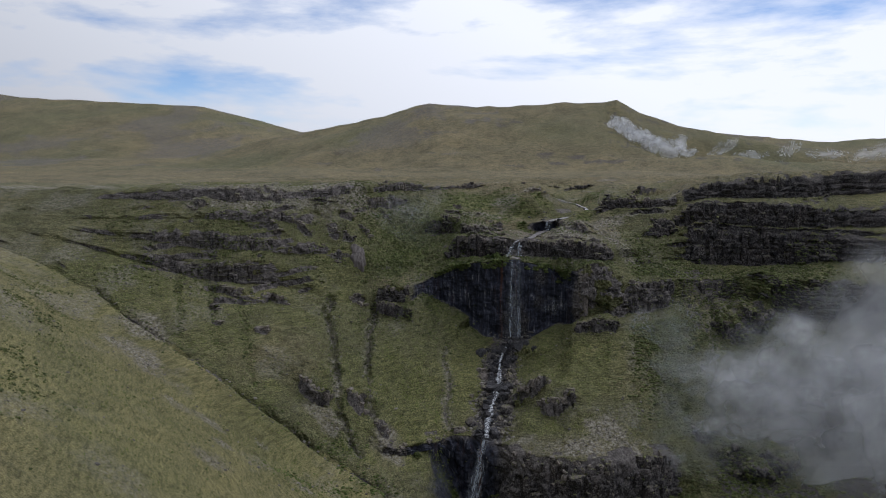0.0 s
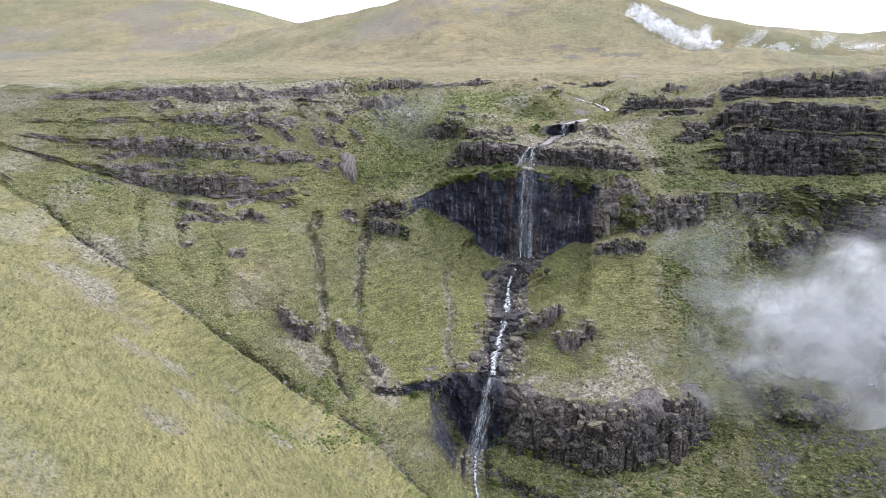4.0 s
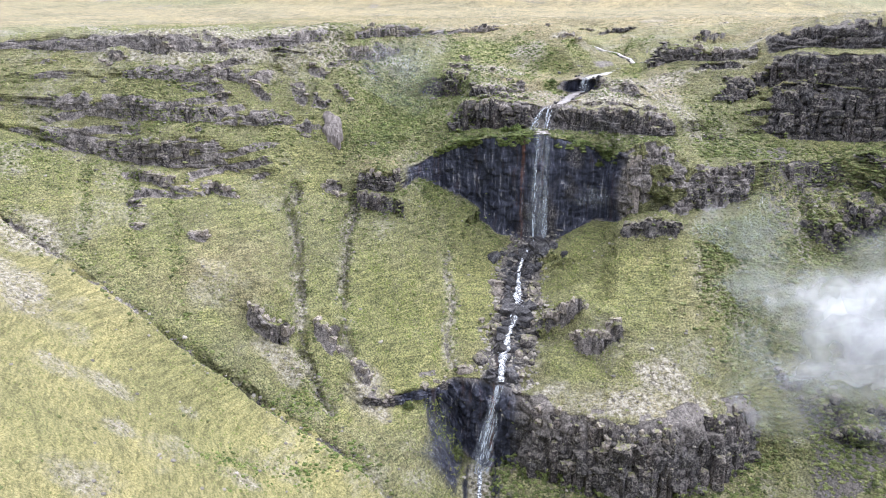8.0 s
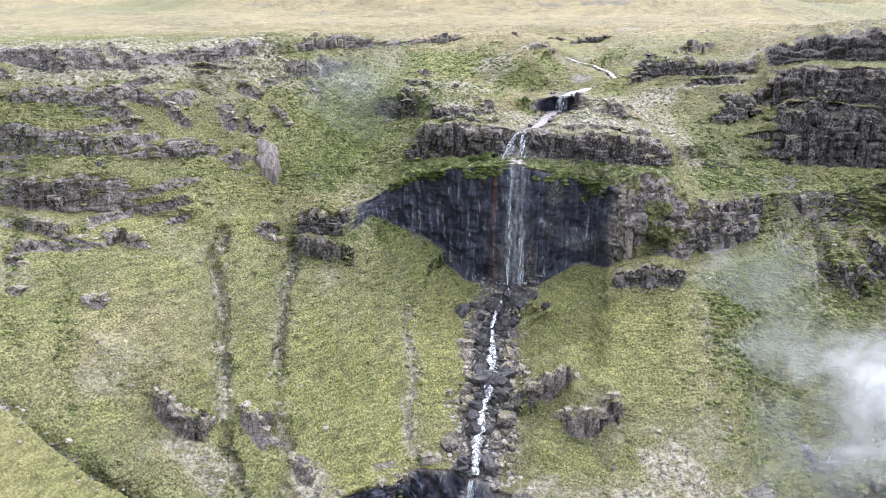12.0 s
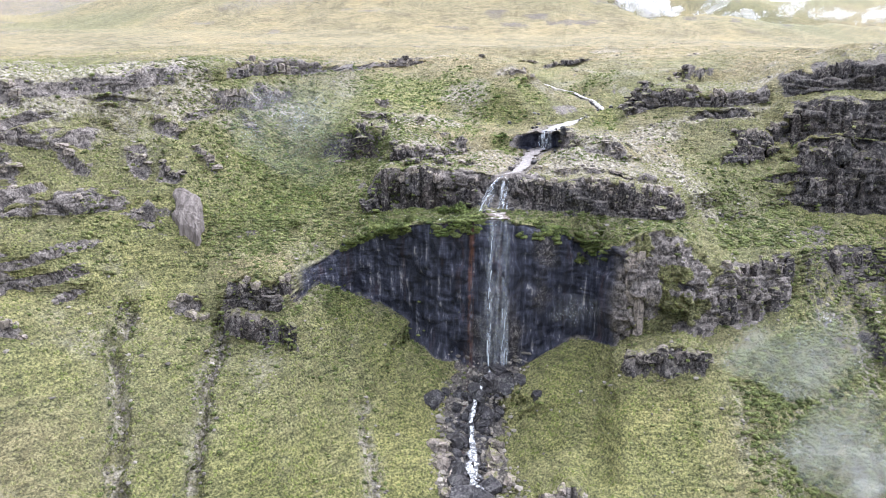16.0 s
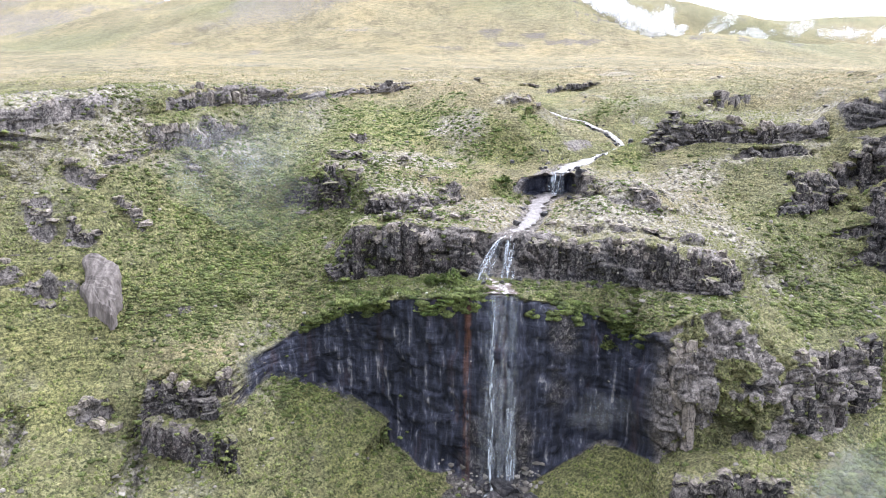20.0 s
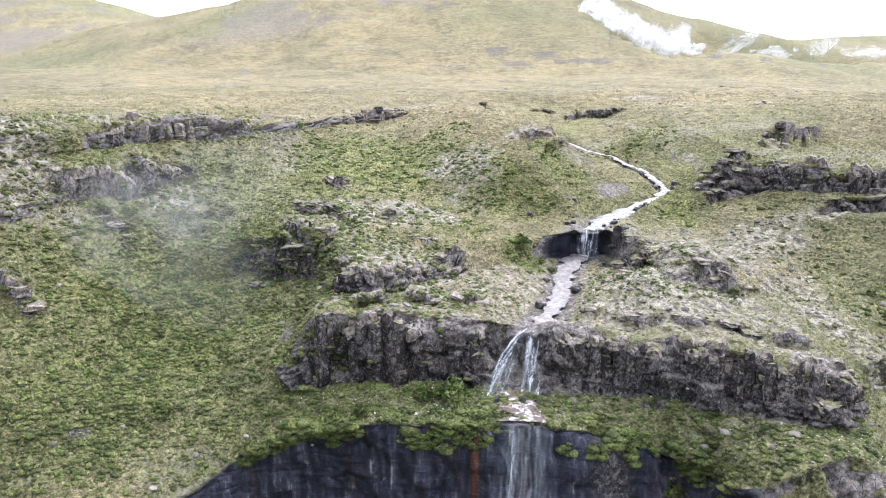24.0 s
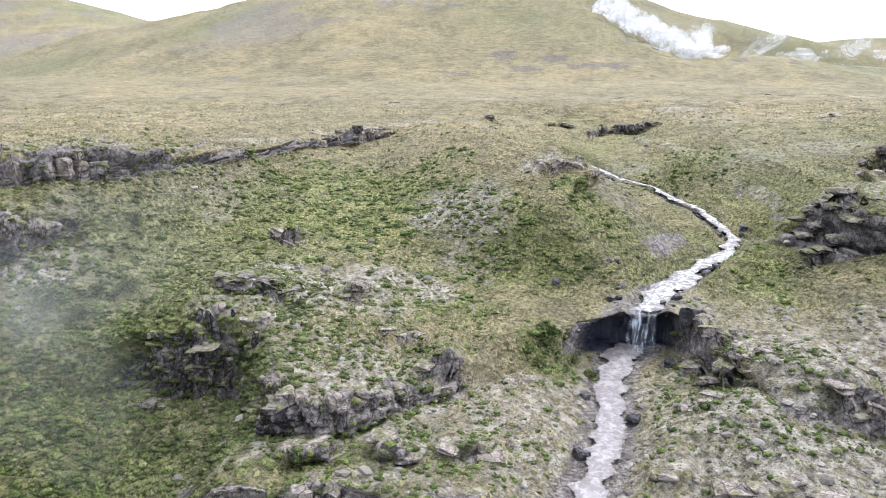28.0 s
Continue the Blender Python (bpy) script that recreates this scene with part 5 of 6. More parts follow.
def block_mesh(seed, material):
    """An angular joint block, about one metre each way, with chipped corners."""
    r = random.Random(seed)
    bm = bmesh.new()
    bmesh.ops.create_cube(bm, size=1.0)
    bmesh.ops.subdivide_edges(bm, edges=bm.edges[:], cuts=4, use_grid_fill=True)
    off = Vector((seed * 3.7, seed * 1.9, 0.3))
    planes = [(Vector((r.uniform(-1, 1), r.uniform(-1, 1), r.uniform(-0.3, 1))).normalized(), r.uniform(0.42, 0.6)) for _ in range(9)]
    for v in bm.verts:
        p = v.co + 0.22 * noise.noise_vector(v.co * 1.4 + off) + 0.1 * noise.noise_vector(v.co * 4.1 + off)
        for nrm, d in planes:
            over = p.dot(nrm) - d
            if over > 0:
                p -= nrm * over * 0.9
        v.co = p
    mesh = bpy.data.meshes.new("rock_block")
    bm.to_mesh(mesh)
    bm.free()
    mesh.materials.append(material)
    return mesh


COLUMNS = [column_mesh(k, MAT_ROCK) for k in range(12)]
PALES = [column_mesh(70 + k, MAT_PALEROCK) for k in range(10)]

BOULDERS = [block_mesh(k + 43, MAT_PALEROCK if k < 3 else MAT_ROCK) for k in range(6)]
WETBOULDERS = [block_mesh(k + 53, MAT_WETROCK) for k in range(6)]
rng = np.random.default_rng(7)


def place_on(seg, x):
    """Ground point at a height share within a numbered step of the land."""
    r = int(np.argmin(np.abs(TAG - seg)))
    c = int(np.clip(np.searchsorted(X, x), 0, len(X) - 1))
    return Vector((GX[r, c], GY[r, c], GZ[r, c]))


def ground_at(x, y):
    """The highest ground under a plan position."""
    c = int(np.clip(np.searchsorted(X, x), 1, len(X) - 2))
    col_y, col_z = GY[:, c], GZ[:, c]
    hits = np.where((col_y[:-1] - y) * (col_y[1:] - y) <= 0)[0]
    if not len(hits):
        return float(col_z[int(np.argmin(np.abs(col_y - y)))])
    return float(max(col_z[k] for k in hits))


def crag_mesh(seed, material, flat, level=4):
    """A mass of jointed rock, one metre across, split by cracks into blocks."""
    bm = bmesh.new()
    bmesh.ops.create_icosphere(bm, subdivisions=level, radius=1.0)
    off = Vector((seed * 5.3, seed * 2.9, seed * 1.3))
    for v in bm.verts:
        d = v.co.normalized()
        p = d * (0.5 / (abs(d.x) ** 4 + abs(d.y) ** 4 + abs(d.z) ** 4) ** 0.25)
        warp = p + 0.12 * noise.noise_vector(p * 2.0 + off)
        cells = warp * Vector((4.6, 4.6, 2.6)).length / 4.0
        dist, pts = noise.voronoi(Vector((cells.x, cells.y, cells.z * 0.6)) * 1.9 + off)
        lift = noise.cell(pts[0] * 9.7)
        k = 1.0 if flat else 0.45
        r = 1 + 0.26 * k * lift - 0.2 * k * max(0.0, 1 - (dist[1] - dist[0]) / 0.16) + (0.16 if flat else 0.3) * noise.fractal(p * 3.2 + off, 1.0, 2.0, 4)
        p = p * r
        if flat:
            p.z = min(p.z, 0.3 + 0.05 * lift + 0.1 * p.y)
        else:
            p.x, p.y = p.x * (1.1 - 0.75 * max(0, p.z)), p.y * (1.1 - 0.6 * max(0, p.z))
            p.z += 0.07 * lift * (p.z > 0.1)
        v.co = p
    mesh = bpy.data.meshes.new("rock_block")
    bm.to_mesh(mesh)
    bm.free()
    mesh.materials.append(material)
    return mesh


MASSES = [crag_mesh(k + 61, MAT_ROCK, True, 3) for k in range(5)]
RIMROCKS = [block_mesh(k + 31, MAT_PALEROCK) for k in range(8)]


# ------------------------------------------------------------------ jointed cliffs
def cliff_band(label, seg, x0, x1, width=1.5, proud=0.35, fill=0.85, meshes=None):
    root = tagged(new("cliff_band"), label, "cliff")
    root.location = place_on(seg + 0.02, (x0 + x1) / 2)
    x = x0
    while x < x1:
        w = width * rng.uniform(0.4, 1.3)
        x += w * 0.7
        foot, top = place_on(seg + 0.02, x), place_on(seg + 0.98, x)
        h = top.z - foot.z
        gap = float(fbm(np.array(x * 1.0), np.array(7.0 * seg), np.array(0.5), 0.13, 3))
        row = int(np.argmin(np.abs(TAG - seg - 0.5)))
        col = int(np.clip(np.searchsorted(X, x), 0, len(X) - 1))
        if h < 0.8 or gap < -0.42 or rng.random() > fill * 0.62 or rock_w[row, col] < 0.35:
            continue
        courses = max(1, int(round(h / rng.uniform(4.2, 7.5))))
        wave = 0.9 * float(fbm(np.array(x * 1.0), np.array(3.0 * seg), np.array(2.5), 0.28, 2))
        for k in range(courses):
            lo, hi = k / courses, (k + 1) / courses
            a, b = place_on(seg + lo + 0.02, x), place_on(seg + hi * 0.98, x)
            tall = (b.z - a.z) * rng.uniform(0.85, 1.08) + 0.4 - (k == courses - 1) * rng.uniform(0.3, 0.4 + 0.35 * h ** 0.5)
            mid = a.lerp(b, 0.5)
            m = Matrix.LocRotScale(Vector((mid.x, mid.y + 0.18 * w - wave * proud - proud * rng.uniform(-0.3, 0.8), a.z - 0.4)) - root.location,
                                   Euler((rng.uniform(-0.05, 0.03), rng.uniform(-0.04, 0.04), rng.uniform(0, 6.28))), Vector((w * 1.05, w * rng.uniform(0.9, 1.4), max(0.5, tall))))
            pool = meshes or COLUMNS
            shared("rock_column", pool[int(rng.integers(len(pool)))], root, m)
        # weathered blocks along the brink, and here and there a larger mass that stands out of the face
        for _ in range(int(rng.integers(1, 3)) if 3 <= seg and x < 60 and abs(x + 0.5) > 4 else 0):
            p, size = place_on(seg + rng.uniform(0.72, 1.0), x + rng.uniform(-0.5, 0.5)), 0.45 + 1.1 * rng.random() ** 2
            m = Matrix.LocRotScale(p - root.location, Euler((rng.uniform(-0.2, 0.2), rng.uniform(-0.2, 0.2), rng.uniform(0, 6.28))), Vector((size * rng.uniform(0.9, 1.5), size, size * rng.uniform(0.6, 1.1))))
            shared("rock_block", RIMROCKS[int(rng.integers(8))], root, m)
        if rng.random() < 0.13:
            p, size = place_on(seg + rng.uniform(0.2, 0.75), x), min(h * 0.8, rng.uniform(1.6, 4.0))
            m = Matrix.LocRotScale(p + Vector((0, -0.2, 0)) - root.location, Euler((rng.uniform(-0.1, 0.1), rng.uniform(-0.1, 0.1), rng.uniform(-0.5, 0.5))), Vector((size * rng.uniform(0.8, 1.3), size * 0.7, size * rng.uniform(0.8, 1.4))))
            shared("rock_block", MASSES[int(rng.integers(5))], root, m)
    return root


cliff_band("dark grey basalt step beside the two-strand waterfall", 7, -24, -4, 1.5, 0.45, 1.2)
cliff_band("dark grey columnar basalt cliff with a pale weathered edge", 7, 4, 33, 1.4, 0.5, 1.4)
cliff_band("grey basalt rim of the grassy plateau, broken into blocks", 11, -72, -44, 1.4, 0.3, 1.5, PALES)
cliff_band("low grey basalt rim fading out into the tawny plateau", 11, -44, -21, 1.0, 0.2, 1.5, PALES)
cliff_band("grey basalt rim high above the grassy slope", 11, -110, -72, 1.5, 0.3, 0.5, PALES)
cliff_band("long low dark basalt ledge below the plateau grass", 11, 28, 58, 1.3, 0.4, 0.95)
cliff_band("tall dark basalt cliff top on the shaded flank", 11, 62, 100, 1.8, 0.4)
cliff_band("tall dark basalt cliff, middle course, in shade", 9, 60, 100, 1.9, 0.4)
cliff_band("tall dark basalt cliff, lowest course, in shade", 7, 60, 100, 2.0, 0.4)
cliff_band("short grey basalt ledge on the grassy bank", 9, 44, 57, 1.3, 0.3)
cliff_band("grey basalt ledge overgrown with scrub", 7, -104, -70, 1.7, 0.3, 0.45)
cliff_band("brown-grey columnar basalt ledge on the grass slope", 5, -104, -68, 1.6, 0.3, 0.5)
cliff_band("weathered basalt ledge high on the slope", 9, -104, -80, 1.6, 0.3, 0.45)
cliff_band("dark basalt nose under a grassy knob", 5, -46, -36, 1.5, 0.2, 0.8)
cliff_band("shaded basalt foot of the tall cliff, half hidden by scrub", 5, 62, 96, 2.2, 0.3, 0.5)
cliff_band("grey lichened basalt buttress beside the wet wall", 5, 21.5, 36, 2.4, 0.2, 0.9, PALES)
cliff_band("grey broken basalt buttress over scree", 5, 36, 54, 1.7, 0.3, 0.8)
cliff_band("dark basalt outcrop in a hollow of the green slope", 9, -37, -23, 1.2, 0.3, 0.9)
cliff_band("pale weathered basalt ledge on the turf", 9, -22, -4, 1.0, 0.3, 0.95, PALES)
cliff_band("dark columnar cliff under a flat grassy platform", 3, 1, 48, 1.6, 0.35, 0.95)
cliff_band("broken dark basalt band below the platform", 1, 4, 54, 1.8, 0.3, 0.8)
cliff_band("dark basalt rim of the lower gorge", 3, -30, -14, 1.3, 0.2, 0.6)


BLOCKS = {"dark": [block_mesh(k + 3, MAT_ROCK) for k in range(8)], "pale": [block_mesh(k + 23, MAT_PALEROCK) for k in range(8)]}
for label, sx, sy, sw, sh, sd, kind, lean in SCARPS:
    root = tagged(new("rock_outcrop"), label, "rock")
    root.location = (sx, sy, ground_at(sx, sy))
    count = int(np.clip(sw * 0.8, 3, 9))
    for k in range(count):
        u = (k + rng.uniform(0.2, 0.8)) / count - 0.5
        px = sx + sw * u * 0.9
        py = sy + lean * (px - sx) + 0.1 * sw * 4 * u * u + rng.uniform(0.3, 1.2)
        z = ground_at(px, py)
        w = rng.uniform(0.9, 1.8) * sw / count
        h = min(sh * rng.uniform(0.35, 0.75) * (1 - 2.2 * u * u), 1.1 * w)
        m = Matrix.LocRotScale(Vector((px, py, z - 0.34 * h)) - root.location, Euler((rng.uniform(-0.15, 0.1), rng.uniform(-0.12, 0.12), rng.uniform(-0.5, 0.5))), Vector((w, rng.uniform(0.9, 1.5) * min(w, 1.6), h)))
        shared("rock_block", BLOCKS[kind][int(rng.integers(8))], root, m)


def bedding_slab():
    """A bare bedding plane that lies in the slope, with an uneven outline and a broken edge."""
    bm = bmesh.new()
    nu, nv = 22, 14
    head, foot = Vector((-54.6, 4.4)), Vector((-52.6, -1.6))
    grid = []
    for i in range(nu + 1):
        u = i / nu
        edge = head.lerp(foot, u) + Vector((0.6 * math.sin(u * 4.0) + 0.5 * noise.noise(Vector((u * 6, 0, 3))), 0))
        wide = 5.2 * (0.7 + 0.4 * math.sin(math.pi * min(1, u * 1.05)) ** 0.7) + 0.8 * noise.noise(Vector((u * 5, 4, 1)))
        row = []
        for j in range(nv + 1):
            v = j / nv
            p = edge + Vector((-wide * v, 0.5 * noise.noise(Vector((v * 4, u * 2, 8)))))
            lip = min(i, nu - i, j, nv - j)
            z = 27.95 + 0.555 * (p.y + 1.2) + 0.05 * (p.x + 53) + 0.35 * noise.fractal(Vector((p.x, p.y, 0)) * 0.35, 1.0, 2.0, 4)
            low = ground_at(p.x, p.y)
            z = 0.35 * max(z, low - 0.4) + 0.65 * low + 0.7 - 0.25 * (lip == 1) - 2.0 * (lip == 0)
            row.append(bm.verts.new((p.x, p.y, z)))
        grid.append(row)
    for i in range(nu):
        for j in range(nv):
            bm.faces.new((grid[i][j], grid[i][j + 1], grid[i + 1][j + 1], grid[i + 1][j]))
    bmesh.ops.recalc_face_normals(bm, faces=bm.faces[:])
    mesh = bpy.data.meshes.new("rock_slab")
    bm.to_mesh(mesh)
    bm.free()
    mesh.materials.append(MAT_SLAB)
    return mesh


slab_rock = new("rock_slab", bedding_slab())
tagged(slab_rock, "bare smooth brown-grey rock slab on the scrub slope", "rock")

# boulders of the cascade
for n in range(210):
    u = rng.random() ** 1.1
    line = np.array(TALUS)
    t = u * (len(line) - 1)
    a, b = line[int(t)], line[min(int(t) + 1, len(line) - 1)]
    c = a + (b - a) * (t - int(t))
    side = rng.normal(0, 3.0)
    x, y = c[0] + side, c[1] + rng.uniform(-1, 1)
    size = rng.uniform(0.7, 2.0) * (1.9 if rng.random() < 0.18 else 1.0)
    wet = abs(side) < 2.6 or y > -9
    ob = new("boulder", (WETBOULDERS if wet else BOULDERS)[int(rng.integers(6))])
    ob.matrix_basis = Matrix.LocRotScale(Vector((x, y, ground_at(x, y) + size * 0.12)), Euler((rng.uniform(-0.5, 0.5), rng.uniform(-0.5, 0.5), rng.uniform(0, 6.28))), Vector((size * rng.uniform(0.8, 1.4), size, size * rng.uniform(0.6, 0.95))))
    tagged(ob, "wet black boulder in the white cascade" if wet else "angular grey-brown boulder beside the cascade", "boulder", "boulders along the cascade")
for x, y, size in ((8.6, 39.6, 0.7), (13.5, 39.5, 1.6), (7.0, 49.8, 0.8), (1.5, 47.5, 0.7), (11.8, 38.0, 0.9), (3.4, 31.5, 0.8), (6.9, 27.2, 1.0), (2.2, 22.0, 1.1), (-1.6, 10.0, 0.7), (0.2, 7.4, 0.6), (2.6, 9.0, 0.8), (-2.4, 7.2, 0.6), (1.6, 7.6, 0.5), (27, 70, 1.0), (21, 58, 0.8), (19, 52, 0.7)):
    ob = new("boulder", WETBOULDERS[int(rng.integers(5))])
    ob.matrix_basis = Matrix.LocRotScale(Vector((x, y, ground_at(x, y) + size * 0.15)), Euler((0, 0, rng.uniform(0, 6.28))), Vector((size * 1.2, size, size * 0.9)))
    tagged(ob, "dark wet boulder at the edge of the stream", "boulder", "boulders by the stream")


for n in range(70):
    line = np.array(BROOK[2:])
    t = rng.random() * (len(line) - 1.01)
    a, b = line[int(t)], line[int(t) + 1]
    c = a + (b - a) * (t - int(t))
    size = rng.uniform(0.25, 0.75)
    x, y = c[0] + rng.normal(0, 0.55) * (0.6 + c[3]), c[1] + rng.normal(0, 0.3)
    ob = new("boulder", WETBOULDERS[int(rng.integers(5))])
    ob.matrix_basis = Matrix.LocRotScale(Vector((x, y, ground_at(x, y) + size * 0.25)), Euler((0, 0, rng.uniform(0, 6.28))), Vector((size * 1.4, size, size * 0.9)))
    tagged(ob, "dark wet stone in the bed of the plateau stream", "boulder", "stones in the plateau stream")


# ------------------------------------------------------------------ what covers the slopes
QX, QY, QZ = ((a[:-1, :-1] + a[1:, 1:] + a[:-1, 1:] + a[1:, :-1]) / 4 for a in (GX, GY, GZ))
P00, P01, P10 = (np.stack([a[i, j] for a in (GX, GY, GZ)], -1) for i, j in ((slice(0, -1), slice(0, -1)), (slice(0, -1), slice(1, None)), (slice(1, None), slice(0, -1))))
AREA = np.linalg.norm(np.cross(P01 - P00, P10 - P00), axis=-1)


def scatter(count, weight):
    """Random places on the ground, by area and weight; rows of quads and the points."""
    w = (AREA * weight[:-1, :-1]).ravel()
    pick = rng.choice(len(w), count, p=w / w.sum())
    r, c = np.unravel_index(pick, AREA.shape)
    u, v = rng.random(count)[:, None], rng.random(count)[:, None]
    p = P00[r, c] + (P01[r, c] - P00[r, c]) * u + (P10[r, c] - P00[r, c]) * v
    return r, c, p


def joined(name, verts, faces, material, attributes=None, smooth=False):
    mesh = bpy.data.meshes.new(name)
    mesh.vertices.add(len(verts))
    mesh.vertices.foreach_set("co", verts.astype(np.float32).ravel())
    mesh.loops.add(faces.size)
    mesh.loops.foreach_set("vertex_index", faces.astype(np.int32).ravel())
    mesh.polygons.add(len(faces))
    mesh.polygons.foreach_set("loop_start", np.arange(0, faces.size, faces.shape[1], dtype=np.int32))
    mesh.polygons.foreach_set("use_smooth", np.full(len(faces), smooth, bool))
    for key, values in (attributes or {}).items():
        at = mesh.attributes.new(key, "FLOAT", "POINT")
        at.data.foreach_set("value", values.astype(np.float32))
    mesh.update()
    mesh.validate()
    mesh.materials.append(material)
    return new(name, mesh)


view_w = step(330, 110, GY) * step(-190, -150, GY) * step(150, 120, np.abs(GX + 10)) * (TAG != 30)[:, None]
view_w = view_w * (1 - 0.97 * wet_zone * (TAG < 5.92)[:, None])
open_w = (1 - np.clip(rock_w * 1.2, 0, 1)) * step(1.6, 2.6, wet_d)
close_w = step(90, 40, GY) * step(-140, -40, GY) * 0.7 + 0.3
near_cam = np.exp(-((GX - 0) / 60) ** 2) * step(95, 60, GY) * step(-5, 10, GY)


def tufts(name, count, weight, lo, hi, material, label):
    r, c, p = scatter(count, weight)
    size = rng.uniform(lo, hi, count)
    ang = rng.uniform(0, 6.28, count)
    base = []
    for k in range(4):
        a = ang + k * 1.571 + rng.uniform(-0.3, 0.3, count)
        q = p.copy()
        q[:, 0] += np.cos(a) * size * 0.75
        q[:, 1] += np.sin(a) * size * 0.75
        q[:, 2] += rng.uniform(-0.1, 0.1, count) * size
        base.append(q)
    tip = p.copy()
    tip[:, :2] += rng.normal(0, 0.2, (count, 2)) * size[:, None]
    tip[:, 2] += size * rng.uniform(0.55, 1.0, count)
    verts = np.stack(base + [tip], 1).reshape(-1, 3)
    o = np.arange(count)[:, None] * 5
    faces = np.concatenate([o + np.array([[a, (a + 1) % 4, 4]]) for a in range(4)])
    att = {k: np.repeat(v[r, c], 5) for k, v in (("dry", dry_w), ("lush", lush_w))}
    return tagged(joined(name, verts, faces, material, att), label, "grass", kind="stuff")


def make_tuft():
    m, t, bsdf, out = nodes_of("tussock")
    one = t.nodes.new("ShaderNodeNewGeometry").outputs["Random Per Island"]
    isl = n_math(t, "ADD", n_math(t, "MULTIPLY", one, 0.45), n_ramp(t, n_noise(t, n_coord(t), 0.5, 5, 0.65), [(0.35, 0.0), (0.65, 0.55)]))
    green = n_ramp(t, isl, [(0.0, (0.058, 0.066, 0.022)), (0.5, (0.122, 0.132, 0.046)), (1.0, (0.2, 0.2, 0.08))])
    lushc = n_ramp(t, isl, [(0.0, (0.055, 0.072, 0.02)), (0.5, (0.115, 0.138, 0.036)), (1.0, (0.19, 0.208, 0.064))])
    tan = n_ramp(t, isl, [(0.0, (0.11, 0.095, 0.05)), (0.5, (0.21, 0.18, 0.1)), (1.0, (0.32, 0.29, 0.18))])
    col = n_mix(t, n_attr(t, "lush"), green, lushc)
    col = n_mix(t, n_math(t, "MULTIPLY", n_attr(t, "dry"), 0.85), col, tan)
    t.links.new(col, bsdf.inputs["Base Color"])
    bsdf.inputs["Roughness"].default_value = 0.85
    bsdf.inputs["Specular IOR Level"].default_value = 0.15
    return m


MAT_TUSSOCK = make_tuft()
clumpy = 0.25 + step(-0.3, 0.5, fbm(GX, GY, GZ, 0.14, 4))
tufts("grass_tussocks", 66000, view_w * open_w * close_w * clumpy * (1 - 0.6 * spur_w) * (1 - 0.8 * stony_w) * (1 - 0.6 * near_cam), 0.14, 0.38, MAT_TUSSOCK, "tussocky green and straw-coloured mountain grass")
tufts("short_grass", 34000, near_cam * open_w * clumpy * (1 - 0.7 * stony_w), 0.06, 0.16, MAT_TUSSOCK, "short stony turf above the falls")


def stones(name, count, weight, lo, hi, label):
    r, c, p = scatter(count, weight)
    g = (1 + 5 ** 0.5) / 2
    ico = np.array([(-1, g, 0), (1, g, 0), (-1, -g, 0), (1, -g, 0), (0, -1, g), (0, 1, g), (0, -1, -g), (0, 1, -g), (g, 0, -1), (g, 0, 1), (-g, 0, -1), (-g, 0, 1)]) / 1.9
    tri = np.array([(0, 11, 5), (0, 5, 1), (0, 1, 7), (0, 7, 10), (0, 10, 11), (1, 5, 9), (5, 11, 4), (11, 10, 2), (10, 7, 6), (7, 1, 8),
                    (3, 9, 4), (3, 4, 2), (3, 2, 6), (3, 6, 8), (3, 8, 9), (4, 9, 5), (2, 4, 11), (6, 2, 10), (8, 6, 7), (9, 8, 1)])
    size = lo + (hi - lo) * rng.random(count) ** 2.5
    v = ico[None] * rng.uniform(0.7, 1.25, (count, 12, 1)) * size[:, None, None]
    v *= np.stack([rng.uniform(0.8, 1.5, count), rng.uniform(0.8, 1.3, count), rng.uniform(0.45, 0.8, count)], -1)[:, None]
    a = rng.uniform(0, 6.28, count)
    ca, sa = np.cos(a)[:, None], np.sin(a)[:, None]
    v = np.stack([v[..., 0] * ca - v[..., 1] * sa, v[..., 0] * sa + v[..., 1] * ca, v[..., 2]], -1) + p[:, None]
    faces = (np.arange(count)[:, None, None] * 12 + tri[None]).reshape(-1, 3)
    return tagged(joined(name, v.reshape(-1, 3), faces, MAT_STONE), label, "stones", kind="stuff")


def make_stone():
    m, t, bsdf, out = nodes_of("loose_stone")
    isl = t.nodes.new("ShaderNodeNewGeometry").outputs["Random Per Island"]
    pos = n_coord(t)
    col = n_ramp(t, isl, [(0.0, (0.055, 0.048, 0.041)), (0.5, (0.14, 0.125, 0.105)), (1.0, (0.25, 0.228, 0.195))])
    col = n_mix(t, n_ramp(t, n_noise(t, pos, 4.0, 6, 0.7), [(0.45, 0.0), (0.7, 0.6)]), col, (0.07, 0.067, 0.06))
    t.links.new(col, bsdf.inputs["Base Color"])
    bsdf.inputs["Roughness"].default_value = 0.9
    n_bump(t, bsdf, n_noise(t, pos, 5.0, 6, 0.7), 0.6, 0.08)
    return m


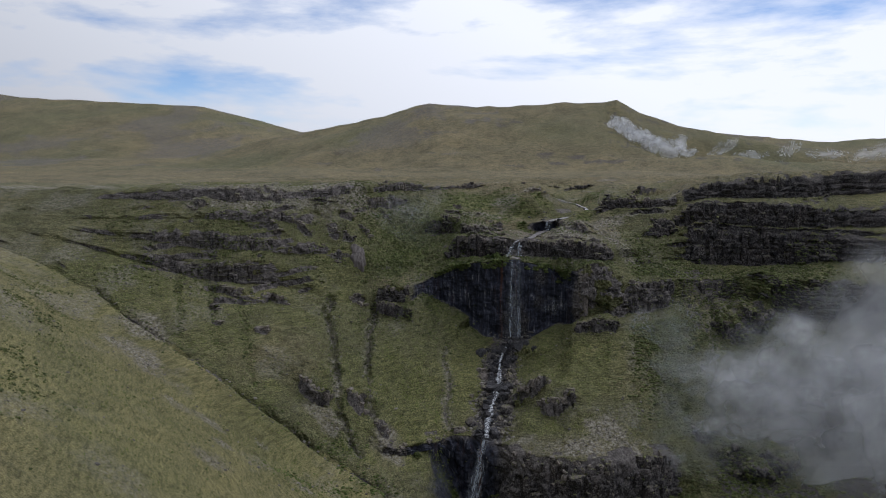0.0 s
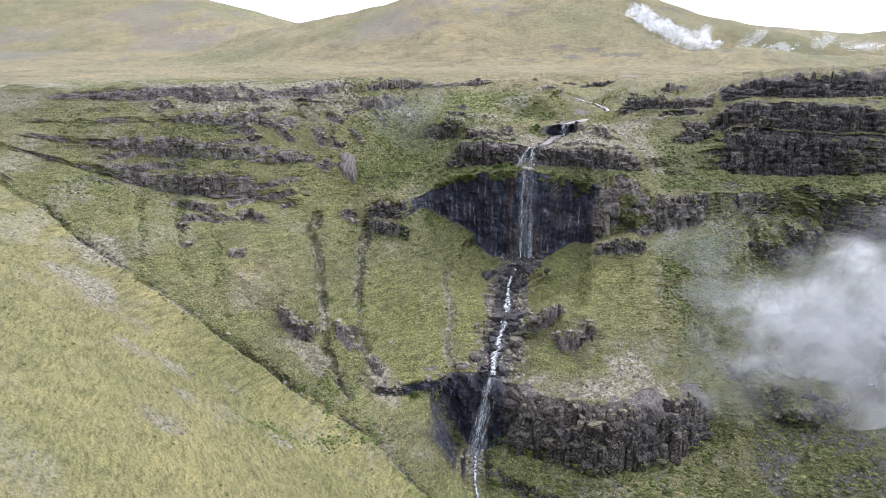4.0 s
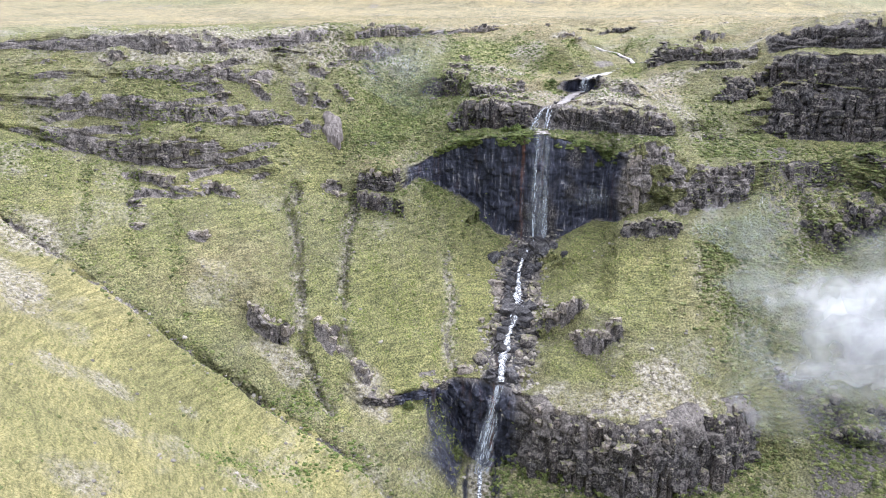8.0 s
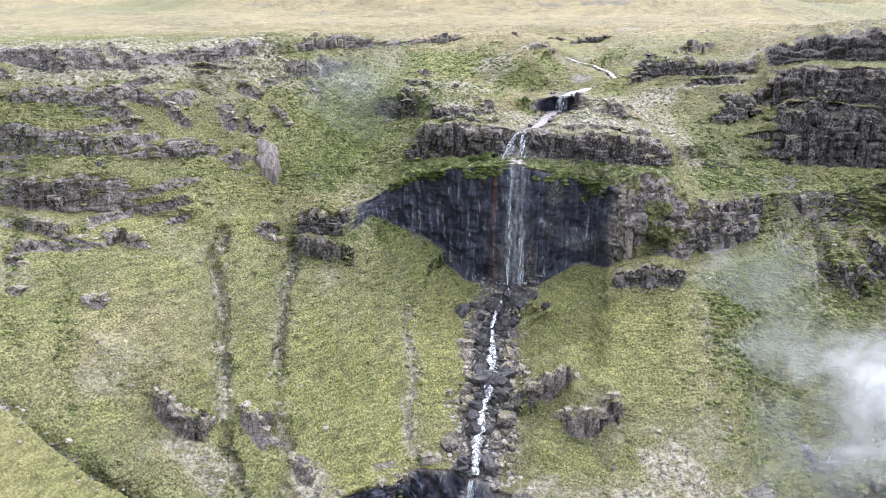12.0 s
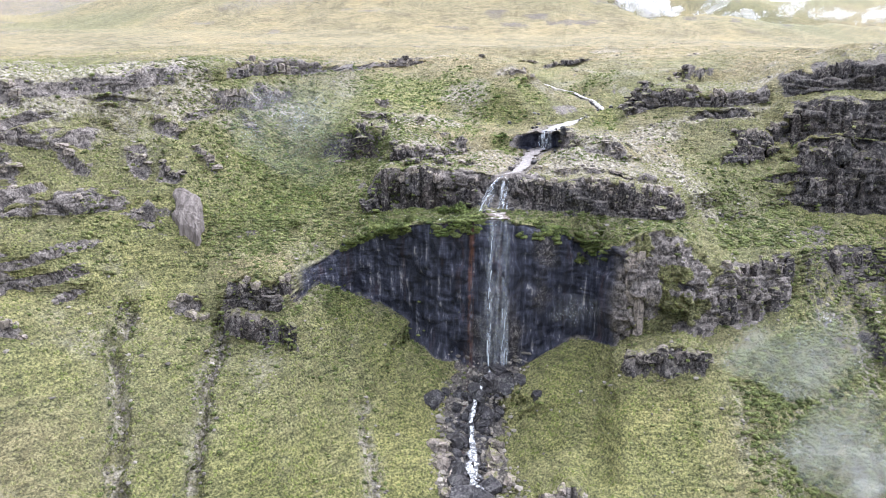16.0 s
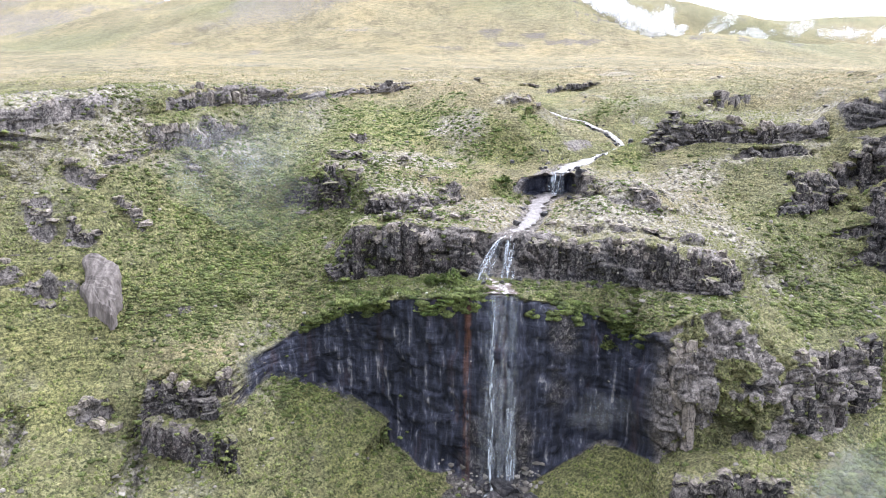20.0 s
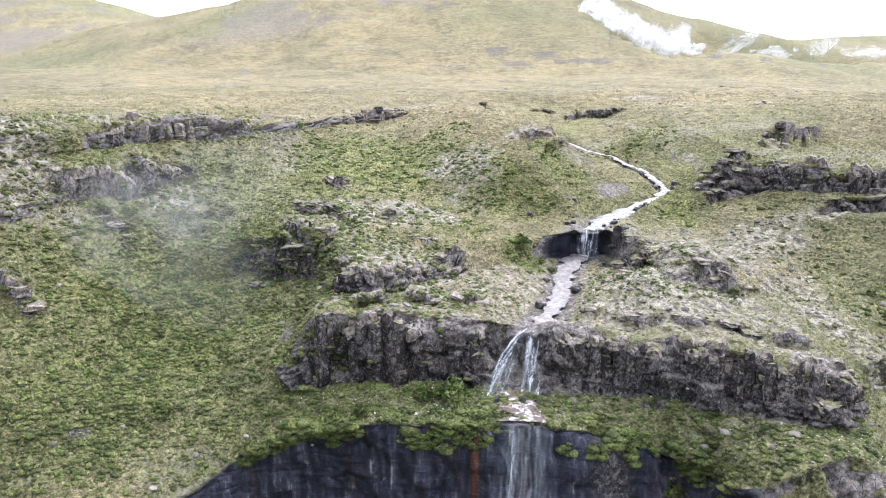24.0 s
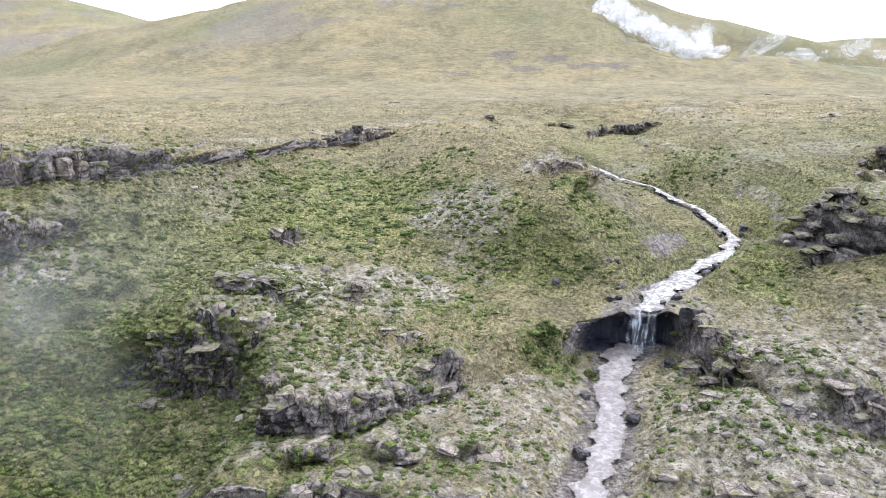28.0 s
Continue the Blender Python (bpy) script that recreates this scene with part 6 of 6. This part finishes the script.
MAT_STONE = make_stone()
foot_w = sum(step(0.5, 0.9, TAG - n)[:, None] * (TAG < n + 1)[:, None] for n in (4, 6, 8, 10)) * 0.15
stone_w = view_w * (0.05 + bare_w * 1.0 + foot_w + 1.5 * np.exp(-(gully_d / 1.5) ** 2) + 1.2 * np.exp(-(drain_d / 1.6) ** 2) + 1.2 * step(5, 2.5, away(TALUS, GX, GY)[0]))
stones("scattered_stones", 5000, stone_w * close_w * (1 - 0.9 * cliff_w) * (1 - smooth_wall), 0.1, 0.5, "pale grey stones strewn over the turf and gullies")
stones("cascade_rubble", 1500, step(8.0, 4.0, away(TALUS, GX, GY)[0] + 2.0 * fbm(GX, GY, GZ, 0.25, 3)) * ((TAG > 4) & (TAG < 5))[:, None], 0.15, 0.6, "angular grey-brown rubble between the boulders of the cascade")
stones("gravelly_stones", 4500, near_cam * (0.05 + bare_w * 2 + step(3.2, 2.2, wet_d)) * (1 - 0.8 * cliff_w), 0.04, 0.22, "small grey stones in the bare turf above the falls")


# ------------------------------------------------------------------ scrub
def leaf_clump(count, p, size, squash, leaf, seed):
    """Small leaves round the shells of clumps at p; returns verts and triangles."""
    g = np.random.default_rng(seed)
    n = len(p)
    d = g.normal(size=(n, count, 3))
    d /= np.linalg.norm(d, axis=-1, keepdims=True)
    d[..., 2] = np.abs(d[..., 2]) * squash
    lump = 0.75 + 0.35 * vnoise(d[..., 0] * 2.2 + p[:, None, 0], d[..., 1] * 2.2 + p[:, None, 1], d[..., 2] * 2.2)
    c = p[:, None] + d * (size[:, None] * g.uniform(0.6, 1.0, (n, count)) * lump)[..., None]
    a, b = g.normal(size=(2, n, count, 3))
    l = (leaf * size[:, None] * g.uniform(0.6, 1.4, (n, count)))[..., None]
    tri = np.stack([c + a * l * 0.6, c + b * l * 0.6, c + d * l * 0.9 - a * l * 0.3], -2)
    v = tri.reshape(-1, 3)
    return v, np.arange(len(v)).reshape(-1, 3)


ICO = np.array([(-1, 1.618, 0), (1, 1.618, 0), (-1, -1.618, 0), (1, -1.618, 0), (0, -1, 1.618), (0, 1, 1.618), (0, -1, -1.618), (0, 1, -1.618), (1.618, 0, -1), (1.618, 0, 1), (-1.618, 0, -1), (-1.618, 0, 1)]) / 1.902
ICO_FACES = np.array([(0, 11, 5), (0, 5, 1), (0, 1, 7), (0, 7, 10), (0, 10, 11), (1, 5, 9), (5, 11, 4), (11, 10, 2), (10, 7, 6), (7, 1, 8),
                      (3, 9, 4), (3, 4, 2), (3, 2, 6), (3, 6, 8), (3, 8, 9), (4, 9, 5), (2, 4, 11), (6, 2, 10), (8, 6, 7), (9, 8, 1)])


def finer(v, f):
    """Splits each triangle of a round body into four."""
    cut, verts, faces = {}, list(map(tuple, v)), []
    for tri in f:
        mids = []
        for a, b in ((0, 1), (1, 2), (2, 0)):
            key = tuple(sorted((int(tri[a]), int(tri[b]))))
            if key not in cut:
                m = (np.array(verts[key[0]]) + np.array(verts[key[1]])) / 2
                cut[key] = len(verts)
                verts.append(tuple(m / np.linalg.norm(m)))
            mids.append(cut[key])
        faces += [(tri[0], mids[0], mids[2]), (tri[1], mids[1], mids[0]), (tri[2], mids[2], mids[1]), tuple(mids)]
    return np.array(verts), np.array(faces)


def scrub(name, count, weight, lo, hi, material, label, seed, leaves=9, fine=False):
    """Low uneven cushions of scrub, each a lumpy body with loose leaves standing out of it."""
    r, c, p = scatter(count, weight)
    size = lo + (hi - lo) * rng.random(count) ** 2
    body, tri = finer(ICO, ICO_FACES) if fine else (ICO, ICO_FACES)
    lump = 1 + 0.4 * vnoise(body[None, :, 0] * 2.1 + p[:, None, 0] * 3.1, body[None, :, 1] * 2.1 + p[:, None, 1] * 3.1, body[None, :, 2] * 2.1 + 0 * p[:, None, 2])
    v1 = body[None] * lump[..., None] * (size[:, None, None] * 0.8)
    v1 = v1 * np.stack([rng.uniform(0.7, 1.6, count), rng.uniform(0.7, 1.3, count), rng.uniform(0.35, 0.75, count)], -1)[:, None] + p[:, None]
    f1 = (np.arange(count)[:, None, None] * len(body) + tri[None]).reshape(-1, 3)
    v1 = v1.reshape(-1, 3)
    v2, f2 = leaf_clump(leaves, p, size * 1.05, 0.65, 0.3, seed)
    return tagged(joined(name, np.concatenate([v1, v2]), np.concatenate([f1, f2 + len(v1)]), material, None, True), label, "shrubs", kind="stuff")


patchy = step(-0.1, 0.4, fbm(GX + 11, GY - 70, GZ, 0.09, 3))
hollow = np.exp(-((GX + 42) / 17) ** 2 - ((GY - 24) / 20) ** 2) * (1 - 0.6 * rock_w)
gully_green = np.exp(-((gully_d - 1.6) / 0.9) ** 2)
shelf = ((TAG > 6) & (TAG < 7))[:, None] * step(-30, -24, GX) * step(36, 30, GX)
right_bush = np.exp(-((GX - 50) / 12) ** 2 - ((GY + 15) / 14) ** 2) + 0.8 * np.exp(-((GX - 72) / 20) ** 2 - ((GY + 35) / 22) ** 2)
upper_right = np.exp(-((GX - 44) / 9) ** 2 - ((GY - 24) / 12) ** 2)
ledges = step(-60, -70, GX) * step(15, 25, GZ) * step(48, 42, GZ)
drain_green = np.exp(-(np.maximum(0, drain_d - 2) / 2.5) ** 2) * step(-66, -40, GX) * patchy + sum(np.exp(-((GX - x) / 4) ** 2 - ((GY - y) / 3.5) ** 2) for x, y in ((-36, -79), (-45, -88.5), (-30, -70), (-39, -62)))
east_slope = step(50, 58, GX) * step(120, 100, GX) * step(-20, -8, GY) * step(30, 22, GY) * (1 - 0.7 * rock_w)
scrub("grey_green_scrub", 8500, view_w * (0.004 + hollow * (0.25 + patchy) + 0.25 * upper_right * patchy + 0.15 * ledges * patchy), 0.15, 0.6, MAT_GREYBUSH, "grey-green low scrub in the misty hollow", 5)
scrub("hollow_scrub", 6000, view_w * hollow * (0.3 + patchy), 0.18, 0.6, MAT_BUSH, "dark green cushions of scrub in the damp hollow", 16)
scrub("valley_scrub", 6000, view_w * (0.9 * right_bush + 0.7 * valley_shade_w + 0.6 * east_slope), 0.25, 0.85, MAT_GREYBUSH, "grey-green bushes covering the lower valley side", 8)
scrub("dark_green_scrub", 9000, view_w * (0.03 * patchy * step(95, 75, GY) + hollow * 1.1 + shelf * 4.0 + 0.6 * upper_right + 0.9 * ledges * patchy + 0.8 * foot_w + 0.9 * gully_green + 2.2 * np.exp(-(runnel_d / 1.3) ** 2) + 2.0 * ((TAG > 4.9) & (TAG < 5.02))[:, None] * step(-40, -36, GX) * step(-5, -9, GX) + 0.8 * np.exp(-((drain_d - 2) / 1.2) ** 2) + 0.6 * np.exp(-((GX - 35) / 6) ** 2 - ((GY - 37) / 6) ** 2) + 0.5 * np.exp(-((GX + 24) / 10) ** 2 - ((GY - 62) / 14) ** 2)), 0.15, 0.6, MAT_BUSH, "dark green low scrub under the cliffs and in gullies", 6)
slope_bush = np.exp(-((GX - 48) / 11) ** 2 - ((GY + 2) / 20) ** 2) * (((TAG > 4) & (TAG < 4.9)) | ((TAG > 6.05) & (TAG < 9)))[:, None] * step(37, 42, GX)
scrub("slope_scrub", 3400, view_w * slope_bush, 0.2, 0.8, MAT_BUSH, "dark green scrub on the slope beside the buttress", 15)
# thick dark scrub here also deepens the painted shade of the valley
scrub("dark_valley_scrub", 12000, view_w * (0.8 * right_bush + 3.0 * valley_shade_w * (0.2 + patchy) + 2.0 * east_slope + 4.0 * ((TAG > 0.9) & (TAG < 3.1))[:, None] * step(-6, 0, GX) * step(60, 50, GX)), 0.25, 0.8, MAT_BUSH, "dark scrub among rocks in the lower gorge", 9)
MAT_FRESH = make_leaf("fresh_leaf", (0.05, 0.075, 0.018), (0.095, 0.13, 0.032), (0.16, 0.19, 0.06))
scrub("fresh_green_scrub", 3000, view_w * step(0.3, 0.5, NRM[..., 2]) * (drain_green + 0.8 * fresh_w * (GY > 8) + 0.15 * shelf), 0.2, 0.6, MAT_FRESH, "fresh green low growth in damp hollows", 7)

stony = np.exp(-((GX + 10) / 12) ** 2 - ((GY - 24) / 9) ** 2) + np.exp(-((GX - 20) / 12) ** 2 - ((GY - 28) / 13) ** 2)
scrub("turf_cushions", 1900, view_w * stony * (0.1 + patchy) * step(2.5, 4.5, wet_d) * step(0.6, 0.85, NRM[..., 2]), 0.1, 0.42, MAT_FRESH, "yellow-green cushions dotting the stony turf", 21)
MAT_FLOWER = make_leaf("flower_white", (0.45, 0.46, 0.4), (0.6, 0.61, 0.56), (0.75, 0.75, 0.72))
scrub("white_flowers", 420, view_w * shelf * (0.1 + patchy) * (step(0, -4, GX) + 0.25), 0.05, 0.14, MAT_FLOWER, "white flowers scattered through the damp shelf", 22)


hang = ((TAG > 5.9) & (TAG < 6.3))[:, None] * step(-30, -26, GX) * step(20, 17, GX) * step(2.2, 3.6, np.abs(GX - 0.3)) * step(-0.25, 0.3, fbm(GX, GY, GZ, 0.22, 3))
scrub("hanging_scrub", 380, hang, 0.25, 1.0, MAT_BUSH, "dark green bushes hanging over the brink of the wet wall", 12, 40, True)
scrub("fresh_hanging_scrub", 200, hang, 0.25, 0.8, MAT_FRESH, "yellow-green growth along the brink of the wet wall", 13, 40, True)


def bush(label, x, y, size, material, seed):
    root = tagged(new("bush"), label, "bush")
    z = ground_at(x, y)
    root.location = (x, y, z - 0.1)
    bm = bmesh.new()
    r = random.Random(seed)
    for k in range(6):
        a = r.uniform(0, 6.28)
        tip = Vector((math.cos(a) * size * 0.6, math.sin(a) * size * 0.6, size * r.uniform(0.5, 0.8)))
        side = Vector((-math.sin(a), math.cos(a), 0)) * 0.05 * size
        up = Vector((0, 0, 0.05 * size))
        ring0 = [bm.verts.new(v) for v in (side, up, -side, -up)]
        ring1 = [bm.verts.new(tip + v * 0.3) for v in (side, up, -side, -up)]
        for n in range(4):
            bm.faces.new((ring0[n], ring0[(n + 1) % 4], ring1[(n + 1) % 4], ring1[n]))
    part("stems", bm, MAT_ROCK, root, "thin grey woody stems")
    v, f = leaf_clump(520, np.array([[0, 0, 0.1 * size]]), np.array([size]), 0.85, 0.14, seed)
    crown = joined("crown", v, f, material)
    crown.parent = root
    return root


for n, (x, y, size, mat, label) in enumerate((
        (-38.5, 9, 1.6, MAT_BUSH, "round dark green bush alone on the scrub slope"),
        (-46.2, 34.2, 2.0, MAT_GREYBUSH, "broad grey-green bush in the misty hollow"),
        (-43.6, 33.8, 1.5, MAT_GREYBUSH, "round grey-green bush in the misty hollow"),
        (-41, 38.2, 1.4, MAT_GREYBUSH, "round grey-green bush in the misty hollow"),
        (-43.3, 36.7, 1.1, MAT_GREYBUSH, "small grey-green bush between two larger ones"),
        (-44.1, 46.6, 1.2, MAT_GREYBUSH, "grey-green bush below the plateau rim"),
        (-52.5, 31.2, 1.3, MAT_FRESH, "yellow-green bush beside a bare rock shelf"),
        (0.2, 36.6, 1.5, MAT_FRESH, "tall green reeds and bush beside the short fall"),
        (-0.4, 33.2, 1.0, MAT_GREYBUSH, "whitish-green bush beside the slab stream"),
        (-7.0, 8.6, 2.3, MAT_FRESH, "bright green bush at the foot of the upper step"),
        (-10, 8.8, 1.6, MAT_FRESH, "bright green bush beside another on the shelf"),
        (15, 5.5, 1.9, MAT_BUSH, "dark green bush hanging on the wet wall's edge"),
        (-19, 6.5, 1.3, MAT_FRESH, "yellow-green bush on the brink of the wall"),
        (-16, 7, 1.3, MAT_BUSH, "dark green bush on the brink of the wall"),
        (50.5, 25, 0.9, MAT_BUSH, "small dark bush on the grassy bank"),
        (42, 28, 0.8, MAT_BUSH, "small dark bush on the grassy bank"),
        (4.2, 36, 0.9, MAT_BUSH, "tufted green bush by the short fall"),
        (2.6, 37.5, 1.0, MAT_FRESH, "tufted green bush by the short fall"),
        (-22, -52, 1.6, MAT_BUSH, "dark bush on the gorge rim"),
        (-12, -50, 2.2, MAT_BUSH, "dark bush hanging into the gorge"))):
    bush(label, x, y, size, mat, 60 + n)


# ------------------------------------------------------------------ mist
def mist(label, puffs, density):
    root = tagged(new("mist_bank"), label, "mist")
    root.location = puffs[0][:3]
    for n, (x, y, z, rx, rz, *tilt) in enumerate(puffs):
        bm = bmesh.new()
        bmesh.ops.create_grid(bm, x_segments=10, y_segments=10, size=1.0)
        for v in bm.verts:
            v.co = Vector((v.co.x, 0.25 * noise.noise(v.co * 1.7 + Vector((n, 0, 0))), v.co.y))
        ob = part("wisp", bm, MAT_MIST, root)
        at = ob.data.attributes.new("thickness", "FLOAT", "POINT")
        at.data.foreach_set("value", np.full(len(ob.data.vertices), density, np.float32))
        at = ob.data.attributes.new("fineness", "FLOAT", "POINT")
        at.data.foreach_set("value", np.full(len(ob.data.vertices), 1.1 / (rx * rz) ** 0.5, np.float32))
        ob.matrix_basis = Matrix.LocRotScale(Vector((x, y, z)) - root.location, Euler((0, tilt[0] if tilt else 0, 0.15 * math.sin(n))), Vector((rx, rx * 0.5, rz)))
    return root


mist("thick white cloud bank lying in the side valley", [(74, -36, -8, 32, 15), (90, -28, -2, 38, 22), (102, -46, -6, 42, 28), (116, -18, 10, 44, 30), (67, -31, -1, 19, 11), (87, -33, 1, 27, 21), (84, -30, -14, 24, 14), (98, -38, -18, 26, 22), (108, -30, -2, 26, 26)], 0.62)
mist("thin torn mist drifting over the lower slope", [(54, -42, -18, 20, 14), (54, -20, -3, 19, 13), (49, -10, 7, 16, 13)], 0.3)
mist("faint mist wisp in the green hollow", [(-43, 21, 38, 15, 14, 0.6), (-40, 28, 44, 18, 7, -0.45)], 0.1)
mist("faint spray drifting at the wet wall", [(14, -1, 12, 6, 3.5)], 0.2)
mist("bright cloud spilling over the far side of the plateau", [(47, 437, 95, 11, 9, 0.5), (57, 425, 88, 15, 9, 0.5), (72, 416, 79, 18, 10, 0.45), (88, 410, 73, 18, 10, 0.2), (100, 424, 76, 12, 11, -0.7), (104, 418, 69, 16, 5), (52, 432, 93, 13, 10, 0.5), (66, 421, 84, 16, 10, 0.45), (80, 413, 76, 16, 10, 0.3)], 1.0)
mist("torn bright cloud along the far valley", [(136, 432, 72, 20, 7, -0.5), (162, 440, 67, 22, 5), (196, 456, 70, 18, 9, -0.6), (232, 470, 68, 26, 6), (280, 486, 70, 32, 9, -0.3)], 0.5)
